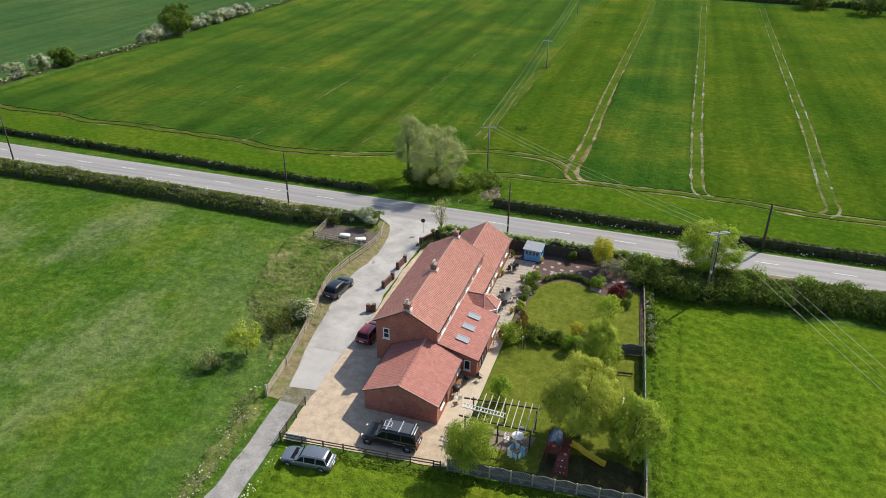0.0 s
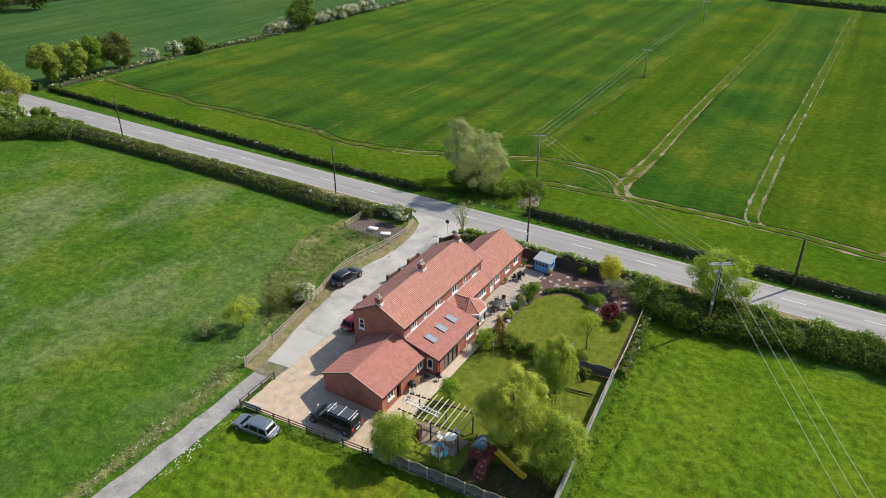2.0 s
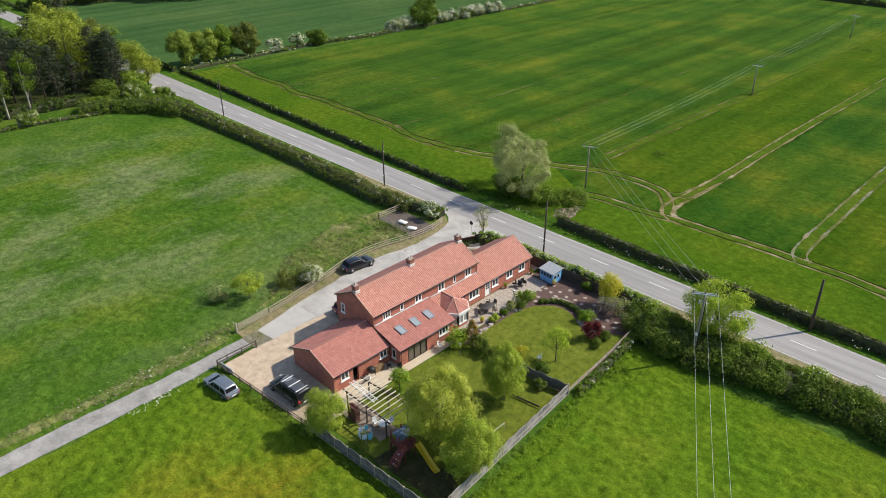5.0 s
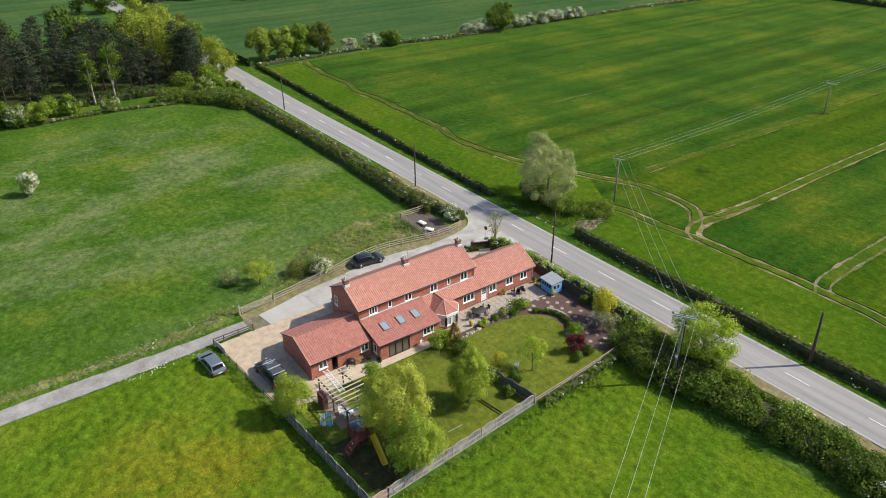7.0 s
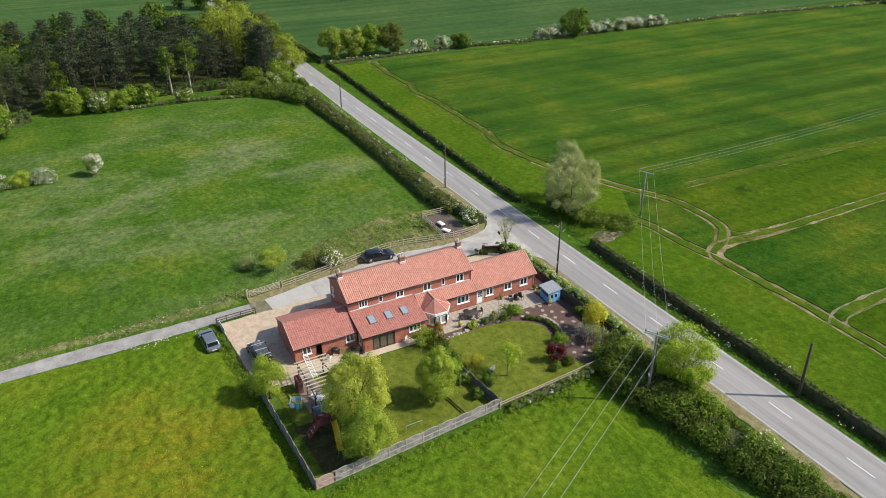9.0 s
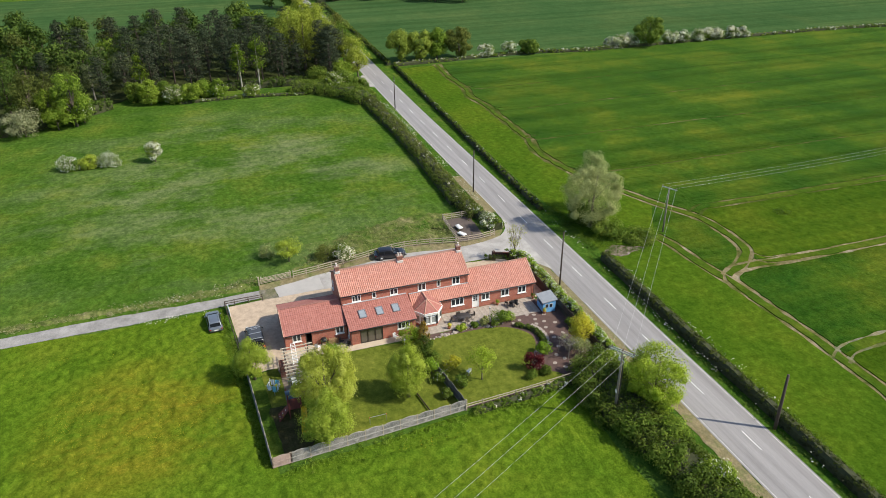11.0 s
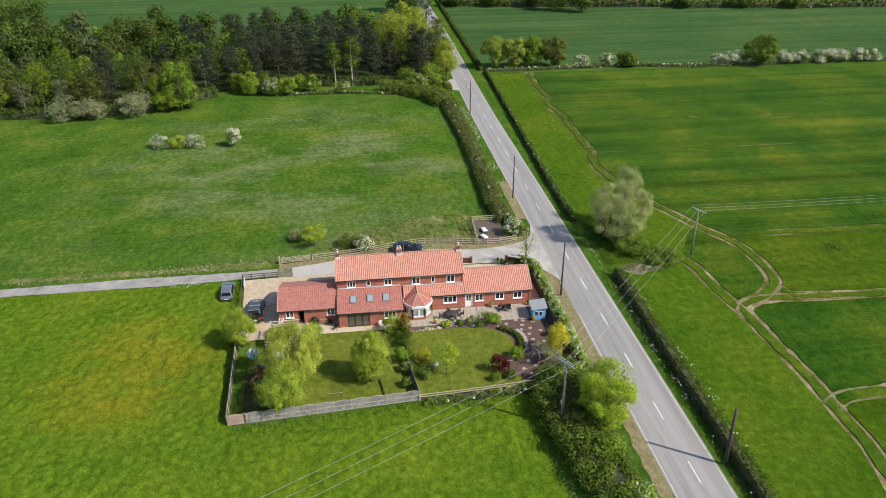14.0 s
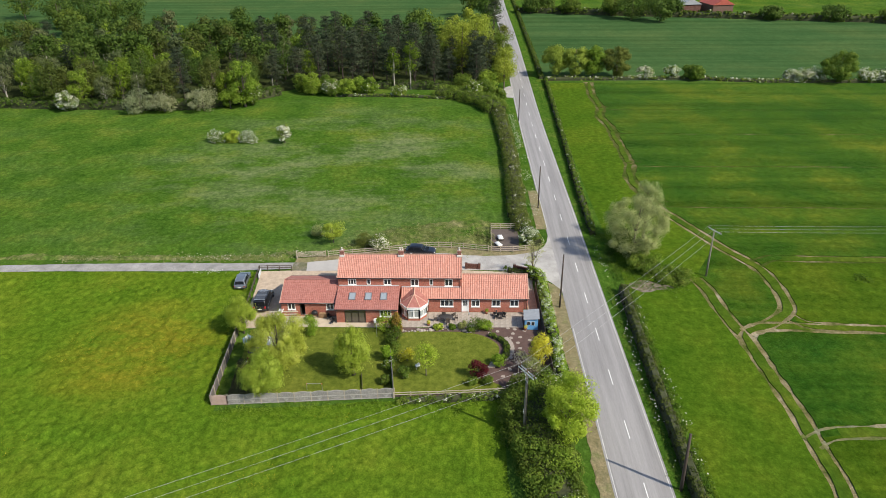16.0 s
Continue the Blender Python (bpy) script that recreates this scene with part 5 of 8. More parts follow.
# ---- hedges and trees ----
def hedge(name, label, path, half, height, foliage, density, size, seed, category="hedge", blossom=0.0, wob=0.25, core=(0.7, 0.78), crest=None):
    """A hedge along a path of (x, y): a twiggy core coloured dark for the shade inside, and many leaf clumps, uneven on
    top.
    """
    rng = np.random.default_rng(seed)
    t = thing(name, label, category)
    fine = curve_path(path, 1.0)
    hs = height * (1 + wob * np.array([noise.noise((x * 0.35, y * 0.35, seed)) for x, y in fine]))
    ws = half * (1 + wob * np.array([noise.noise((x * 0.3 + 40, y * 0.3, seed)) for x, y in fine]))
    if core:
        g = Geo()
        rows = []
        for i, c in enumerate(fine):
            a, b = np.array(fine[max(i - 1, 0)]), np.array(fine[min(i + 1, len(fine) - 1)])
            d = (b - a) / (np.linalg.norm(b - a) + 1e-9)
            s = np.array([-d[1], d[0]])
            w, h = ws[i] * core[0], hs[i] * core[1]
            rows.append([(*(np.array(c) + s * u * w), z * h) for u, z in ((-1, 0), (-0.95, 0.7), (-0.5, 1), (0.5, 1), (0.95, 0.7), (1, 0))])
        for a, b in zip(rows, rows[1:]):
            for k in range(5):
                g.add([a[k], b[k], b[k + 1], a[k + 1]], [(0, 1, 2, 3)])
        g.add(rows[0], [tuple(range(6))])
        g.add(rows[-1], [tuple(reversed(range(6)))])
        part("hedge_core", g, SHADE_CORE, t)
    length = sum(np.linalg.norm(np.subtract(p, q)) for p, q in zip(fine, fine[1:]))
    n = int(length * density * 1.3)
    idx = rng.integers(0, len(fine), n)
    cs, rads = [], []
    for i in idx:
        a, b = np.array(fine[max(i - 1, 0)]), np.array(fine[min(i + 1, len(fine) - 1)])
        d = (b - a) / (np.linalg.norm(b - a) + 1e-9)
        s = np.array([-d[1], d[0]])
        ang = rng.uniform(-0.15, math.pi + 0.15)
        r = rng.uniform(0.14, 0.27) * min(half, height) + 0.08
        u, z = math.cos(ang) * (ws[i] - r * 0.6), max(0.15, (0.25 + 0.75 * math.sin(ang) ** 0.6 if math.sin(ang) > 0 else 0.2) * hs[i] - r * 0.5)
        c = np.array(fine[i]) + s * u + d * rng.uniform(-0.6, 0.6)
        cs.append((c[0], c[1], z))
        rads.append(np.array([r * 1.15, r * 1.15, r]))
    per = max(10, int(22 * (0.3 / size) ** 0.5))
    # with a crest given, growth below it carries the shaded-flank colour
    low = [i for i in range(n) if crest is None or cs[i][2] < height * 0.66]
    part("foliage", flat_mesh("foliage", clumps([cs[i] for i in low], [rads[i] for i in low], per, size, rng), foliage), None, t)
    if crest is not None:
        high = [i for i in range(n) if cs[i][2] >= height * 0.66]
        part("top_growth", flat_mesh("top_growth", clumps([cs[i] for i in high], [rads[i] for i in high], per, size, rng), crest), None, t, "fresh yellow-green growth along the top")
    if blossom:
        sel = rng.permutation(n)[:max(1, int(n * blossom))]
        part("blossom", flat_mesh("blossom", clumps([cs[i] for i in sel], [rads[i] * 1.15 for i in sel], int(per * 1.3), size * 0.5, rng, 0.9, 0.6), BLOSSOM), None, t, "white may blossom")
    return t


R = np.random.default_rng
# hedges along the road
# dark flanks of the next two hedges are shade put into the foliage colour
hedge("hedge", "low clipped hawthorn hedge along the far side of the road, flanks coloured as in shade", [(-146, 97.2), (-112, 96.0), (-88, 95.2), (-65, 94.3), (-47, 93.8), (-41, 93.7)], 0.6, 1.25, SHADED_TWIG, 6, 0.24, 1, blossom=0.03, wob=0.2, crest=MIDGREEN)
hedge("hedge", "low flail-cut twiggy hedge along the far side of the road, flanks coloured as in shade", [(-22, 94.9), (-10, 94.5), (4, 94.25), (24, 94.1), (70, 94.0)], 0.72, 1.4, SHADED_TWIG, 10, 0.17, 2, wob=0.1, core=(0.85, 0.9), crest=OLIVE_LEAF)
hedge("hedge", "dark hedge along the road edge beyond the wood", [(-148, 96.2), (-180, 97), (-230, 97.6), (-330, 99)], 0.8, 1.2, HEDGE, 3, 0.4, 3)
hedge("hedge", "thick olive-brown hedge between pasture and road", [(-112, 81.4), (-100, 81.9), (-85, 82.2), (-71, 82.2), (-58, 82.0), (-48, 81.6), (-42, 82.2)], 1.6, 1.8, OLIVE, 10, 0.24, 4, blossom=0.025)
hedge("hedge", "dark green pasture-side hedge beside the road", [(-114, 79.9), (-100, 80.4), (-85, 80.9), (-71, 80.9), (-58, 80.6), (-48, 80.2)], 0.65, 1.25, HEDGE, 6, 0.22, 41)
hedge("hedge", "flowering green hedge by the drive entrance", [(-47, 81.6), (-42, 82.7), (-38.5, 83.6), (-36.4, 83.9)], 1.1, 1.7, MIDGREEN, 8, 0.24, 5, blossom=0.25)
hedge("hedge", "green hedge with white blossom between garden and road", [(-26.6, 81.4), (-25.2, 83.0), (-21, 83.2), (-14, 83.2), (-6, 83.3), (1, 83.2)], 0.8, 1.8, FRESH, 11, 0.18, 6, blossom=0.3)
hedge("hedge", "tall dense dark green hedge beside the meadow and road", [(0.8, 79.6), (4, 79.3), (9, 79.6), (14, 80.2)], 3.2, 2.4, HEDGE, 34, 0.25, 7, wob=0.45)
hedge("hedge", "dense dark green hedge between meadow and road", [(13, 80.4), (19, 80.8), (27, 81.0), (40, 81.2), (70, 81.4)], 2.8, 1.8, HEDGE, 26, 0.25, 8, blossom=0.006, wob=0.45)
hedge("hedge", "rough low hedge along the garden rail fence", [(2.9, 64.6), (2.6, 69), (2.2, 73), (1.8, 76.5)], 0.55, 0.75, MIDGREEN, 9, 0.2, 9, blossom=0.06)
hedge("hedge", "dark scrub bank in front of the wood", [(-130, 65.5), (-126.5, 72.5), (-120, 78), (-112.5, 81.3)], 3.4, 2.9, MIDGREEN, 20, 0.32, 10)
hedge("undergrowth", "dark shrubby undergrowth below the pines", [(-135, 26), (-137.5, 40), (-137.5, 56), (-136, 70)], 1.6, 2.3, WOODGREEN, 8, 0.36, 51, category="undergrowth")
hedge("undergrowth", "dark green undergrowth along the wood edge", [(-120, -70), (-117, -25), (-116.5, -2), (-122, 10), (-131, 20)], 1.5, 2.6, WOODGREEN, 9, 0.36, 52, category="undergrowth")
hedge("hedge", "rough green bank at the foot of the wood", [(-129, 36), (-129, 48), (-128, 58), (-126, 68)], 0.9, 0.8, MIDGREEN, 4, 0.35, 11, blossom=0.12)
hedge("hedge", "field hedge with white blossom between two wheat fields", [(-146.5, 98), (-147, 140), (-144, 157), (-143.2, 178), (-142.5, 215), (-141, 258), (-137, 290), (-132, 330)], 0.9, 1.1, MIDGREEN, 2.6, 0.42, 12, blossom=0.3)
hedge("hedge", "dark hedge across the far end of the fields", [(-274, 98), (-264, 144), (-255, 191), (-243, 251), (-236, 330)], 1.6, 3.0, HEDGE, 3, 0.7, 13, blossom=0.06)
hedge("hedge", "dark hedge along the end of the wheat field", [(-140, 331), (-90, 329), (-40, 328), (-10, 319), (60, 313), (140, 311)], 1.4, 2.2, HEDGE, 2.4, 0.7, 14)


def weeping(name, label, at, height, rx, ry, seed, foliage, n=44, per=70, size=0.26, strands=500, drop=2.2, clear=0.12, leaf=0.2, category="tree", taper=0.0):
    """A willow: clumped crown with hanging chains of narrow leaves, drawn in towards the top by taper."""
    rng = R(seed)
    t = make_tree(name, label, at, height, rx, ry, rng, foliage, n=n, per=per, size=size, clear=clear, slim=0.4, category=category, limbs=12)
    crz = height * (1 - clear) / 2
    d = rng.normal(0, 1, (strands, 3))
    d[:, 2] = np.abs(d[:, 2]) * 0.9 - 0.25
    d /= np.linalg.norm(d, axis=1, keepdims=True)
    lump = 1 + 0.2 * np.sin(6 * d[:, 0] + seed) * np.sin(5 * d[:, 2]) + 0.16 * np.sin(7 * d[:, 1] - seed)
    start = np.array([0, 0, height - crz]) + d * np.array([rx, ry, crz]) * (rng.uniform(0.72, 1.0, strands) * lump)[:, None]
    pts, outs = [], []
    for s, q in zip(start, d):
        k = int(rng.uniform(0.4, 1.0) * drop / 0.17)
        z = np.arange(k) * 0.17
        p = s[None, :] + np.stack([q[0] * 0.12 * z, q[1] * 0.12 * z, -z], 1) + rng.normal(0, 0.05, (k, 3))
        pts.append(p[p[:, 2] > 0.35])
        outs.append(np.tile(q * np.array([1, 1, 0.6]) + np.array([0, 0, 0.35]), (len(pts[-1]), 1)))
    pts, outs = np.concatenate(pts), np.concatenate(outs)
    part("hanging_foliage", flat_mesh("hanging_foliage", leaves(pts, outs, leaf, rng, 0.38), foliage), None, t)
    for ob in t.children:
        co = np.empty(len(ob.data.vertices) * 3, dtype=np.float32)
        ob.data.vertices.foreach_get("co", co)
        co = co.reshape(-1, 3)
        co[:, :2] *= (1 + 0.3 * taper - taper * np.clip(co[:, 2] / height, 0, 1.1) ** 1.5)[:, None]
        ob.data.vertices.foreach_set("co", co.ravel())
        ob.data.update()
    return t


# garden trees
weeping("willow_tree", "large yellow-green willow in spring leaf on the lawn", (-2.6, 49.3, 0), 8.6, 3.5, 3.6, 21, OLDWILLOW, 120, 150, 0.18, 1000, 1.5, leaf=0.17, taper=0.25)
weeping("willow_tree", "lower yellow-green willow beside the garden fence", (2.1, 48.5, 0), 6.2, 2.6, 2.7, 22, SPRING, 80, 130, 0.17, 600, 1.4, leaf=0.16)
weeping("willow_tree", "rounded yellow-green willow on the garden lawn", (-2.2, 58.3, 0), 7.3, 2.2, 2.25, 23, SPRING, 80, 130, 0.17, 600, 1.5, clear=0.1, leaf=0.16, taper=0.6)
weeping("willow_tree", "small bushy yellow-green tree by the yard fence", (-11.0, 42.5, 0), 5.6, 2.2, 2.2, 24, SPRING, 66, 130, 0.17, 500, 1.2, clear=0.12, leaf=0.16, taper=0.3)
make_tree("ornamental_tree", "slender young tree with bright yellow-green leaves on the lawn", (-2.1, 67.1, 0), 4.6, 1.5, 1.5, R(25), MAPLE, clear=0.25, n=34, per=40, size=0.15, trunk_r=0.07)
make_tree("columnar_shrub", "upright bright green shrub by the path", (-10.6, 51.6, 0), 3.4, 0.95, 0.95, R(26), FRESH, clear=0.05, n=22, per=50, size=0.16, category="shrub", trunk_r=0.05)
cf = thing("conifer", "dark russet-bronze columnar conifer by the patio", "conifer", (-10.8, 62.9, 0))
rq = R(27)
part("trunk", Geo().tube([(0, 0, 0), (0, 0, 1.6), (0.03, 0, 3.2)], [0.08, 0.06, 0.01], 7), TRUNK, cf, smooth=True)
levels = rq.uniform(0.05, 1.0, 90) ** 0.8
turns = rq.uniform(0, 6.283, 90)
girth = 0.82 * np.sin(np.clip(levels * 1.05 + 0.28, 0, 1.333) * math.pi / 1.333) ** 0.7
part("crown", flat_mesh("crown", clumps(np.stack([girth * 0.72 * np.cos(turns), girth * 0.72 * np.sin(turns), 0.15 + levels * 3.1], 1), [np.array([0.26, 0.26, 0.34])] * 90, 34, 0.13, rq), RUSSET), None, cf)
make_tree("roadside_tree", "bright green field maple in the roadside hedge", (8.6, 82.6, 0), 7.5, 4.2, 2.9, R(28), MAPLE, clear=0.12, n=100, per=90, size=0.19)
make_tree("pale_willow", "tall wispy grey-green willow across the road", (-32.4, 98.4, 0), 10.4, 4.8, 5.5, R(29), PALE_WILLOW, clear=0.06, n=150, per=110, size=0.18, slim=0.42, inner=0.1)
make_tree("pale_willow", "slim wispy grey-green willow across the road", (-38.3, 101.5, 0), 11.4, 2.2, 2.4, R(30), PALE_WILLOW, clear=0.12, n=60, per=90, size=0.18, slim=0.42, inner=0.1)
make_tree("scrub_thicket", "dark green scrub around the willow's foot", (-34.5, 97.6, 0), 3.4, 4.0, 2.0, R(31), HEDGE, clear=0.0, n=50, per=50, size=0.3, category="shrub")
make_tree("scrub_thicket", "green brambles beside the ditch", (-29.0, 99.6, 0), 2.1, 3.6, 2.8, R(32), MIDGREEN, clear=0.0, n=44, per=46, size=0.28, category="shrub")
make_tree("scrub_thicket", "low green brambles below the power pole", (-25.8, 103.4, 0), 1.1, 3.0, 3.8, R(33), MIDGREEN, clear=0.0, n=36, per=40, size=0.26, category="shrub")
make_tree("sparse_tree", "small thin half-bare tree at the drive entrance", (-26.3, 82.2, 0), 6.2, 1.5, 1.5, R(34), SALLOW, clear=0.35, n=26, per=9, size=0.17, trunk_r=0.07, limbs=20)
make_tree("laburnum", "golden-yellow leaved shrub by the road hedge", (-4.3, 81.0, 0), 4.8, 1.3, 1.4, R(35), GOLD, clear=0.1, n=40, per=50, size=0.17, category="shrub")
make_tree("acer", "low purple-red ornamental maple", (-1.7, 73.4, 0), 2.5, 1.05, 1.2, R(36), PURPLE, clear=0.1, n=26, per=40, size=0.17, category="shrub", trunk_r=0.05)
for k, (x, y, h, w, m, bl) in enumerate([(3.0, 78.6, 3.3, 1.9, MIDGREEN, 0), (6.0, 76.9, 2.6, 1.6, HEDGE, 0), (11.4, 78.3, 3.2, 2.0, MIDGREEN, 0), (13.6, 81.2, 3.0, 1.7, LEAFGREEN, 0), (16.4, 79.2, 2.6, 1.9, MIDGREEN, 0), (19.6, 82.2, 2.5, 1.6, LEAFGREEN, 0.15), (20.8, 79.6, 2.7, 1.8, HEDGE, 0), (24.4, 81.6, 2.5, 1.9, MIDGREEN, 0), (28.0, 80.0, 2.4, 1.8, HEDGE, 0), (31.5, 81.8, 2.5, 2.0, MIDGREEN, 0), (1.6, 81.6, 2.6, 1.5, LEAFGREEN, 0.1)]):
    make_tree("hedge_bush", "rounded green bush grown up within the meadow hedge" if not bl else "rounded green bush with some white blossom in the hedge", (x, y, 0), h, w, w, R(330 + k), m, clear=0.0, n=26, per=50, size=0.24, category="bush", blossom=bl, limbs=4, group="hedge bushes")
# pasture shrubs
make_tree("field_bush", "bright green open spreading thorn bush in rough pasture", (-37.3, 50.3, 0), 3.4, 2.0, 2.3, R(37), SPRING, clear=0.42, n=44, per=50, size=0.16, category="bush", trunk_r=0.09)
make_tree("field_bush", "grey twiggy half-dead bush in the pasture", (-39.8, 47.4, 0), 2.0, 1.7, 1.4, R(38), SALLOW, clear=0.0, n=26, per=26, size=0.17, category="bush", limbs=20)
make_tree("field_bush", "dull brown-green twiggy bush near the drive fence", (-36.4, 56.0, 0), 2.3, 1.6, 2.3, R(39), BRONZE, clear=0.0, n=46, per=36, size=0.16, limbs=20, category="bush")
make_tree("hawthorn", "white-blossomed hawthorn beside the drive fence", (-34.9, 58.0, 0), 2.7, 1.3, 1.55, R(40), MIDGREEN, clear=0.05, n=32, per=44, size=0.2, category="bush", blossom=0.5)
make_tree("hawthorn", "lone white-blossomed hawthorn in the pasture", (-88.0, 31.0, 0), 4.6, 1.35, 1.5, R(42), MIDGREEN, clear=0.05, n=30, per=44, size=0.28, category="bush", blossom=0.85)
make_tree("hawthorn", "low white-blossomed hawthorn clump", (-88.8, 15.4, 0), 2.7, 1.6, 2.0, R(43), MIDGREEN, clear=0.0, n=26, per=44, size=0.28, category="bush", blossom=0.6)
make_tree("field_bush", "yellow-green gorse-like bush in the pasture", (-88.9, 18.9, 0), 2.6, 1.6, 2.3, R(44), SPRING, clear=0.0, n=28, per=44, size=0.28, category="bush")
make_tree("hawthorn", "low white-blossomed hawthorn beside a green bush", (-88.9, 22.6, 0), 2.5, 1.6, 2.0, R(45), MIDGREEN, clear=0.0, n=26, per=44, size=0.28, category="bush", blossom=0.65)
make_tree("hawthorn", "white-blossomed hawthorn at the drive mouth", (-37.2, 82.3, 0), 2.9, 1.2, 1.3, R(46), MIDGREEN, clear=0.0, n=26, per=44, size=0.2, category="bush", blossom=0.7)
# far side of the wheat field
for k, (x, y, h, w, m, lab) in enumerate([(-151, 100.6, 9.6, 4.2, HEDGE_OAK, "rounded fresh green oak in the field hedge"), (-150.2, 106.6, 9.8, 4.2, HEDGE_OAK, "rounded fresh green oak in the field hedge"), (-150.4, 112.2, 9.6, 3.4, LEAFGREEN, "darker green oak in the field hedge"), (-149.6, 119.2, 9.4, 4.6, BRONZE, "bronze young-leaved oak in the field hedge"), (-146.8, 141.6, 4.6, 3.4, MIDGREEN, "low dark round bush in the field hedge"), (-142.5, 182.6, 9.4, 5.4, MIDGREEN, "large round green oak in the field hedge")]):
    make_tree("hedgerow_tree", lab, (x, y, 0), h, w, w, R(60 + k), m, clear=0.04, n=70, per=70, size=0.4)
for k, (x, y) in enumerate([(-148.4, 127.4), (-148.2, 135.6), (-143.2, 191.5), (-144.4, 169.8), (-144.1, 173.4), (-143.9, 177.0), (-143.0, 196.4), (-142.8, 202.3), (-142.7, 205.6), (-142.6, 209.0), (-142.5, 215.5), (-142.4, 219.0)]):
    make_tree("hawthorn", "white-blossomed hawthorn in the field hedge", (x, y, 0), 3.8, 2.4, 2.6, R(70 + k), MIDGREEN, clear=0.0, n=30, per=44, size=0.34, category="bush", blossom=0.85)

# the wood: a few trees of each kind, then copies of them
def pine(name, seed, height, width):
    rng = R(seed)
    t = thing(name, "tall dark Scots pine in the wood", "tree", (-138, 30, 0), 0, "wood")
    cs, rads = [], []
    for k in range(84):
        level = (k // 6) / 13
        z = height * (0.24 + 0.73 * level ** 0.9) + rng.uniform(-0.5, 0.5)
        rr = width * (1.05 - 0.72 * level ** 1.8 - 0.3 * (1 - level) ** 3) * rng.uniform(0.25, 1.0)
        a = rng.uniform(0, 6.283)
        cs.append((rr * math.cos(a), rr * math.sin(a), z - 0.1 * rr))
        rads.append(np.array([1.3, 1.3, 0.42]) * rng.uniform(0.6, 1.2) * width / 3.4)
    part("trunk", trunk_geo(rng, height, 0.22, height * 0.97, [cs[i] for i in range(0, 84, 6)]), PINE_BARK, t, smooth=True)
    part("crown", flat_mesh("crown", clumps(cs, rads, 34, 0.46, rng, 0.45, 0.5), PINE), None, t)
    return t


WOOD = [pine("pine", 80 + k, h, w) for k, (h, w) in enumerate([(17.0, 4.0), (15.2, 3.6), (18.0, 3.8)])]
kinds = [(14.5, 3.9, WOODGREEN, TRUNK, 0.1, "broad-leaved green tree in the wood"), (12.6, 3.6, LEAFGREEN, TRUNK, 0.05, "fresh light green tree in the wood"), (14.2, 4.0, OLIVE_LEAF, TRUNK, 0.06, "dull olive-leaved oak in the wood"), (13.4, 3.0, BIRCH_LEAF, SILVER_TRUNK, 0.22, "thin grey-green birch with pale stems in the wood"), (18.5, 5.0, OAK, TRUNK, 0.06, "tall yellow-green oak in the wood"), (13.0, 3.9, LIME_LEAF, TRUNK, 0.08, "rounded bright green lime tree in the wood")]
BROAD, THIN = [], []
for k, (h, w, m, bark, clear, lab) in enumerate(kinds):
    THIN.append(make_tree("wood_tree", lab, (-190 - k, 60, 0), h, w, w, R(190 + k), m, bark, clear=0.3, n=26, per=24, size=0.85, group="wood", limbs=3))
    BROAD.append(make_tree("wood_tree", lab, (-140 - k, 60, 0), h, w, w, R(90 + k), m, bark, clear=clear, n=60 if k != 3 else 36, per=34, size=0.44, group="wood"))
rw = random.Random(8)
spots = []
def wood_front(y):
    """West-east place of the wood's edge, for a north-south place."""
    for (y0, x0), (y1, x1) in zip(EDGE, EDGE[1:]):
        if y0 <= y <= y1:
            return x0 + (x1 - x0) * (y - y0) / (y1 - y0)
    return EDGE[-1][1]
EDGE = [(-200, -126), (-60, -120), (-20, -118.5), (6, -119.0), (16, -128), (24, -136), (70, -136), (80, -132), (90, -136)]
y = -150.0
while y < 84:
    depth = 0.0
    x = wood_front(y) - rw.uniform(0.5, 5.0)
    while x > -192 + max(0, (60 - y)) * -0.06:
        px, py = x + rw.uniform(-2.0, 2.0), y + rw.uniform(-2.4, 2.4)
        if not (py > 77 and px > -140) and not (py > 79):
            spots.append((px, py, depth))
        step = rw.uniform(6.6, 9.4) * (1.0 if depth < 22 else 1.3)
        x -= step
        depth += step
    y += rw.uniform(5.6, 7.4) if y > -70 else 10.0
used = set()
for px, py, depth in spots:
    if py > 24:
        if depth < 10:
            src = rw.choice(WOOD)
        elif depth < 28:
            src = rw.choice(WOOD + [BROAD[4]] * 4) if py > 56 else rw.choice(WOOD * 4 + [BROAD[0], BROAD[5]])
        else:
            src = rw.choice(THIN[:2] + [THIN[4]]) if py > 56 else rw.choice(THIN[:1] * 3 + WOOD[:1])
    elif py > -75 and depth < 26:
        src = rw.choice([BROAD[0]] * 3 + [BROAD[1]] + [BROAD[2]] * 3 + [BROAD[3]] * 3 + [BROAD[5]] * 2 + WOOD[:2])
    else:
        src = rw.choice([THIN[0]] * 3 + THIN[1:4] + [WOOD[1]] * (1 if py > -75 else 0))
    if src in (BROAD[4], THIN[4]) and not (py > 56 and depth > 8):
        src = THIN[0]
    s = rw.uniform(0.74, 1.08) * (0.84 if py < 22 else 0.93)
    m = pose(px, py, 0, 0, 0, rw.uniform(0, 360)) @ Matrix.Diagonal((s, s, s * rw.uniform(0.9, 1.14), 1))
    if id(src) in used:
        c = copy_thing(src, m)
        c.matrix_basis = m
    else:
        used.add(id(src))
        src.matrix_basis = m
for k, (x, y) in enumerate([(-152, 72), (-158, 76), (-163, 70), (-168, 78)]):
    c = copy_thing(BROAD[4], pose(x, y, 0, 0, 0, 70 * k))
copy_thing(WOOD[2], pose(-186, 83, 0, 0, 0, 40))
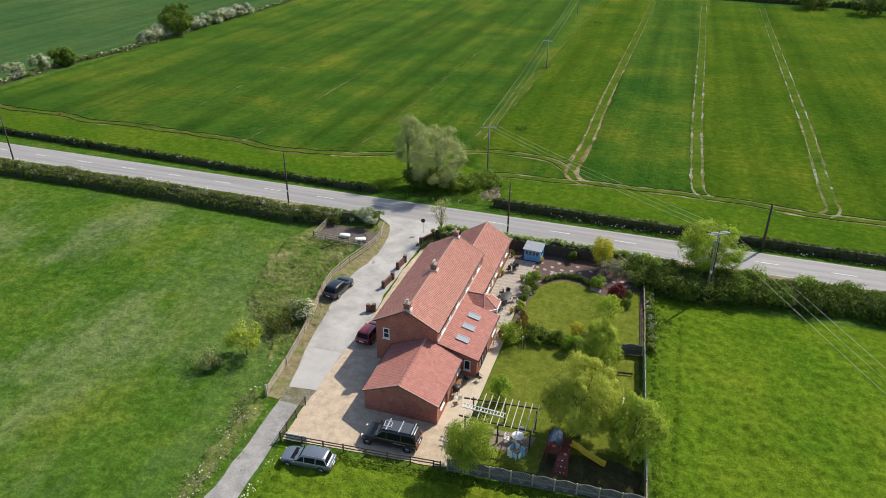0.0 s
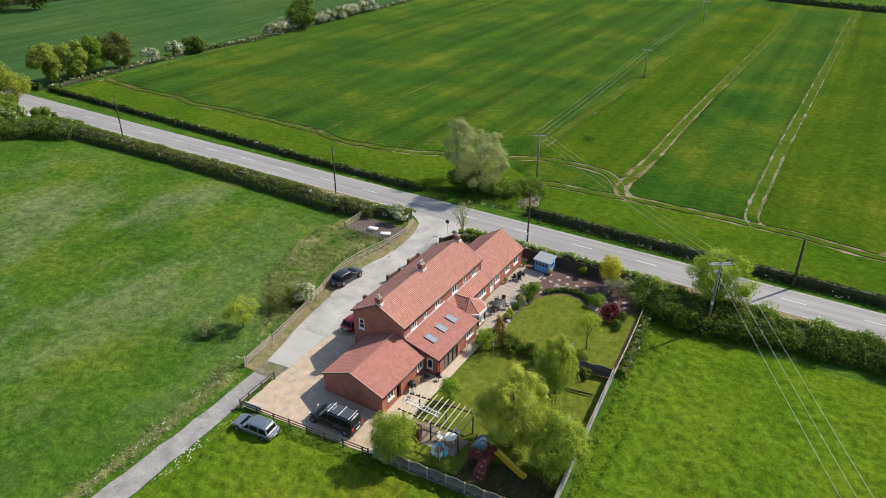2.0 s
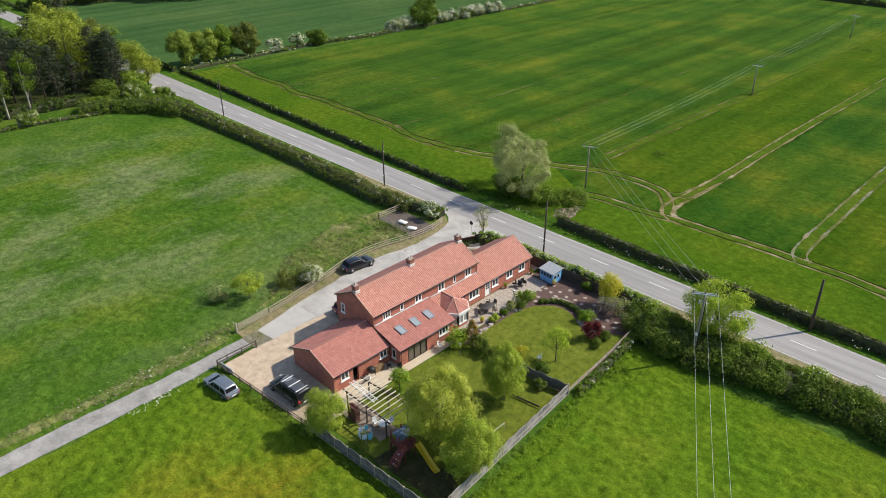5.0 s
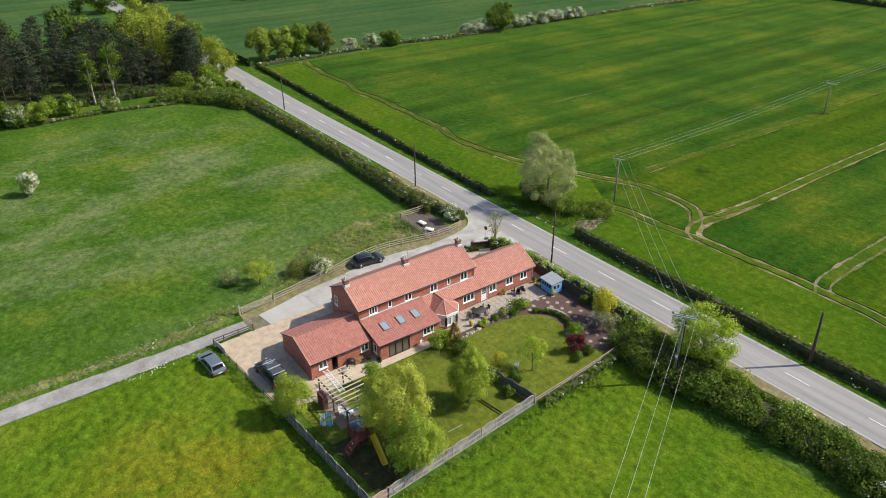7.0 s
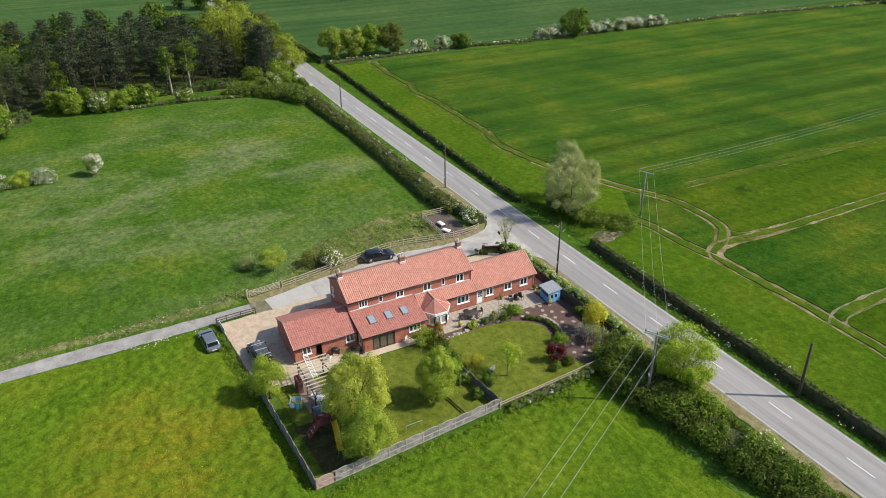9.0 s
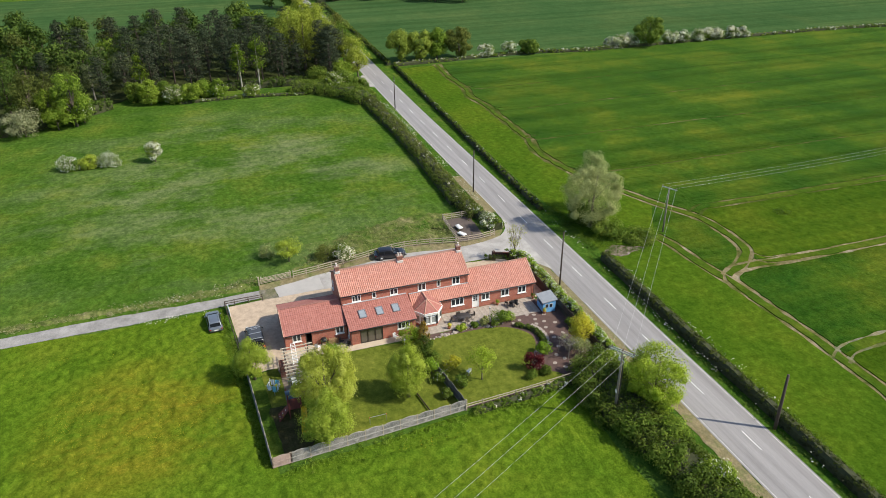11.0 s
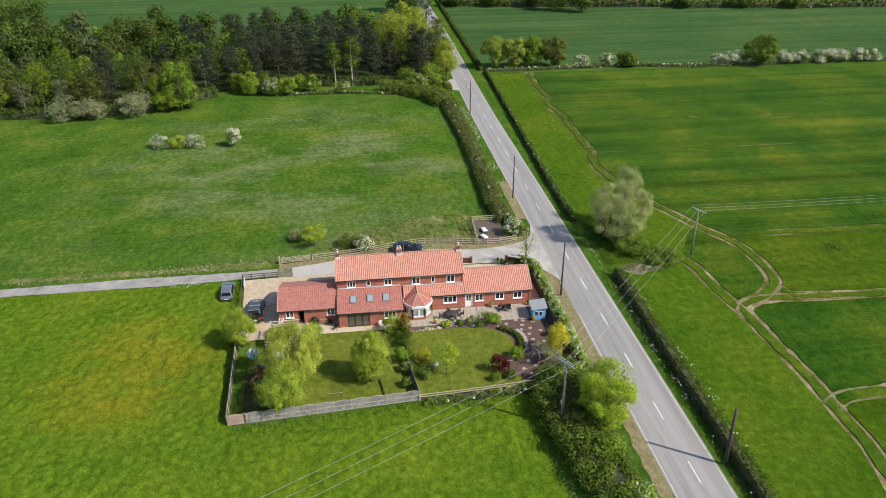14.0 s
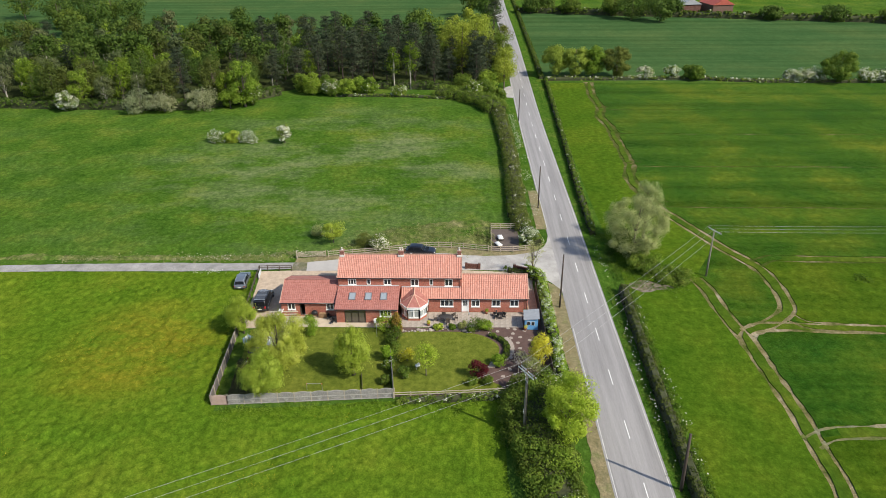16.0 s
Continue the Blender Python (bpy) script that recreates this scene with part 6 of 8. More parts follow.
# distinct trees at the front of the wood
for x, y, k, h in ((-118.6, 13.6, 1, 1.02), (-119.6, 8.6, 5, 0.72), (-119.0, -38.0, 2, 0.95), (-121.5, -20.5, 5, 0.92), (-124.0, -30.5, 2, 0.88), (-121.0, -24.5, 2, 0.66)):
    m = pose(x, y, 0, 0, 0, 55 * k + y) @ Matrix.Diagonal((h, h, h, 1))
    copy_thing(BROAD[k], m).matrix_basis = m
for k, (px, py, h, w, m, lab, bl) in enumerate([(-113.0, -12.5, 6.4, 4.6, GREY_WILLOW, "large pale grey willow bush at the wood edge", 0), (-113.6, -6.6, 5.2, 3.4, GREY_WILLOW, "pale grey willow bush at the wood edge", 0), (-114.6, 3.6, 6.4, 4.4, GREY_WILLOW, "pale grey-green willow bush at the wood edge", 0), (-115.2, -33.5, 5.0, 3.0, MIDGREEN, "hawthorn white with blossom at the wood edge", 0.85), (-117, 10.0, 5.5, 3.0, LEAFGREEN, "fresh green bush at the wood edge", 0), (-121, 15.0, 6.5, 3.0, MIDGREEN, "green bush with some blossom at the wood edge", 0.12), (-131, 29.5, 6.2, 2.8, LEAFGREEN, "fresh green young tree below the pines", 0), (-129.6, 35.0, 4.8, 2.6, MIDGREEN, "blossoming hawthorn below the pines", 0.25), (-129.4, 39.5, 5.0, 2.6, LEAFGREEN, "fresh green bush below the pines", 0), (-131, 46.0, 4.6, 2.4, LEAFGREEN, "fresh green bush below the pines", 0.1), (-129.4, 54.0, 3.0, 2.2, MIDGREEN, "low blossoming hawthorn below the pines", 0.3), (-134.0, 26.0, 5.5, 2.6, MIDGREEN, "dull green bush below the pines", 0), (-132.6, 42.6, 4.6, 2.6, LEAFGREEN, "rounded green bush below the pines", 0), (-133.5, 33.0, 4.6, 2.4, MIDGREEN, "dull green bush below the pines", 0), (-133.0, 72.5, 5.4, 3.0, MIDGREEN, "dark green scrub at the road end of the wood", 0), (-129.5, 78.0, 4.6, 3.0, MIDGREEN, "dark green scrub at the road end of the wood", 0.05), (-134.5, 79.5, 6.4, 3.2, LEAFGREEN, "green scrub at the road end of the wood", 0), (-124.0, 81.6, 3.6, 2.6, MIDGREEN, "dark green scrub beside the road", 0), (-125.6, 75.2, 5.2, 2.2, MIDGREEN, "hawthorn with white blossom by the road bank", 0.3), (-137, 84.2, 9.0, 3.4, OAK, "yellow-green tree overhanging the road", 0), (-146, 84.6, 10.5, 3.8, OAK, "yellow-green tree overhanging the road", 0), (-156, 84.4, 12.5, 3.6, MIDGREEN, "green tree overhanging the road", 0), (-170, 85.0, 13, 3.8, BRONZE, "bronze-leaved tree beside the road", 0)]):
    make_tree("wood_edge_bush" if h < 8 else "roadside_tree", lab, (px, py, 0), h, w, w, R(120 + k), m, clear=0.02 if h < 8 else 0.15, n=40, per=46, size=0.37, slim=0.4 if m is GREY_WILLOW else 0.55, category="bush" if h < 8 else "tree", blossom=bl)
for k, (px, py, h, w) in enumerate([(-262, 140, 9, 5), (-266, 158, 11, 6), (-262, 166, 8, 5), (-268, 122, 7, 5), (-250, 205, 6, 5), (-246, 230, 7, 6), (-242, 252, 6, 5), (-270, 104, 8, 4), (-275, 112, 9, 4.5), (48, 306, 6, 7), (66, 300, 7, 7), (82, 303, 7, 6), (-221, -84, 11, 6), (-232, -78, 12, 6), (-240, -66, 12, 6), (-246, -78, 13, 7), (-251, -92, 13, 7), (-252, -104, 13, 7), (-262, -126, 14, 8), (-236, -96, 12, 6), (-258, 84, 11, 6), (-263, 76, 12, 6), (-252, 146, 11, 6), (-247, 157, 10, 6)]):
    make_tree("distant_tree", "dark green tree in a far hedge", (px, py, 0), h, w, w, R(150 + k), WOODGREEN if k % 3 else HEDGE, clear=0.05, n=36, per=34, size=0.7, group="far trees")

for k, (x, y, h) in enumerate([(-138.4, 27.7, 11), (-136.2, 52.4, 12.5), (-136.4, 57.1, 13.5)]):
    make_tree("birch", "slender pale-stemmed birch at the wood edge", (x, y, 0), h, 1.9, 1.9, R(410 + k), LIME_LEAF, SILVER_TRUNK, clear=0.36, n=26, per=40, size=0.32, trunk_r=0.2, limbs=5, group="birches")
for k, (x, y) in enumerate([(-141.5, 77.5), (-147, 80.5), (-145, 75.5), (-152.5, 79.5)]):
    m = pose(x, y, 0, 0, 0, 77 * k) @ Matrix.Diagonal((0.9, 0.9, 0.84 - 0.05 * (k % 2), 1))
    copy_thing(WOOD[k % 3], m).matrix_basis = m

# cow parsley, buttercups, grass tufts
def scatter(name, label, category, spots2, size, z, material, seed, slim=0.7):
    rng = R(seed)
    p = np.array([(x, y, z * rng.uniform(0.5, 1.2)) for x, y in spots2])
    up = np.tile(np.array([0, 0, 1.2]), (len(p), 1))
    ob = part(name, flat_mesh(name, leaves(p, up, size, rng, slim, 0.6), material), None)
    return tagged(ob, label, category, "", "stuff")


def along(path, half, n, seed, patchy=0.0):
    rng = R(seed)
    fine = curve_path(path, 0.5)
    out = []
    while len(out) < n:
        c = fine[rng.integers(0, len(fine))]
        q = (c[0] + rng.normal(0, half), c[1] + rng.normal(0, half))
        if noise.noise((q[0] * 0.15, q[1] * 0.15, seed)) > patchy - rng.uniform(0, 0.3):
            out.append(q)
    return out


scatter("cow_parsley", "white cow parsley flowers along the verges", "flowers", along([(-40, 93.2), (-20, 93.4), (0, 93), (30, 92.9)], 0.3, 120, 1, 0.2) + along([(-24, 96.2), (-6, 95.9), (30, 95.7)], 0.28, 60, 2, 0.25) + along([(-110, 84.4), (-70, 84.9), (-44, 84.6)], 0.5, 480, 3, 0.2), 0.2, 0.7, PARSLEY, 5)
scatter("cow_parsley", "white flowers along lane and drive fence", "flowers", along([(-31.4, 20), (-32, 36), (-33, 46), (-35.5, 58)], 0.6, 150, 4, 0.1) + along([(-26.8, 30), (-27.2, 38)], 0.3, 70, 6, 0.1), 0.18, 0.5, PARSLEY, 6)
rb = R(31)
bs = []
while len(bs) < 15000:
    q = rb.uniform((-24, 5), (24, 62))
    w = math.exp(-(((q[0] + 7) / 9) ** 2 + ((q[1] - 30) / 9) ** 2)) + 0.12
    if noise.noise((q[0] * 0.12, q[1] * 0.12, 3.3)) * 0.8 + w * 0.75 > rb.uniform(0.3, 1.1) and not (-14 < q[0] < 5 and q[1] > 41):
        bs.append(tuple(q))
scatter("buttercups", "yellow buttercups in the meadow grass", "flowers", bs, 0.06, 0.2, YELLOW_BLOOM, 7)


def near_meadow(x, y):
    return not (x < 4.8 and y > 40.2 + (x + 28) * 0.1 - 0.6) and not (x < -27) and not (x > 4 and y > 74)


def sward(name, label, material, x0, x1, y0, y1, step, inside, rise, seed):
    """Uneven standing grass: a grid raised in clumps, sunk below the ground at its borders."""
    nx, ny = int((x1 - x0) / step), int((y1 - y0) / step)
    g = Geo()
    rng = random.Random(seed)
    for j in range(ny + 1):
        for i in range(nx + 1):
            x, y = x0 + i * step + rng.uniform(-0.2, 0.2) * step, y0 + j * step + rng.uniform(-0.2, 0.2) * step
            e = 3 * step
            if 3 <= i <= nx - 3 and 3 <= j <= ny - 3 and all(inside(x + u, y + v) for u, v in ((e, 0), (-e, 0), (0, e), (0, -e))):
                h = 0.5 + 0.4 * noise.noise((x * 0.55, y * 0.55, seed)) + 0.7 * noise.noise((x * 1.25, y * 1.25, seed + 5)) + 0.45 * abs(noise.noise((x * 2.1, y * 2.1, seed + 7)))
                h = 0.03 + rise * max(0.0, h) * (0.7 + 0.7 * noise.noise((x * 0.08, y * 0.08, seed + 9)))
            else:
                h = -0.04
            g.v.append((x, y, h))
    for j in range(ny):
        for i in range(nx):
            k = j * (nx + 1) + i
            q = (k, k + 1, k + nx + 2, k + nx + 1)
            if max(g.v[p][2] for p in q) > 0:
                g.f.append(q)
    return tagged(part(name, g, material, None, "", True), label, "grass", "", "structure")


sward("ground_meadow_sward", "uneven clumpy standing meadow grass", MEADOW, -27, 40, -6, 74, 0.3, near_meadow, 0.46, 91)


def in_west(x, y):
    return x < -32.6 and y < 80 and x > wood_front(y) + 4 and not (x > rough_edge(y) and y > 44) and not x > lane_edge(y)


def rough_edge(y):
    """West edge of the rank grass that grows along the drive fence."""
    return np.interp(y, (44, 50, 55, 60, 66, 72, 80), (-33.4, -34.6, -37.5, -42.5, -45, -46, -45)) + 1.6 * noise.noise((y * 0.22, 4.0, 1.0))


def lane_edge(y):
    return -32.7 + 0.9 * noise.noise((y * 0.2, 9.0, 1.0))


def in_rough(x, y):
    """Rank grass west of the drive fence and along the lane's edge."""
    if y > 45:
        fence = np.interp(y, (45, 51, 57, 63, 67, 71, 75, 78, 82), (-32.2, -33.9, -34.9, -36.4, -37.1, -36.8, -36.0, -35.8, -36.6))
        return y < 79.5 and rough_edge(y) < x + 0.9 and x < fence - 0.1 and not (x > -43.5 and y > 74.5)
    return lane_edge(y) < x + 0.9 and x < -30.6


sward("ground_pasture_sward", "uneven grazed pasture grass", PASTURE, -112, -33, -30, 79, 0.55, in_west, 0.3, 93)
sward("ground_rough_sward", "rank olive and straw-coloured grass beside fence and lane", ROUGH_GROUND, -48, -30, -6, 80, 0.3, in_rough, 0.42, 95)


def weeds(name, label, pts, r, size, material, seed):
    rng = R(seed)
    cs = [(x, y, r * 0.5) for x, y in pts]
    tagged(part(name, flat_mesh(name, clumps(cs, [np.array([r, r, r * 0.9]) * rng.uniform(0.6, 1.3) for _ in cs], 12, size, rng, 0.3, 0.6), material), None), label, "weeds", "", "stuff")


weeds("weed_patch", "dark green weedy patches around poles in the wheat", [(-25.7 + 0.8 * math.cos(k * 2.4), 131.2 + 0.1 * k * math.sin(k), ) for k in range(14)] + [(-25 + 0.28 * k * math.cos(k * 2.4), 248.6 + 0.16 * k * math.sin(k * 2.4)) for k in range(30)] + [(-30.2 + 0.12 * k * math.cos(k * 2.4), 181.6 + 0.1 * k * math.sin(k * 2.4)) for k in range(16)], 0.55, 0.3, LONG_GRASS, 62)
weeds("dry_stems", "pale dry dock and grass stems beside the lane", along([(-31.4, 8), (-31.6, 25), (-32.2, 38), (-33.4, 45)], 0.7, 700, 21, -0.1), 0.22, 0.15, DRY_TUFT, 22)
weeds("rough_grass", "rough weedy growth beside the drive fence", along([(-36.0, 54), (-38.5, 59), (-40.5, 65), (-40, 72), (-38.5, 75)], 2.0, 1400, 23, -0.3), 0.26, 0.2, ROUGH, 24)
weeds("rough_grass", "tall rank dark grass below the garden fence", along([(-26, 36.4), (-13, 37.2), (2, 38.6)], 1.3, 200, 46, -0.2), 0.26, 0.15, GRASS_TUFT, 48)
weeds("rough_grass", "tall lush green grass below the panel fence", along([(6.0, 44), (4.6, 60), (4.4, 72)], 0.8, 200, 47, -0.2), 0.26, 0.15, LUSH, 49)
weeds("rough_grass", "rank green weeds round the ditch and brambles", along([(-30, 95.4), (-27, 98), (-26.5, 101), (-25.5, 104)], 0.8, 420, 57, -0.3) + along([(-23.2, 96), (-24.2, 98.6), (-22.6, 101), (-22.8, 103)], 0.9, 150, 61, 0.0), 0.26, 0.17, GRASS_TUFT, 58)
weeds("rough_grass", "rank weeds under the roadside willow", along([(-41, 95), (-36, 95.4), (-30, 95.2), (-23, 95.4)], 0.7, 360, 59, -0.3), 0.28, 0.18, GRASS_TUFT, 60)
weeds("rough_grass", "long grass along the garden fence", along([(4.6, 44), (3.3, 62), (3.4, 70), (2.6, 76)], 0.35, 260, 25, -0.3) + along([(-26, 39.6), (-13, 40.8), (3, 42.2)], 0.35, 420, 26, -0.4), 0.26, 0.2, LUSH, 27)
weeds("rough_grass", "long grass at the foot of the road hedges", along([(-24, 93.1), (0, 92.8), (40, 92.7)], 0.25, 260, 28, -0.3) + along([(-22, 96.0), (0, 95.5), (40, 95.3)], 0.35, 1100, 29, -0.3), 0.26, 0.2, GRASS_TUFT, 30)

# ---- fences ----
def rail_fence(path, label, wood, post_h=1.1, rails=3, gap=1.9, group="", post=0.11):
    """Posts and rails along a path of (x, y)."""
    f = thing("fence", label, "fence", group=group)
    fine = curve_path(path, 0.2)
    marks, d = [fine[0]], 0.0
    for a, b in zip(fine, fine[1:]):
        d += math.dist(a, b)
        if d >= gap:
            marks.append(b)
            d = 0.0
    if math.dist(marks[-1], fine[-1]) > 0.5:
        marks.append(fine[-1])
    rng = random.Random(len(marks))
    for x, y in marks:
        part("post", Geo().box((x - post / 2, y - post / 2, 0), (x + post / 2, y + post / 2, post_h + rng.uniform(-0.05, 0.05)), 0.012), wood, f)
    for a, b in zip(marks, marks[1:]):
        for k in range(rails):
            z = post_h * (0.9 - 0.32 * k) + rng.uniform(-0.02, 0.02)
            part("rail", Geo().beam((*a, z), (*b, z + rng.uniform(-0.02, 0.02)), 0.05, 0.11, 0.01), wood, f)
    return f


rail_fence([(-32.6, 50.2), (-33.2, 54), (-34.2, 59), (-35.3, 63.5), (-35.9, 67), (-35.6, 71), (-34.9, 74.4), (-34.4, 77.0), (-34.4, 80), (-35.0, 82.6)], "weathered pale post-and-rail fence along the drive", RAIL_WOOD)
rail_fence([(-27.9, 45.3), (-27.85, 43), (-27.8, 40.4)], "dark brown post-and-rail fence at the yard", BROWN_WOOD, 1.1, 2, 1.7)
rail_fence([(-27.7, 40.35), (-21, 40.9), (-13.2, 41.6)], "low dark brown post-and-rail fence along the yard", BROWN_WOOD, 1.0, 2, 1.85)
rail_fence([(2.2, 63.5), (1.8, 70), (1.2, 77.4)], "low weathered rail fence along the north lawn", RAIL_WOOD, 0.95, 2, 1.9)
rail_fence([(-43.0, 76.6), (-43.0, 81.4)], "grey rail fence round the paddock pen", RAIL_WOOD, 1.1, 3, 1.6)
rail_fence([(-43.0, 76.6), (-34.6, 76.3)], "grey rail fence along the paddock pen", RAIL_WOOD, 1.0, 3, 1.7)
rail_fence([(-2.0, 59.3), (1.3, 59.8)], "low brown timber edging rail across the lawn", BROWN_WOOD, 0.34, 2, 1.8, post=0.08)
goal = thing("goal_frame", "small metal goal frame with orange ends on the lawn", "goal")
ORANGE = plain("orange plastic", (0.6, 0.14, 0.03), 0.5)
for y in (53.2, 55.0):
    part("goal_post", Geo().tube([(0.8, y, 0), (0.8, y, 0.95)], 0.025, 6), STEEL, goal)
    part("corner_piece", Geo().tube([(0.8, y, 0.9), (0.8, y, 1.0)], 0.045, 6), ORANGE, goal, "orange plastic corner piece")
part("crossbar", Geo().tube([(0.8, 53.2, 0.97), (0.8, 55.0, 0.97)], 0.03, 6), STEEL, goal, "thin metal crossbar")

gate = thing("field_gate", "weathered five-bar wooden gate beside the lane", "gate")
for k in range(5):
    part("bar", Geo().beam((-32.05, 45.5, 0.3 + 0.2 * k), (-32.55, 49.9, 0.3 + 0.2 * k), 0.04, 0.09, 0.01), RAIL_WOOD, gate)
for s in (0.02, 0.5, 0.98):
    x, y = -32.05 - 0.5 * s, 45.5 + 4.4 * s
    part("upright", Geo().beam((x + 0.03, y, 0.2), (x + 0.03, y, 1.22), 0.05, 0.1, 0.01), RAIL_WOOD, gate)
part("brace", Geo().beam((-32.0, 45.6, 1.1), (-32.27, 47.7, 0.3), 0.04, 0.08, 0.01).beam((-32.27, 47.7, 0.3), (-32.5, 49.8, 1.1), 0.04, 0.08, 0.01), RAIL_WOOD, gate)
part("gate_post", Geo().box((-32.15, 45.2, 0), (-31.95, 45.4, 1.4), 0.02), RAIL_WOOD, gate)


def panel_fence(a, b, n, label, wood, high=1.25, dip=0.22, lattice=True, name="fence", back=None):
    """Garden fence: posts, rails and bowed panels of slats."""
    f = thing(name, label, "fence")
    a, b = Vector((*a, 0)), Vector((*b, 0))
    step = (b - a) / n
    u = step.normalized()
    side = Vector((-u.y, u.x, 0))
    L = step.length
    for k in range(n + 1):
        p = a + step * k
        part("post", Geo().box((p.x - 0.06, p.y - 0.06, 0), (p.x + 0.06, p.y + 0.06, high + 0.2), 0.012), wood if back is None else RAIL_WOOD, f)
    turn = u.to_track_quat("X", "Z").to_matrix().to_4x4()
    def top(s):
        return high + dip * (1 - (2 * s - 1) ** 2)
    meshes = []
    for kind in (0, 1):
        g, m, cols = Geo(), 14, []
        for i in range(m):
            off = 0.014 if i % 2 else -0.014
            cols += [((i + e) / m, off) for e in (0.04, 0.96)]
        for q in (0.012, -0.012):
            for sx, off in cols:
                g.v += [(0.06 + sx * (L - 0.12), off + q, 0.12), (0.06 + sx * (L - 0.12), off + q, top(sx))]
        c = len(cols)
        for i in range(c - 1):
            p, q = 2 * i, 2 * (c + i)
            g.f += [(p, p + 1, p + 3, p + 2), (q, q + 2, q + 3, q + 1), (p + 1, q + 1, q + 3, p + 3)]
        slats = []
        if kind == 0 and lattice:
            for i in range(7):
                z = 0.25 + i * 0.14
                slats += [Geo().beam((L / 2, -0.05, z), (e, -0.05, z + 0.42), 0.02, 0.045) for e in (0.1, L - 0.1)]
        if kind == 1 and lattice:
            slats += [Geo().beam((L / 2, -0.05, 0.2), (L * i / 8, -0.05, top(i / 8) - 0.04), 0.02, 0.04) for i in range(1, 8)]
        cap = Geo().tube([(0.05 + i / 10 * (L - 0.1), 0, top(i / 10) + 0.015) for i in range(11)], 0.032, 6)
        meshes.append((g.mesh("panel", back or wood), cap.mesh("panel_cap", wood), [q.mesh("lattice_slat", wood) for q in slats]))
    for k in range(n):
        body, cap, slats = meshes[k % 2]
        ob = new("panel", body)
        ob.parent = f
        ob.matrix_basis = Matrix.Translation(a + step * k) @ turn
        new("panel_cap", cap).parent = ob
        for q in slats:
            new("lattice_slat", q).parent = ob
    for k in range(n):
        for z in (0.16, 0.75):
            part("rail", Geo().beam(a + step * k + side * -0.06 + Vector((0, 0, z)), a + step * (k + 1) + side * -0.06 + Vector((0, 0, z)), 0.04, 0.09), wood, f)
    return f


DULL_WOOD = plain("dull grey wood", (0.25, 0.235, 0.215), 0.85, vary=0.25, scale=2, grain=14)
panel_fence((3.5, 44.6), (2.1, 63.6), 10, "weathered silver-grey bowed panel fence along the meadow", GREY_WOOD, back=DULL_WOOD)
panel_fence((-12.6, 41.7), (3.6, 42.72), 9, "weathered dark grey bowed panel fence behind the play area", DULL_WOOD, back=plain("dark weathered slats", (0.13, 0.12, 0.105), 0.85, vary=0.3, scale=2, grain=14))
panel_fence((3.6, 42.72), (3.5, 44.6), 1, "pinkish weathered corner fence panel", plain("pinkish wood", (0.42, 0.31, 0.26), 0.85, vary=0.2, scale=2, grain=14), 1.2)
panel_fence((-5.8, 62.5), (1.9, 63.5), 4, "dark weathered panel fence between the lawns", plain("dark grey wood", (0.16, 0.15, 0.14), 0.85, vary=0.25, scale=2, grain=14), 1.15, lattice=False)
panel_fence((-21.8, 82.1), (0.6, 82.35), 12, "dark brown close-boarded fence below the road hedge", BROWN_WOOD, 1.45, 0.0, False)


# ---- power and telegraph poles ----
def power_pole(x, y, h, arm_dir, label, wood=POLE_GREY, arm=2.2, double=False, kit=False, lean=(0, 0)):
    p = thing("power_pole", label, "power pole", (x, y, 0), group="power line")
    part("pole", Geo().tube([(0, 0, 0), (lean[0] * 0.5, lean[1] * 0.5, h * 0.5), (lean[0], lean[1], h)], [0.15, 0.13, 0.1], 10), wood, p, smooth=True)
    d = Vector((math.cos(arm_dir), math.sin(arm_dir), 0))
    s = Vector((-d.y, d.x, 0))
    tip = Vector((lean[0], lean[1], h))
    for k in ((-0.16, 0.16) if double else (0.13,)):
        part("crossarm", Geo().beam(tip + s * k - d * arm / 2 + Vector((0, 0, -0.12)), tip + s * k + d * arm / 2 + Vector((0, 0, -0.12)), 0.09, 0.12, 0.01), STEEL, p, "grey steel crossarm")
    for k in (-0.46, 0.0, 0.46):
        c = tip + d * arm * k + (s * 0.13 if k == 0 and not double else Vector())
        part("insulator", Geo().spin([(0.03, -0.1), (0.03, 0.02), (0.09, 0.04), (0.05, 0.1), (0.09, 0.12), (0.05, 0.18), (0.06, 0.24), (0.02, 0.28)], tuple(c), 8), plain("brown porcelain", (0.2, 0.13, 0.1), 0.2), p, "", True)
    if kit:
        part("brace", Geo().beam(tip + d * 0.8 + Vector((0, 0, -0.15)), tip + Vector((0, 0, -0.85)), 0.04, 0.04).beam(tip - d * 0.8 + Vector((0, 0, -0.15)), tip + Vector((0, 0, -0.85)), 0.04, 0.04), STEEL, p)
        part("fuse_bracket", Geo().beam(tip + Vector((-0.5, 0, -1.1)), tip + Vector((0.5, 0, -1.1)), 0.07, 0.07, 0.01).box(tip + Vector((-0.5, -0.1, -1.5)), tip + Vector((-0.3, 0.1, -1.1)), 0.02), STEEL, p)
        part("cable_end", Geo().tube([tip + Vector((0.18, 0.1, -0.6)), tip + Vector((0.22, 0.1, -h * 0.45)), tip + Vector((0.2, 0.1, -h + 0.4))], 0.05, 8), GUTTER, p, "black cable running down the pole")
        part("warning_sign", Geo().box(tip + Vector((-0.12, -0.2, -h + 3.4)), tip + Vector((0.16, -0.17, -h + 3.8)), 0.01), plain("white plate", (0.75, 0.75, 0.7), 0.5), p)
    return [tip + d * arm * k + Vector((x, y, 0.26)) for k in (-0.46, 0.0, 0.46)]


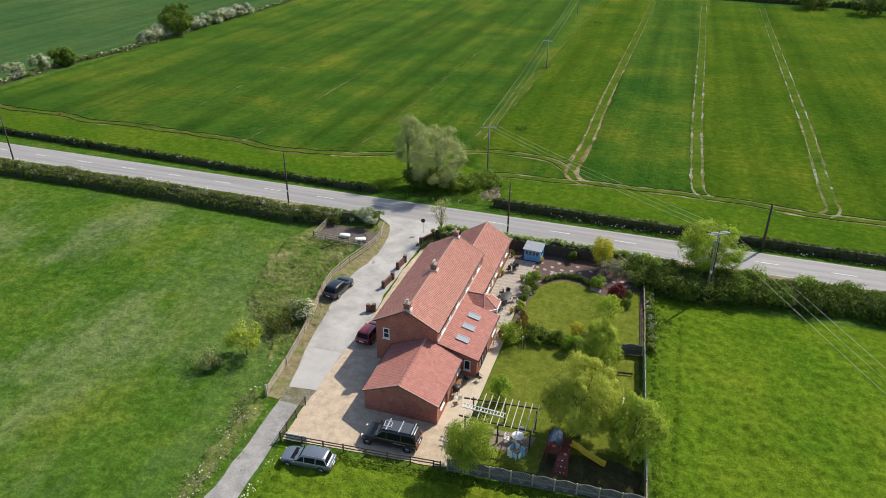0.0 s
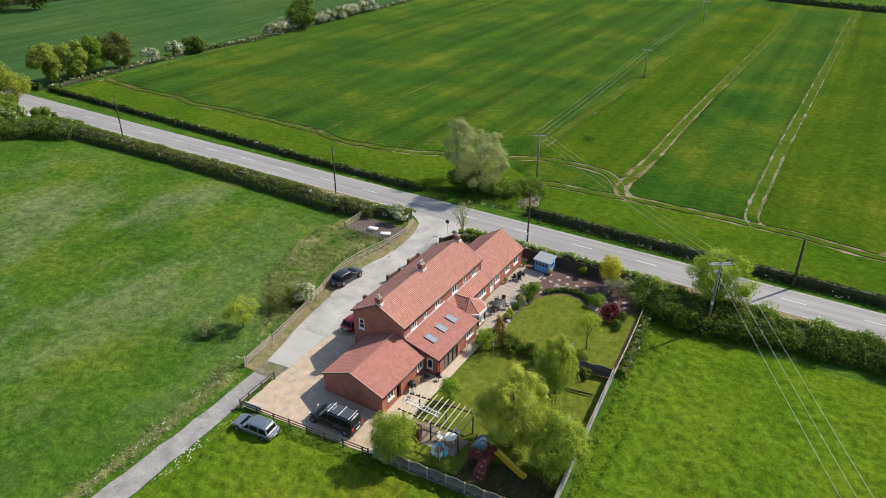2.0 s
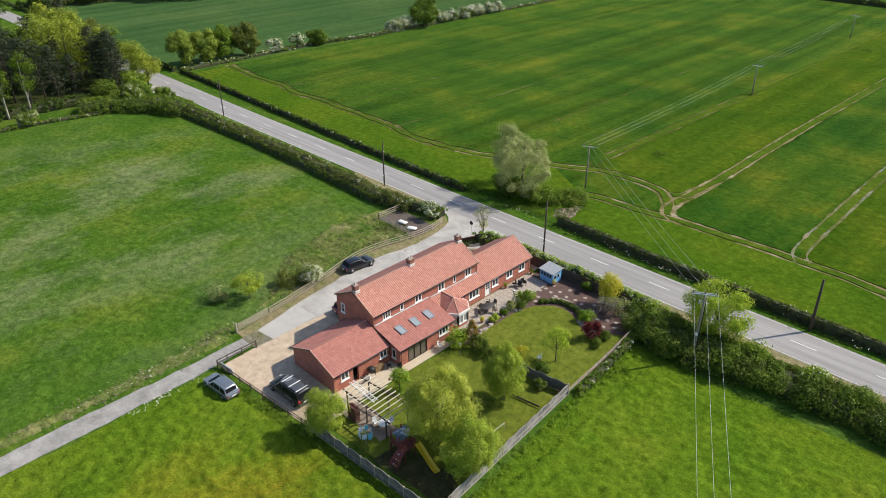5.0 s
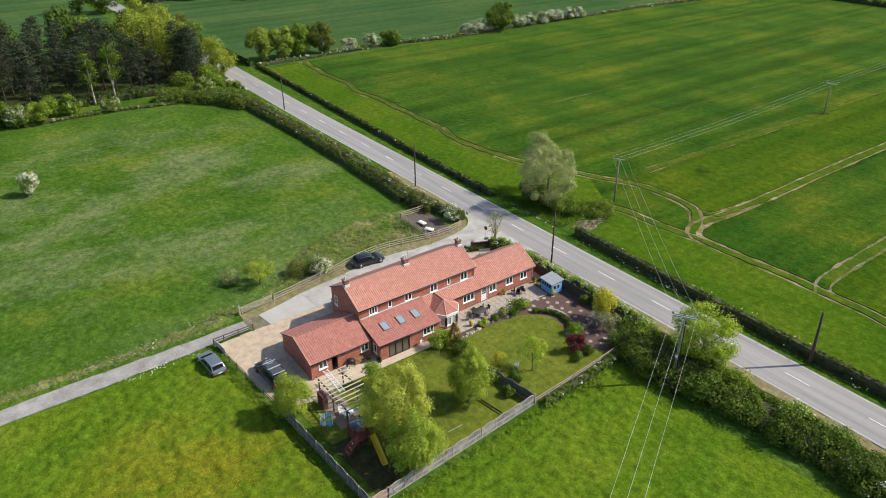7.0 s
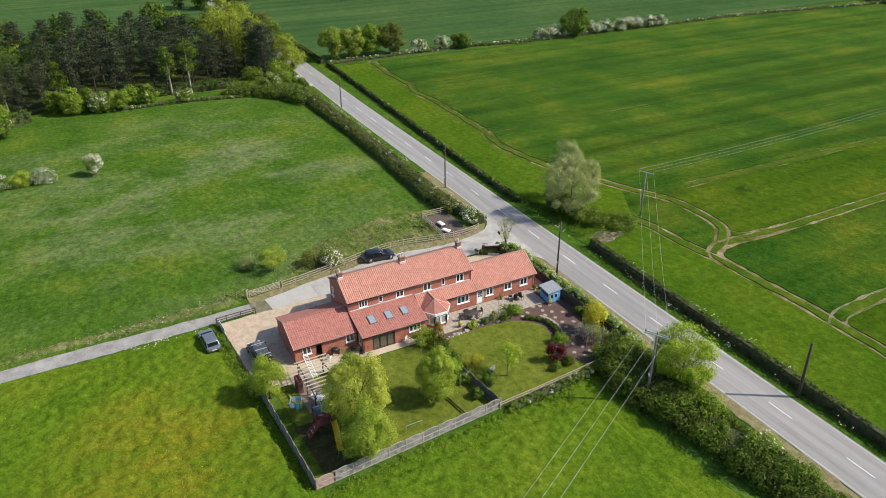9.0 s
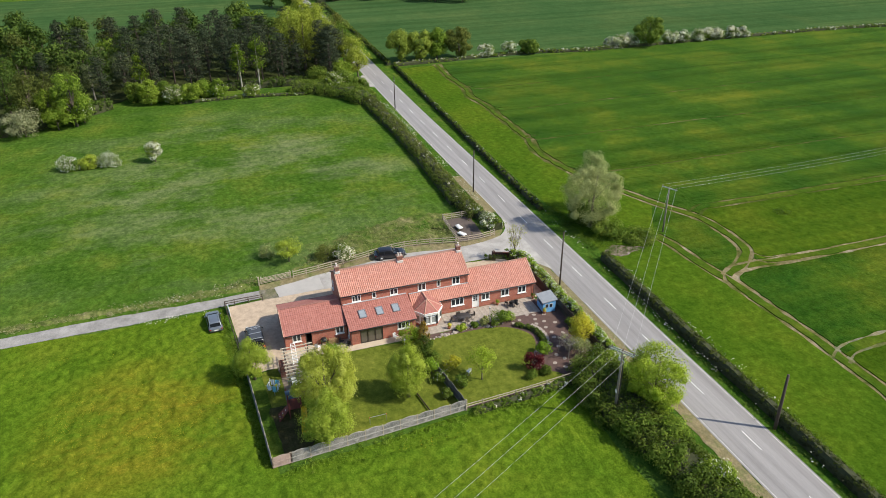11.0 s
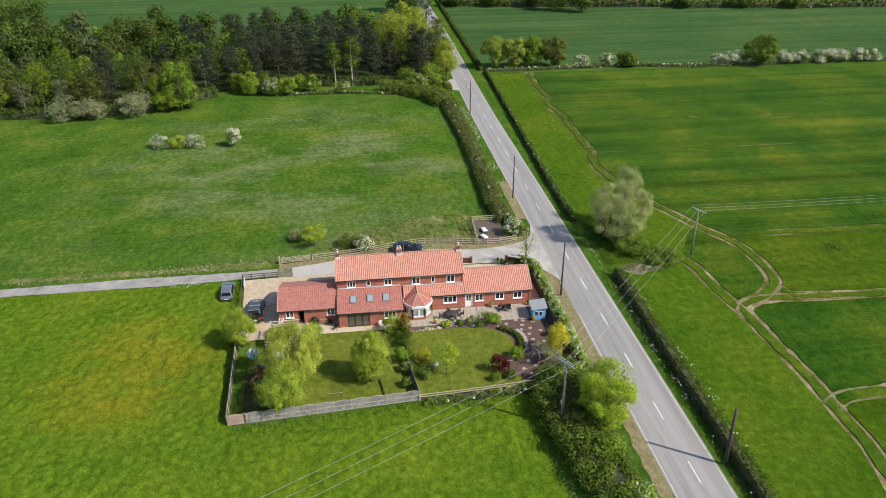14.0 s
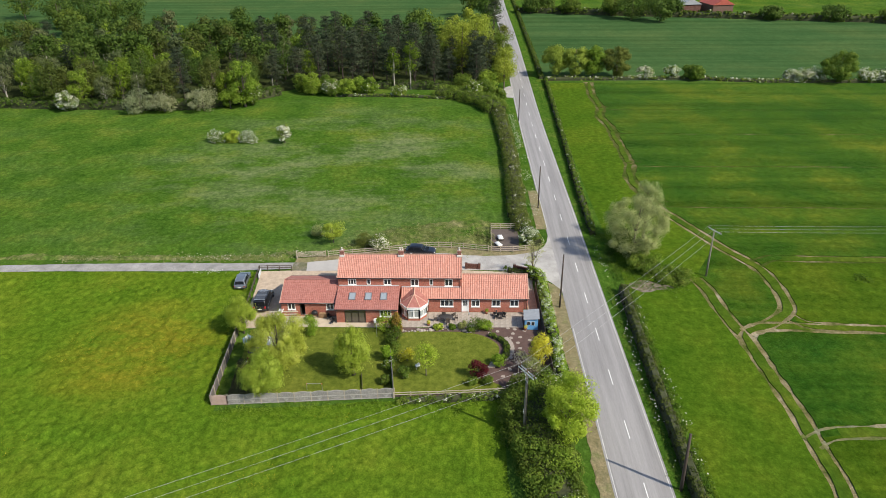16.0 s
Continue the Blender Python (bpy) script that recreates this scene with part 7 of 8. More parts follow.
A = power_pole(8.45, 78.0, 8.75, 0.55, "weathered power pole with twin steel crossarms in the hedge", arm=2.6, double=True, kit=True)
B = power_pole(-26.6, 108.3, 7.75, 0.45, "weathered power pole with a steel crossarm in the wheat", arm=2.5)
C = power_pole(-30.2, 182.0, 6.9, 0.05, "power pole with a steel crossarm in the wheat field", arm=2.4)
D = power_pole(-34.0, 262.0, 7.0, 0.05, "distant power pole in the wheat field", arm=2.4)
E_ = power_pole(44.0, 10.6, 8.8, 0.48, "power pole with a steel crossarm in the meadow", arm=2.4)
for s, e in ((A, B), (B, C), (C, D), (E_, A)):
    for p, q in zip(s, e):
        sag = 0.007 * (q - p).length
        pts = [p.lerp(q, k / 14) - Vector((0, 0, sag * 4 * (k / 14) * (1 - k / 14))) for k in range(15)]
        tagged(part("power_cable", Geo().tube(pts, 0.0095, 5), CABLE), "thin silvery overhead power cable", "cable", "power line")


def telegraph(x, y, h, label, lean=(0, 0), wood=POLE_WOOD, r=0.11, steps=True):
    p = thing("telegraph_pole", label, "telegraph pole", (x, y, 0), group="telegraph poles")
    part("pole", Geo().tube([(0, 0, 0), (lean[0] * 0.5, lean[1] * 0.5, h / 2), (lean[0], lean[1], h)], [r * 1.15, r, r * 0.8], 10), wood, p, smooth=True)
    if steps:
        part("sign_plate", Geo().box((-0.09, -r - 0.03, 1.9), (0.09, -r - 0.005, 2.25), 0.005), plain("white notice", (0.75, 0.74, 0.7), 0.5), p, "small white notice plate")
        part("step_bolt", Geo().tube([(-0.24, 0, h - 1.3), (0.24, 0, h - 1.3)], 0.015, 6).tube([(0, -0.24, h - 1.0), (0, 0.24, h - 1.0)], 0.015, 6), STEEL, p)


telegraph(-17.7, 85.2, 8.4, "dark wooden telegraph pole on the verge")
telegraph(-51.9, 85.6, 8.1, "dark wooden telegraph pole beside the road")
telegraph(-105.6, 86.1, 8.0, "dark wooden telegraph pole beside the road")
telegraph(15.75, 92.75, 7.1, "thick dark leaning pole behind the verge", (-0.1, -0.1), POLE_WOOD, 0.16, False)

# ---- vehicles ----
RUBBER = plain("tyre rubber", (0.02, 0.02, 0.02), 0.8)
ALLOY = plain("alloy wheel", (0.45, 0.46, 0.48), 0.3, 0.8, vary=0.1)
TRIM = plain("black trim", (0.02, 0.02, 0.022), 0.45)
CAR_GLASS = glassy("car glass", (0.012, 0.014, 0.016), 0.2)
CAR_GLASS.node_tree.nodes["Principled BSDF"].inputs["Specular IOR Level"].default_value = 0.1
LAMP = glassy("lamp glass", (0.75, 0.75, 0.72), 0.1)
RED_LAMP = glassy("red lamp glass", (0.45, 0.02, 0.02), 0.15)
PLATE = plain("plate", (0.7, 0.7, 0.66), 0.5)


def vehicle(name, label, at, rz, length, width, height, bonnet, belt, screen, rear, paint, roof_bars=0, rails=False, van=False, category="car"):
    """A road vehicle, nose towards +x: lofted body and cabin, glass, wheels, lamps.
    bonnet: bonnet length; belt: height of the window line; screen, rear: run of windscreen and rear window."""
    v = thing(name, label, category, at, rz)
    h = length / 2
    w = width / 2
    t = height
    x0, x1 = -h + 0.04, h - bonnet
    r0, r1 = x0 + rear, x1 - screen
    top = (0.84 if van else 0.76) * w
    # along the length: sill, belt and roof height, half width at belt and at roof
    sill = ([-h, -h + 0.12, 0, h - 0.4, h], [0.4, 0.27, 0.22, 0.25, 0.36])
    nose = (0.94, 0.84, 0.72, 0.6, 0.5) if van else (0.98, 0.92, 0.8, 0.66, 0.56)
    waist = ([-h, -h + 0.3, x1 - 0.2, x1 + 0.25, h - bonnet * 0.45, h - 0.22, h - 0.05, h], [belt * 0.96, belt, belt, *(belt * f for f in nose)])
    roof = ([-h, x0, r0, r0 + 0.35, (r0 + r1) / 2, r1 - 0.3, r1, x1, h], [0, 0, t - 0.06, t - 0.01, t, t - 0.03, t - 0.09, 0, 0])
    wide = ([-h, -h + 0.1, -h + 0.5, 0, x1, h - bonnet * 0.4, h - 0.2, h - 0.04, h], [0.84 * w, 0.92 * w, 0.98 * w, w, 0.99 * w, 0.95 * w, 0.86 * w, 0.72 * w, 0.6 * w])

    def station(x):
        zs, zb, wb = np.interp(x, *sill), np.interp(x, *waist), np.interp(x, *wide)
        zr = max(np.interp(x, *roof), zb + 0.035)
        up = min(1.0, (zr - zb) / (t - belt))
        we = wb * 0.9 + (top - wb * 0.9) * up
        return zs, zb, zr, wb, we
    xs = sorted({-h, -h + 0.03, -h + 0.1, x0 + rear * 0.3, x0 + rear * 0.65, r0, r0 + 0.18, r0 + 0.35, (r0 + r1) / 2, r1 - 0.3, r1 - 0.12, r1, r1 + screen * 0.33, r1 + screen * 0.66, x1, x1 + 0.12, h - bonnet * 0.6, h - bonnet * 0.3, h - 0.2, h - 0.1, h - 0.03, h})
    g = Geo()
    for x in xs:
        zs, zb, zr, wb, we = station(x)
        half = [(wb * 0.84, zs), (wb * 0.97, zs + 0.08), (wb, zs + (zb - zs) * 0.55), (wb * 0.985, zb - 0.03), (wb * 0.95, zb + 0.01), (we + (wb * 0.95 - we) * 0.12, zb + (zr - zb) * 0.86), (we * 0.94, zb + (zr - zb) * 0.97), (we * 0.6, zr + 0.012)]
        g.v += [(x, y, z) for y, z in half] + [(x, -y, z) for y, z in reversed(half)]
    k = 16
    for i in range(len(xs) - 1):
        for j in range(k):
            g.f.append((i * k + j, i * k + (j + 1) % k, (i + 1) * k + (j + 1) % k, (i + 1) * k + j))
    g.f.append(tuple(reversed(range(k))))
    g.f.append(tuple((len(xs) - 1) * k + j for j in range(k)))
    part("body", g, paint, v, smooth=True)

    def glass_patch(name, rows):
        """A thin curved pane from rows of points that lie on the shell, lifted clear of it."""
        n, m = len(rows), len(rows[0])
        p = Geo()
        for r in rows:
            p.v += [tuple(q) for q in r]
        for i in range(n - 1):
            for j in range(m - 1):
                p.f.append((i * m + j, (i + 1) * m + j, (i + 1) * m + j + 1, i * m + j + 1))
        part(name, p, CAR_GLASS, v, smooth=True)

    for sd in (-1, 1):
        ends = np.linspace(x0 + rear * 0.5, x1 - screen * 0.3, 4)
        for xa, xb in zip(ends, ends[1:]):
            rows = []
            for x in np.linspace(xa + 0.035, xb - 0.035, 5):
                zs, zb, zr, wb, we = station(x)
                rows.append([Vector((x, sd * (wb * 0.95 + (we - wb * 0.95) * f + 0.02), zb + 0.015 + (zr - zb) * 0.86 * f)) for f in (0.06, 0.5, 0.95)])
            glass_patch("side_window", rows)
    for name2, xa, xb in (("windscreen", r1 + screen * 0.06, x1 - screen * 0.06), ("rear_window", x0 + rear * 0.4, r0 - rear * 0.06)):
        rows = []
        for x in np.linspace(xa, xb, 4):
            zs, zb, zr, wb, we = station(x)
            rows.append([Vector((x + (0.012 if name2 == "windscreen" else -0.012), we * 0.86 * f, zr + 0.022 - 0.012 * abs(f))) for f in (-1, -0.6, 0, 0.6, 1)])
        glass_patch(name2, rows)
    rad = 0.33 if not van else 0.35
    for wx in (h - bonnet * 0.5 - 0.32, -h + 0.85):
        for s in (-1, 1):
            m = Matrix.Translation((wx, s * (w - 0.12), rad)) @ Matrix.Rotation(radians(90), 4, "X")
            part("wheel_arch", Geo().spin([(rad * 1.16, -0.135), (rad * 1.16, 0.135)], sides=20, m=m), TRIM, v, "", True)
            wh = part("wheel", Geo().spin([(rad * 0.62, -0.1), (rad * 0.95, -0.11), (rad, -0.07), (rad, 0.07), (rad * 0.95, 0.11), (rad * 0.62, 0.1)], sides=18, m=m @ Matrix.Translation((0, 0, -s * 0.04))), RUBBER, v, "", True)
            part("rim", Geo().spin([(rad * 0.6, -0.105), (rad * 0.25, -0.09), (rad * 0.2, 0.09), (rad * 0.6, 0.105)], sides=14, m=m @ Matrix.Translation((0, 0, -s * 0.045))), ALLOY, wh, "", True)
    for s in (-1, 1):
        part("headlight", Geo().box((h - 0.32, s * w * 0.5, belt * 0.62), (h - 0.06, s * w * 0.82, belt * 0.76), 0.04), LAMP, v)
        part("tail_light", Geo().box((-h - 0.01, s * w * 0.66, belt * 0.78), (-h + 0.1, s * w * 0.9, belt * (1.05 if van else 0.95)), 0.02), RED_LAMP, v)
        part("door_mirror", Geo().box((x1 - screen * 0.5, s * (w + 0.02), belt * 0.98), (x1 - screen * 0.5 + 0.12, s * (w + 0.18), belt * 1.12), 0.03), paint, v)
        for f in (0.36, 0.65):
            xx = x0 + (x1 - x0) * f
            part("door_handle", Geo().box((xx, s * w * 0.985, belt * 0.84), (xx + 0.18, s * w * 1.015, belt * 0.88), 0.008), TRIM, v)
        if rails:
            part("roof_rail", Geo().tube([(r0 + 0.1, s * top * 0.9, t - 0.02), (r0 + 0.2, s * top * 0.9, t + 0.06), (r1 - 0.3, s * top * 0.9, t + 0.06), (r1 - 0.15, s * top * 0.9, t - 0.02)], 0.02, 6), STEEL, v, "silver roof rail")
    part("front_bumper", Geo().box((h - 0.16, -w * 0.74, 0.3), (h + 0.015, w * 0.74, 0.46), 0.05), TRIM, v)
    part("rear_bumper", Geo().box((-h - 0.03, -w * 0.86, 0.34), (-h + 0.1, w * 0.86, 0.52), 0.04), TRIM, v)
    part("plate", Geo().box((-h - 0.035, -0.26, belt * 0.6), (-h + 0.03, 0.26, belt * 0.6 + 0.11), 0.004), PLATE, v, "plain pale plate")
    for i in range(roof_bars):
        xx = r0 + 0.3 + i * (r1 - r0 - 0.7) / max(1, roof_bars - 1)
        part("roof_bar", Geo().box((xx - 0.05, -top * 0.92, t + 0.03), (xx + 0.05, top * 0.92, t + 0.09), 0.015), STEEL, v, "silver roof bar")
    return v


def car_paint(name, c, metal=0.3):
    return plain(name, c, 0.3, metal, vary=0.06, scale=2, grain=60, relief=0.0, coat=0.8)


van = vehicle("van", "black panel van with silver roof bars on the gravel", (-18.4, 43.4, 0.05), 182, 5.3, 1.95, 1.92, 0.85, 1.02, 1.2, 0.16, car_paint("black paint", (0.012, 0.012, 0.014)), roof_bars=3, van=True, category="van")
part("roof_panel", Geo().box((-1.95, -0.66, 1.915), (0.6, 0.66, 1.95), 0.015), plain("silver grey roof", (0.085, 0.09, 0.1), 0.35, 0.3, vary=0.1), van, "dark grey raised roof panel")
for a, b in (((-0.1, -0.3), (0.55, -0.3)), ((-0.1, 0.3), (0.55, 0.3)), ((-0.1, -0.33), (-0.1, 0.33)), ((0.55, -0.33), (0.55, 0.33))):
    part("roof_frame", Geo().beam((*a, 1.98), (*b, 1.98), 0.06, 0.04), STEEL, van, "silver roof hatch frame")
for sd in (-1, 1):
    part("side_stripe", Geo().box((-1.6, sd * 0.975, 0.78), (-0.5, sd * 0.992, 0.83), 0.004), STEEL, van, "silver side moulding")
vehicle("estate_car", "dark grey-blue estate car with roof rails on the grass", (-24.2, 38.75, 0.02), 184, 4.7, 1.76, 1.46, 1.0, 0.84, 1.05, 0.5, car_paint("grey-blue paint", (0.2, 0.225, 0.255), 0.5), rails=True)
vehicle("hatchback_car", "glossy black car parked beside the drive fence", (-33.75, 65.0, 0.06), 84, 4.75, 1.86, 1.5, 1.05, 0.9, 1.15, 0.6, car_paint("glossy black paint", (0.01, 0.011, 0.016)))
vehicle("hatchback_car", "dark red hatchback parked behind the house", (-26.4, 57.6, 0.06), 84, 4.1, 1.75, 1.5, 1.05, 0.92, 0.8, 0.4, car_paint("dark red paint", (0.2, 0.012, 0.02)))

# ---- garden things ----
slab_floor("patio", "grey stone patio in front of the house", -16.3, -12.55, 63.2, 80.4, lambda x, y: not (x < -13.9 and y < 66.9), SLABS)

shed = thing("garden_shed", "bright blue wooden summer shed with a grey felt roof", "shed", (-13.1, 80.75, 0.05), -4)
BLUE = plain("blue painted wood", (0.15, 0.40, 0.70), 0.6, vary=0.12, scale=2, grain=14)
part("wall", Geo().box((-1.05, -0.85, 0), (1.05, 0.85, 1.55), 0.01), BLUE, shed)
for i in range(12):
    part("board", Geo().box((-1.07, -0.865, 0.02 + i * 0.125), (1.07, -0.85, 0.12 + i * 0.125), 0.005).box((1.05, -0.86, 0.02 + i * 0.125), (1.068, 0.86, 0.12 + i * 0.125), 0.005), BLUE, shed)
for k in range(4):
    w = part("window", Geo().box((-0.9 + k * 0.46, -0.89, 0.82), (-0.5 + k * 0.46, -0.86, 1.38), 0.01), BLUE, shed, "small shed window")
    part("pane", Geo().box((-0.87 + k * 0.46, -0.9, 0.86), (-0.53 + k * 0.46, -0.885, 1.34)), PANE, w)
for k in range(2):
    w = part("window", Geo().box((1.06, -0.6 + k * 0.6, 0.7), (1.09, -0.15 + k * 0.6, 1.3), 0.01), UPVC, shed, "small white shed window")
    part("pane", Geo().box((1.085, -0.56 + k * 0.6, 0.74), (1.1, -0.19 + k * 0.6, 1.26)), PANE, w)
g = Geo()
g.add([(-1.25, -1.05, 1.62), (1.25, -1.05, 1.62), (1.25, 1.05, 1.9), (-1.25, 1.05, 1.9), (-1.25, -1.05, 1.54), (1.25, -1.05, 1.54), (1.25, 1.05, 1.82), (-1.25, 1.05, 1.82)], [(0, 1, 2, 3), (7, 6, 5, 4), (0, 4, 5, 1), (1, 5, 6, 2), (2, 6, 7, 3), (3, 7, 4, 0)])
part("roof", g, plain("grey roofing felt", (0.28, 0.3, 0.32), 0.85, vary=0.2, scale=2), shed, "grey felt roof")

# pergola
perg = thing("pergola", "weathered timber pergola with pale rafters over a seat", "pergola")
PALE = plain("bleached rafter wood", (0.55, 0.5, 0.40), 0.85, vary=0.2, scale=2, grain=14)
for x in (-12.4, -9.4, -6.5):
    part("post", Geo().box((x - 0.06, 46.14, 0.05), (x + 0.06, 46.26, 2.2), 0.012), BROWN_WOOD, perg)
    part("post", Geo().box((x - 0.06, 48.94, 0.05), (x + 0.06, 49.06, 2.2), 0.012), BROWN_WOOD, perg)
part("beam", Geo().beam((-13.0, 46.2, 2.25), (-5.9, 46.2, 2.25), 0.09, 0.16, 0.01), BROWN_WOOD, perg)
part("beam", Geo().beam((-13.2, 48.6, 2.25), (-6.2, 49.3, 2.25), 0.09, 0.16, 0.01), BROWN_WOOD, perg)
for k in range(11):
    x = -12.6 + k * 0.62
    part("rafter", Geo().beam((x + 0.08, 45.8, 2.38), (x, 49.6, 2.4), 0.06, 0.13, 0.01), PALE, perg)
part("brick_pier", Geo().box((-11.4, 45.4, 0.05), (-10.2, 46.0, 1.7), 0.02), DARK_BRICK, perg, "low brick end wall")
lad = thing("ladder", "pale aluminium ladder lying across the pergola", "ladder")
for dy in (0.0, 0.5):
    part("stile", Geo().beam((-13.1, 47.1 + dy, 2.5), (-9.0, 46.9 + dy, 2.52), 0.06, 0.1, 0.008), UPVC, lad)
for k in range(14):
    x = -12.95 + k * 0.29
    part("rung", Geo().tube([(x, 47.1 - (k * 0.0143), 2.5), (x, 47.6 - (k * 0.0143), 2.5)], 0.024, 6), UPVC, lad)
seat = thing("garden_table", "round white garden table under the pergola", "table", (-7.7, 46.9, 0.06))
part("tabletop", Geo().spin([(0.0, 0.0), (0.55, 0.0), (0.57, 0.02), (0.55, 0.04), (0, 0.045)], (0, 0, 0.7), 20), UPVC, seat, "", True)
for a in range(3):
    part("leg", Geo().tube([(0.1 * math.cos(a * 2.09), 0.1 * math.sin(a * 2.09), 0.7), (0.4 * math.cos(a * 2.09), 0.4 * math.sin(a * 2.09), 0.0)], 0.025, 6), UPVC, seat)


def chair(at, rz, mat, label):
    c = thing("garden_chair", label, "chair", at, rz, "garden chairs")
    part("seat", Geo().box((-0.24, -0.24, 0.42), (0.24, 0.24, 0.46), 0.015), mat, c)
    part("backrest", Geo().box((-0.24, 0.2, 0.46), (0.24, 0.25, 0.92), 0.02), mat, c)
    for x in (-0.2, 0.2):
        for y in (-0.2, 0.2):
            part("leg", Geo().tube([(x, y, 0.42), (x * 1.15, y * 1.15, 0.0)], 0.018, 6), mat, c)
        part("armrest", Geo().beam((x * 1.2, -0.22, 0.64), (x * 1.2, 0.22, 0.66), 0.05, 0.03, 0.008), mat, c)
    return c


chair((-8.6, 46.6, 0.07), 80, UPVC, "white plastic garden chair under the pergola")
chair((-7.6, 47.7, 0.07), 10, UPVC, "white plastic garden chair under the pergola")
chair((-3.5, 66.0, 0.05), -60, UPVC, "white garden seat on the north lawn")
BLACK_IRON = plain("black iron", (0.03, 0.03, 0.032), 0.5, 0.4)
tb = thing("patio_table", "dark oval garden table on the patio", "table", (-14.1, 69.3, 0.07), 80)
part("tabletop", Geo().spin([(0, 0), (0.8, 0), (0.83, 0.02), (0.8, 0.05), (0, 0.055)], (0, 0, 0.69), 24, Matrix.Diagonal((1.25, 0.8, 1, 1))), plain("dark hardwood", (0.045, 0.04, 0.038), 0.6), tb, "", True)
for x in (-0.6, 0.6):
    for y in (-0.35, 0.35):
        part("leg", Geo().beam((x, y, 0), (x, y, 0.7), 0.07, 0.07, 0.01), BROWN_WOOD, tb)
for (x, y, r) in ((-13.1, 69.6, 100), (-15.1, 69.0, 260), (-14.2, 70.7, 0), (-14.0, 67.9, 180), (-14.9, 70.3, 300)):
    chair((x, y, 0.07), r, BROWN_WOOD, "dark wooden garden chair round the patio table")
for (x, y, r) in ((-14.6, 76.2, 40), (-14.6, 77.2, 200), (-15.4, 76.0, 330), (-15.2, 77.3, 250)):
    chair((x, y, 0.07), r, BLACK_IRON, "black metal bistro chair on the patio")
bt = thing("bistro_table", "small round black metal table on the patio", "table", (-14.9, 76.7, 0.07))
part("tabletop", Geo().spin([(0, 0), (0.35, 0), (0.36, 0.02), (0, 0.025)], (0, 0, 0.7), 16), BLACK_IRON, bt)
part("stand", Geo().tube([(0, 0, 0), (0, 0, 0.7)], 0.03, 8), BLACK_IRON, bt)
chair((-13.0, 59.9, 0.06), 120, UPVC, "pale folding chair against the house")
chair((-13.2, 54.0, 0.06), 60, BLACK_IRON, "black metal chair near the glazed doors")
chair((-14.3, 53.4, 0.06), 150, BLACK_IRON, "black metal chair near the lean-to")
chair((-14.2, 50.4, 0.06), 220, UPVC, "white plastic chair by the garage door")

# barbecue, logs, pots
bq = thing("barbecue", "black barbecue against the garage wall", "barbecue", (-14.75, 51.3, 0.06), 90)
part("grill", Geo().box((-0.4, -0.25, 0.6), (0.4, 0.25, 0.85), 0.04), BLACK_IRON, bq)
part("lid", Geo().spin([(0.42, 0), (0.4, 0.12), (0.28, 0.22), (0.05, 0.26)], (0, 0, 0.85), 14), BLACK_IRON, bq, "", True)
for x in (-0.35, 0.35):
    for y in (-0.2, 0.2):
        part("leg", Geo().beam((x, y, 0), (x, y, 0.6), 0.04, 0.04), BLACK_IRON, bq)
logs = thing("log_pile", "stacked firewood logs against the garage wall", "logs", (-14.85, 52.5, 0.06), 0)
rl = random.Random(5)
for j in range(4):
    for i in range(6):
        y = -0.6 + i * 0.2 + (j % 2) * 0.1
        part("log", Geo().tube([(-0.2, y, 0.1 + j * 0.17), (0.2 + rl.uniform(-0.04, 0.05), y, 0.1 + j * 0.17)], 0.095, 8), plain("cut log", (0.3, 0.19, 0.10), 0.9) if (i, j) == (0, 0) else bpy.data.materials["cut log"], logs)
CLAY = plain("terracotta", (0.42, 0.17, 0.09), 0.8)
for k, (x, y, m) in enumerate([(-13.3, 74.6, FRESH), (-13.0, 63.0, MIDGREEN), (-12.9, 67.0, GOLD), (-15.9, 74.9, FRESH), (-11.9, 79.9, GOLD), (-15.8, 80.1, MIDGREEN), (-13.0, 62.0, PURPLE)]):
    pt = thing("flower_pot", "terracotta pot with a small plant", "plant pot", (x, y, 0.06), 0, "patio pots")
    part("pot", Geo().spin([(0.14, 0), (0.2, 0.28), (0.23, 0.29), (0.23, 0.34), (0.19, 0.34), (0.17, 0.28)], (0, 0, 0), 12), CLAY, pt, "", True)
    rr = R(200 + k)
    part("plant", flat_mesh("plant", clumps([(0, 0, 0.52), (0.03, 0.03, 0.6), (-0.04, 0.02, 0.58)], [np.array([0.28, 0.28, 0.28])] * 3, 50, 0.13, rr), m), None, pt)

# play frame with slide
play = thing("play_frame", "wooden play tower with blue canvas roof and climbing wall", "play frame")
RED_WOOD = plain("dark red stained wood", (0.15, 0.035, 0.025), 0.7, vary=0.25, scale=2, grain=14)
for x in (-4.9, -3.7):
    for y in (45.4, 46.7):
        part("post", Geo().box((x - 0.06, y - 0.06, 0.05), (x + 0.06, y + 0.06, 2.6), 0.012), RED_WOOD, play)
part("platform", Geo().box((-4.95, 45.35, 1.15), (-3.0, 46.75, 1.25), 0.01), RED_WOOD, play)
for x in (-3.0,):
    for y in (45.4, 46.7):
        part("post", Geo().box((x - 0.06, y - 0.06, 0.05), (x + 0.06, y + 0.06, 2.0), 0.012), RED_WOOD, play)
for k in range(5):
    part("board", Geo().box((-4.9, 45.34, 1.32 + k * 0.13), (-3.7, 45.37, 1.43 + k * 0.13), 0.006), RED_WOOD, play)
    part("board", Geo().box((-3.66, 46.72, 1.32 + k * 0.13), (-3.0, 46.75, 1.43 + k * 0.13), 0.006), RED_WOOD, play)
g = Geo()
cp = [(-5.05, 1.0), (-4.9, 2.05), (-4.6, 2.55), (-4.3, 2.7), (-4.0, 2.55), (-3.7, 2.05)]
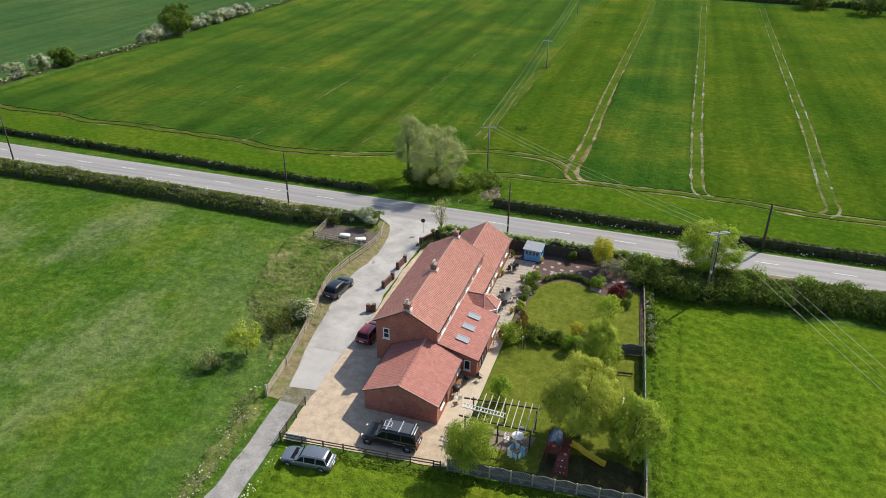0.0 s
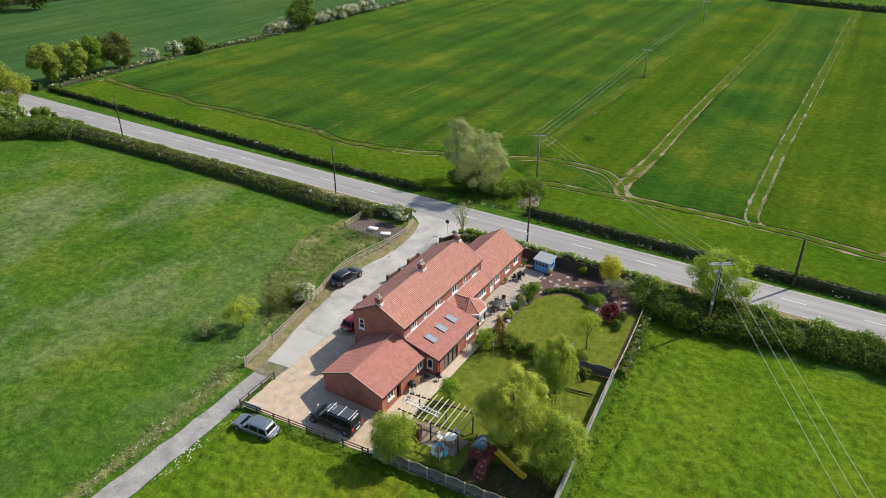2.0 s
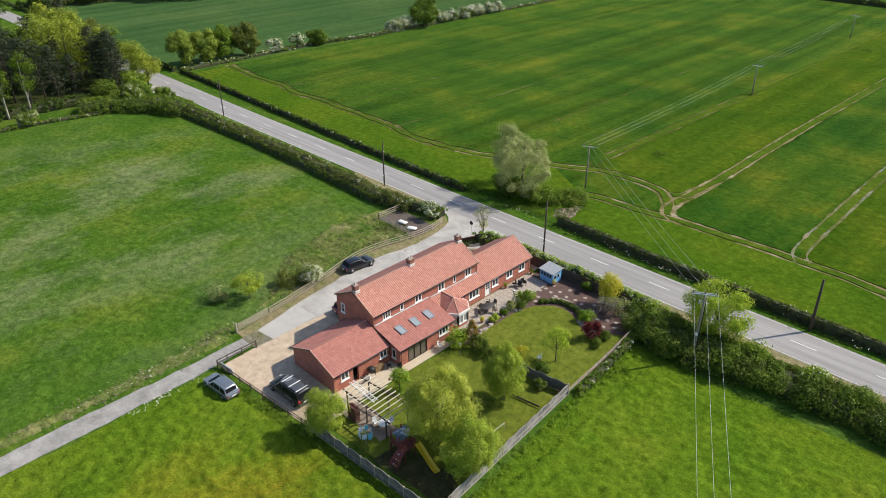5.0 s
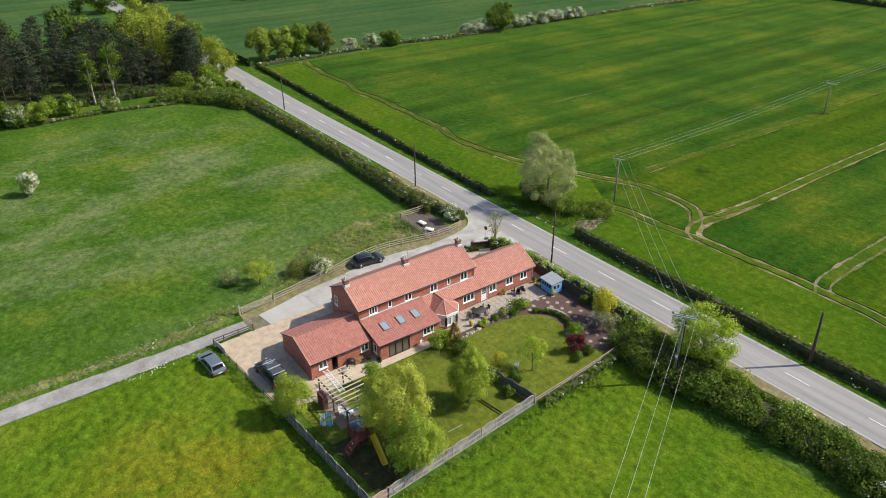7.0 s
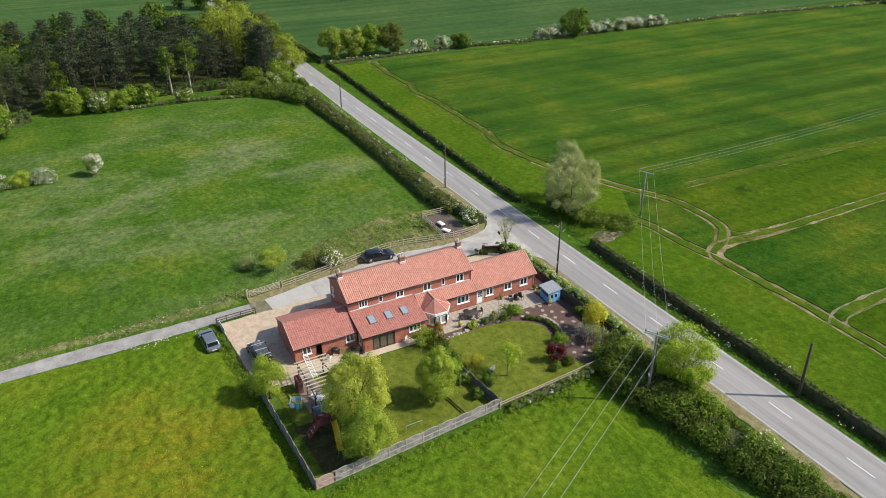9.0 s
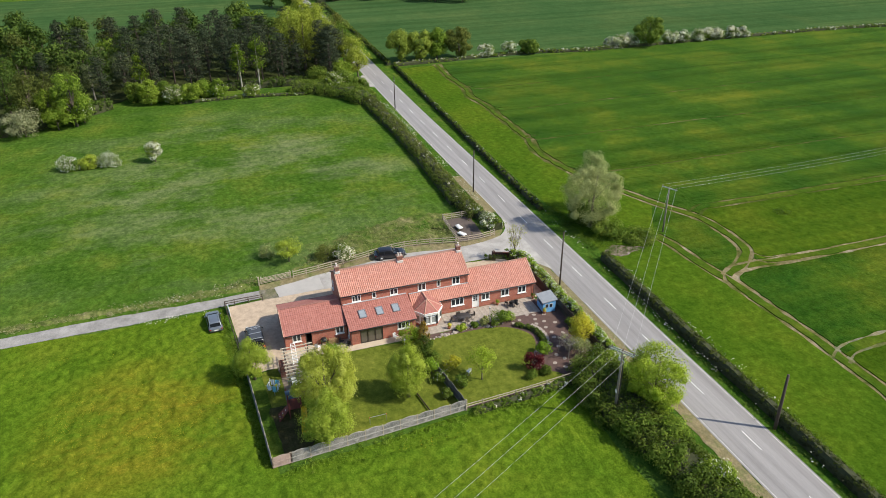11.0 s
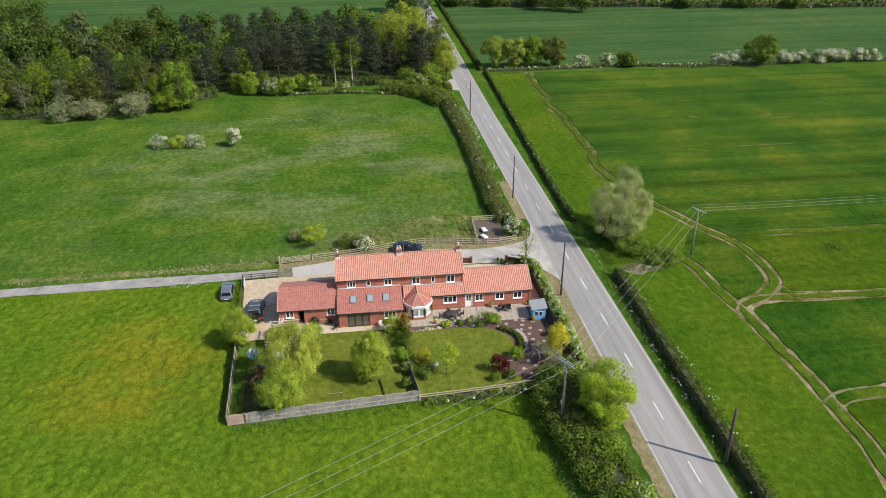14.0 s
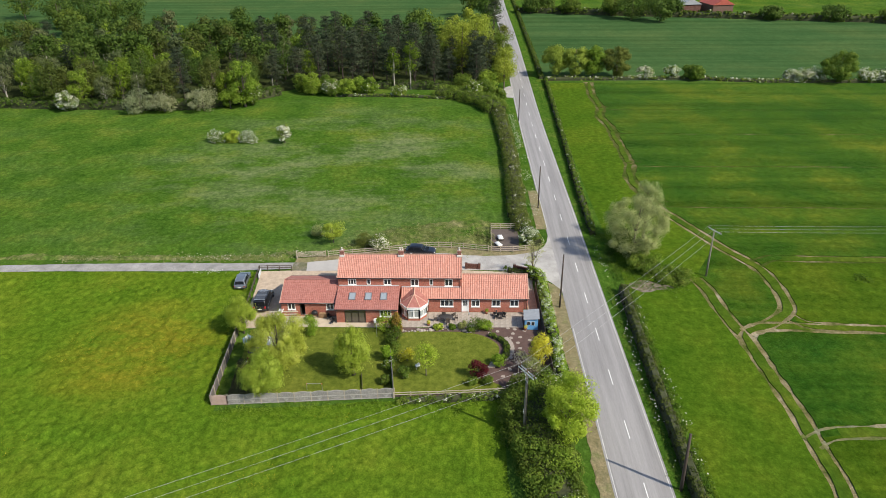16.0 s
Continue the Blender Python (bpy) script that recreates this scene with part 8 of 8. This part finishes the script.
for (xa, za), (xb, zb) in zip(cp[1:], cp[2:]):
    g.add([(xa, 45.25, za), (xb, 45.25, zb), (xb, 46.85, zb), (xa, 46.85, za), (xa, 45.25, za - 0.03), (xb, 45.25, zb - 0.03), (xb, 46.85, zb - 0.03), (xa, 46.85, za - 0.03)], [(0, 1, 2, 3), (7, 6, 5, 4), (0, 4, 5, 1), (2, 6, 7, 3)])
part("canopy", g, plain("slate blue canvas", (0.075, 0.115, 0.17), 0.9, vary=0.06, relief=0.0), play, "faded blue canvas roof")
part("climbing_wall", Geo().add([(-3.9, 45.3, 1.2), (-3.0, 45.3, 1.2), (-2.8, 44.2, 0.05), (-4.1, 44.2, 0.05), (-3.9, 45.36, 1.2), (-3.0, 45.36, 1.2), (-2.8, 44.28, 0.05), (-4.1, 44.28, 0.05)], [(0, 1, 2, 3), (7, 6, 5, 4), (0, 4, 5, 1), (1, 5, 6, 2), (2, 6, 7, 3), (3, 7, 4, 0)]), RED_WOOD, play)
for k in range(8):
    part("climbing_hold", Geo().spin([(0.06, 0), (0.05, 0.05), (0.02, 0.07)], (-3.75 + (k % 3) * 0.3, 44.35 + (k // 3) * 0.33, 0.2 + (k // 3) * 0.36), 8), [CLAY, UPVC, GOLD][k % 3], play)
for k in range(5):
    part("ladder_rung", Geo().tube([(-5.5 + k * 0.11, 45.5, 0.2 + k * 0.22), (-5.5 + k * 0.11, 46.0, 0.2 + k * 0.22)], 0.025, 6), RED_WOOD, play)
YEL = plain("yellow plastic", (0.75, 0.50, 0.02), 0.35, vary=0.06)
sp = [(-3.0, 46.9, 1.28), (-2.4, 46.85, 1.05), (-1.6, 46.75, 0.62), (-0.9, 46.6, 0.42), (-0.3, 46.5, 0.2), (0.1, 46.45, 0.16)]
g = Geo()
prof = [(-0.3, 0.2), (-0.27, 0.2), (-0.23, 0.03), (0.23, 0.03), (0.27, 0.2), (0.3, 0.2), (0.26, -0.02), (-0.26, -0.02)]
for x, y, z in sp:
    g.v += [(x + u * 0.18, y + u, z + q) for u, q in prof]
for i in range(len(sp) - 1):
    for j in range(8):
        g.f.append((i * 8 + j, i * 8 + (j + 1) % 8, (i + 1) * 8 + (j + 1) % 8, (i + 1) * 8 + j))
part("slide", g, YEL, play, "bright yellow plastic slide", True)

# rotary clothes airer with washing
air = thing("clothes_airer", "rotary clothes airer with pale blue washing", "clothes airer", (-7.3, 44.3, 0.05), 20)
part("pole", Geo().tube([(0, 0, 0), (0, 0, 1.9)], 0.025, 8), STEEL, air)
for k in range(4):
    a = k * math.pi / 2
    part("arm", Geo().tube([(0, 0, 1.3), (0.9 * math.cos(a), 0.9 * math.sin(a), 1.85)], 0.015, 6), STEEL, air)
WASH = [plain("pale blue cloth", (0.45, 0.6, 0.75), 0.9), plain("turquoise cloth", (0.16, 0.48, 0.6), 0.9), plain("white cloth", (0.75, 0.77, 0.8), 0.9), plain("pale cloth", (0.6, 0.68, 0.74), 0.9)]
for k in range(4):
    a, b = k * math.pi / 2, (k + 1) * math.pi / 2
    for j in range(2):
        p = Vector((math.cos(a), math.sin(a), 0)).lerp(Vector((math.cos(b), math.sin(b), 0)), 0.1 + j * 0.45) * 0.8
        q = Vector((math.cos(a), math.sin(a), 0)).lerp(Vector((math.cos(b), math.sin(b), 0)), 0.48 + j * 0.45) * 0.8
        n = 5
        g = Geo()
        for i in range(n + 1):
            c = p.lerp(q, i / n)
            o = c.normalized() * 0.05 * math.sin(i * 1.9 + k)
            g.v += [(c.x, c.y, 1.78), (c.x + o.x, c.y + o.y, 1.3), (c.x + o.x * 2, c.y + o.y * 2, 1.0 + 0.2 * ((k + j) % 2))]
        for i in range(n):
            for r in range(2):
                g.f.append((i * 3 + r, i * 3 + r + 1, (i + 1) * 3 + r + 1, (i + 1) * 3 + r))
        part("washing", g, WASH[(k + 2 * j) % 4], air)

# shrubs round the beds
def shrub(at, h, w, mat, label, seed, bl=0, size=0.16):
    make_tree("garden_shrub", label, (*at, 0.03), h, w, w, R(seed), mat, clear=0.0, n=22, per=52, size=size * 0.88, category="shrub", blossom=bl * 0.4, trunk_r=0.04, limbs=6, group="garden shrubs")


for k, (x, y, h, w, m, lab, bl) in enumerate([
    (-11.8, 61.3, 2.7, 1.25, MAPLE, "tall rounded light green shrub by the lean-to", 0), (-12.0, 62.6, 1.6, 0.9, FRESH, "light green shrub near the conservatory", 0), (-9.7, 62.6, 1.9, 1.0, HEDGE, "dark green shrub on the lawn edge", 0),
    (-8.2, 62.7, 1.7, 1.0, HEDGE, "dark green shrub between the lawns", 0), (-6.8, 62.9, 1.6, 0.9, MIDGREEN, "green shrub between the lawns", 0), (-5.0, 64.6, 1.7, 0.95, GOLD, "golden-yellow shrub beside the fence", 0.1),
    (-5.2, 62.0, 2.0, 0.9, FRESH, "light green shrub beside the dividing fence", 0), (-3.4, 62.4, 1.6, 0.7, MIDGREEN, "shrub with white flowers by the fence", 0.3), (-1.9, 64.5, 1.4, 0.8, MIDGREEN, "green shrub at the dividing fence", 0.1), (-0.6, 62.3, 1.2, 0.6, HEDGE, "low dark shrub along the fence", 0.1),
    (-11.7, 73.2, 2.0, 1.25, MIDGREEN, "large rounded green shrub on the patio edge", 0.05), (-12.0, 74.5, 1.5, 0.9, FRESH, "light green shrub on the patio edge", 0), (-12.3, 71.6, 1.2, 0.7, SALLOW, "grey-leaved shrub on the patio edge", 0), (-12.1, 68.4, 0.8, 0.6, SPRING, "small rounded shrub in the rockery", 0), (-12.2, 70.2, 0.7, 0.5, MIDGREEN, "low shrub in the rockery", 0),
    (-4.2, 75.9, 1.5, 0.8, FRESH, "light green shrub by the garden steps", 0), (-0.8, 74.4, 1.1, 0.7, HEDGE, "dark shrub beside the maple", 0), (-0.6, 72.6, 1.0, 0.7, MIDGREEN, "low green shrub beside the maple", 0), (-2.2, 79.9, 2.4, 1.3, SALLOW, "grey twiggy shrub by the road hedge", 0.25), (-0.6, 81.0, 2.2, 1.2, MIDGREEN, "blossoming shrub by the road hedge", 0.3), (0.0, 78.6, 1.4, 0.9, SALLOW, "silvery shrub in the corner bed", 0.1), (-8.0, 81.6, 1.4, 0.7, MIDGREEN, "shrub against the boarded fence", 0)]):
    shrub((x, y), h, w, m, lab, 300 + k, bl)
hedge("box_hedge", "low clipped curved box hedge round the lawn", [(-10.3, 75.6), (-9.2, 76.7), (-7.6, 77.2), (-6.0, 76.9), (-5.0, 76.1)], 0.4, 0.6, HEDGE, 16, 0.13, 55, wob=0.1)

# fallen arch of bare branches
arch = thing("bare_shrub", "grey leafless branching shrub in the brown bed", "shrub", (-3.6, 79.1, 0.04))
ra = R(66)
for k in range(26):
    a = ra.uniform(0, 6.28)
    l = ra.uniform(1.0, 2.2)
    part("branch", Geo().tube([(0.2 * math.cos(a), 0.2 * math.sin(a), 0), (l * 0.4 * math.cos(a), l * 0.4 * math.sin(a), ra.uniform(0.8, 1.5)), (l * math.cos(a + 0.3), l * math.sin(a + 0.3), ra.uniform(0.7, 1.9))], [0.04, 0.025, 0.01], 5), POLE_GREY, arch)

arbour = thing("garden_arbour", "grey weathered rustic timber arbour with a bare climber", "arbour", (-3.1, 78.6, 0.04), 12)
for x in (-0.9, 0.9):
    for y in (-0.6, 0.6):
        part("post", Geo().tube([(x, y, 0), (x * 1.02, y, 1.0), (x, y, 2.05)], [0.05, 0.045, 0.04], 7), POLE_GREY, arbour)
    part("top_rail", Geo().tube([(x, -0.85, 2.05), (x, 0.85, 2.08)], 0.045, 7), POLE_GREY, arbour)
for k in range(5):
    y = -0.7 + k * 0.35
    part("cross_rail", Geo().tube([(-1.15, y, 2.12), (1.15, y, 2.15)], 0.035, 6), POLE_GREY, arbour)
for z in (0.7, 1.35):
    part("side_rail", Geo().tube([(-0.9, 0.6, z), (0.9, 0.6, z + 0.05)], 0.03, 6), POLE_GREY, arbour)
rc = R(68)
part("foliage", flat_mesh("foliage", clumps([(rc.uniform(-1.2, 1.3), rc.uniform(-0.4, 1.0), rc.uniform(1.7, 2.4)) for _ in range(26)], [np.array([0.3, 0.3, 0.18])] * 26, 20, 0.11, rc), SALLOW), None, arbour, "thin grey-green climber")

# stepping stones and rockery
rs = random.Random(12)
me_s = Geo().prism([(0.28 * math.cos(a) * (1 + 0.12 * math.sin(3 * a)), 0.24 * math.sin(a)) for a in [2 * math.pi * k / 9 for k in range(9)]], 0, 0.04).mesh("stepping_stone", STONE)
for x, y in [(-12.1, 78.5), (-11.8, 79.8), (-10.3, 79.1), (-10.1, 77.9), (-11.6, 76.2), (-11.2, 75.2), (-12.4, 77.6), (-11.1, 78.2), (-9.0, 78.7), (-7.8, 78.9), (-6.7, 78.7), (-5.8, 77.6), (-4.8, 78.3), (-9.6, 80.3), (-7.2, 80.2), (-5.4, 79.6), (-3.4, 77.3), (-2.4, 77.9), (-1.4, 78.2), (-2.0, 76.4), (-0.9, 77.2)]:
    ob = tagged(new("stepping_stone", me_s), "pale flat stepping stone in brown bark", "stepping stone", "stepping stones")
    ob.matrix_basis = pose(x, y, 0.035, 0, 0, rs.uniform(0, 180))
me_p = Geo().box((-0.3, -0.3, 0), (0.3, 0.3, 0.05), 0.012).mesh("paving_stone", STONE)
for k in range(9):
    a = 0.6 + k * 0.17
    ob = tagged(new("paving_stone", me_p), "square pale paving stone in a curved path", "paving stone", "curved path")
    ob.matrix_basis = pose(-8.0 + 3.4 * math.cos(a + 0.2) * 1.05, 74.4 + 3.5 * math.sin(a + 0.2), 0.035, 0, 0, math.degrees(a))
for k in range(4):
    tagged(part("garden_step", Geo().box((-4.9 + k * 0.32, 75.0 - k * 0.12, 0.0), (-4.62 + k * 0.32, 75.9 - k * 0.12, 0.1 + 0.02 * k), 0.02), STONE), "pale stone garden step", "step", "garden steps")
for k in range(26):
    s = k / 25
    x, y = -11.9 + 0.3 * math.sin(s * 9), 63.6 + s * 10.2
    r = rs.uniform(0.14, 0.34)
    bm = bmesh.new()
    bmesh.ops.create_icosphere(bm, subdivisions=2, radius=r)
    for v in bm.verts:
        v.co *= 1 + 0.35 * noise.noise(v.co * 4 + Vector((k, 0, 0)))
        v.co.z *= 0.65
    me = bpy.data.meshes.new("rock")
    bm.to_mesh(me)
    bm.free()
    me.materials.append(STONE)
    ob = tagged(new("rock", me), "grey rockery stone along the patio edge", "rock", "rockery")
    ob.matrix_basis = pose(x + rs.uniform(-0.3, 0.3), y, 0.06, 0, 0, rs.uniform(0, 180))

# bird feeder and lamp posts
for x, y, h, lab in ((-10.2, 60.3, 1.9, "slim white bird feeder pole on the lawn"), (-12.6, 72.4, 2.3, "slim grey garden lamp post at the patio")):
    bf = thing("garden_pole", lab, "garden pole", (x, y, 0.05))
    part("pole", Geo().tube([(0, 0, 0), (0, 0, h)], 0.02, 6), STEEL, bf)
    part("top", Geo().box((-0.1, -0.08, h - 0.3), (0.1, 0.08, h - 0.05), 0.03), STEEL, bf)

# drive side: low brick walls and piers, covered boats in the pen, road sign
sheet("pen_floor", [(-42.9, 76.7), (-34.7, 76.5), (-34.7, 80.9), (-42.9, 81.3)], 0.05, plain("worn earth", (0.105, 0.082, 0.07), 0.95, vary=0.3, scale=1.2), "bare brown earth inside the pen", "bare earth", 0.7, 0.08)
for x, y in ((-39.0, 78.0), (-36.5, 77.6)):
    bo = thing("covered_trailer", "low trailer under a white cover in the pen", "trailer", (x, y, 0.06), 8 + 20 * (x > -38), "covered trailers")
    part("frame", Geo().box((-0.85, -0.45, 0.16), (0.85, 0.45, 0.26), 0.02), BROWN_WOOD, bo)
    part("cover", Geo().box((-0.75, -0.42, 0.24), (0.75, 0.42, 0.5), 0.12), plain("white sheet", (0.72, 0.72, 0.7), 0.7), bo, "white tarpaulin cover", True)
    for s in (-1, 1):
        part("wheel", Geo().spin([(0.16, -0.06), (0.18, 0), (0.16, 0.06)], sides=12, m=Matrix.Translation((0, s * 0.5, 0.18)) @ Matrix.Rotation(radians(90), 4, "X")), RUBBER, bo)
for k, (a, b) in enumerate([((-28.6, 62.0), (-28.0, 62.3)), ((-28.9, 67.4), (-28.6, 69.6)), ((-28.9, 72.2), (-28.7, 74.2)), ((-28.4, 79.6), (-27.4, 82.0))]):
    w = thing("garden_wall", "low dark red brick wall with piers beside the drive", "wall", group="drive walls")
    part("wall", Geo().beam((*a, 0.4), (*b, 0.4), 0.22, 0.8, 0.015), DARK_BRICK, w)
    part("coping", Geo().beam((*a, 0.83), (*b, 0.83), 0.3, 0.06, 0.015), DARK_BRICK, w)
    for p in (a, b):
        part("pier", Geo().box((p[0] - 0.2, p[1] - 0.2, 0), (p[0] + 0.2, p[1] + 0.2, 1.05), 0.02), DARK_BRICK, w)
hedge("planter_hedge", "low dark shrubs behind the drive wall", [(-27.9, 78.6), (-26.9, 81.0)], 0.5, 0.8, HEDGE, 10, 0.16, 77)
bench = thing("bench", "grey wooden bench behind the house", "bench", (-25.6, 79.6, 0.05), 60)
part("seat", Geo().box((-0.8, -0.22, 0.42), (0.8, 0.22, 0.47), 0.01), GREY_WOOD, bench)
part("backrest", Geo().box((-0.8, 0.2, 0.5), (0.8, 0.25, 0.9), 0.01), GREY_WOOD, bench)
for x in (-0.7, 0.7):
    part("leg", Geo().box((x - 0.04, -0.2, 0), (x + 0.04, 0.22, 0.42), 0.01), GREY_WOOD, bench)
sg = thing("road_sign", "small round road sign on a post at the junction", "road sign", (-29.2, 82.8, 0.05), 10)
part("post", Geo().tube([(0, 0, 0), (0, 0, 2.1)], 0.035, 8), STEEL, sg)
part("sign_disc", Geo().spin([(0.3, -0.01), (0.3, 0.01)], sides=20, m=Matrix.Translation((0, -0.05, 1.95)) @ Matrix.Rotation(radians(90), 4, "X")), BLACK_IRON, sg, "dark back of a round sign")
bn = thing("gate_board", "pale folded board leaning at the yard fence corner", "board", (-26.4, 40.75, 0.05), 5)
part("panel", Geo().box((-1.0, -0.05, 0.05), (1.0, 0.05, 0.75), 0.02), plain("pale board", (0.5, 0.53, 0.55), 0.6), bn)

# far farm
barn = thing("barn", "red-roofed farm barn far across the fields", "barn", (-273, 189, 0), 12)
part("wall", Geo().box((-6, -5, 0), (6, 5, 4.0), 0.05), plain("barn boards", (0.14, 0.08, 0.06), 0.9), barn)
part("roof", Geo().add([(-6.4, -5.4, 3.9), (6.4, -5.4, 3.9), (6.4, 0, 6.6), (-6.4, 0, 6.6), (-6.4, 5.4, 3.9), (6.4, 5.4, 3.9)], [(0, 1, 2, 3), (3, 2, 5, 4), (0, 3, 4), (1, 5, 2), (0, 4, 5, 1)]), plain("red sheet roof", (0.35, 0.075, 0.05), 0.6), barn)
barn2 = thing("barn", "grey-roofed farm building far across the fields", "barn", (-276, 176, 0), 12)
part("wall", Geo().box((-5, -5, 0), (5, 5, 3.6), 0.05), DARK_BRICK, barn2)
part("roof", Geo().add([(-5.4, -5.4, 3.5), (5.4, -5.4, 3.5), (5.4, 0, 6.0), (-5.4, 0, 6.0), (-5.4, 5.4, 3.5), (5.4, 5.4, 3.5)], [(0, 1, 2, 3), (3, 2, 5, 4), (0, 3, 4), (1, 5, 2), (0, 4, 5, 1)]), plain("grey sheet roof", (0.3, 0.31, 0.33), 0.6), barn2)
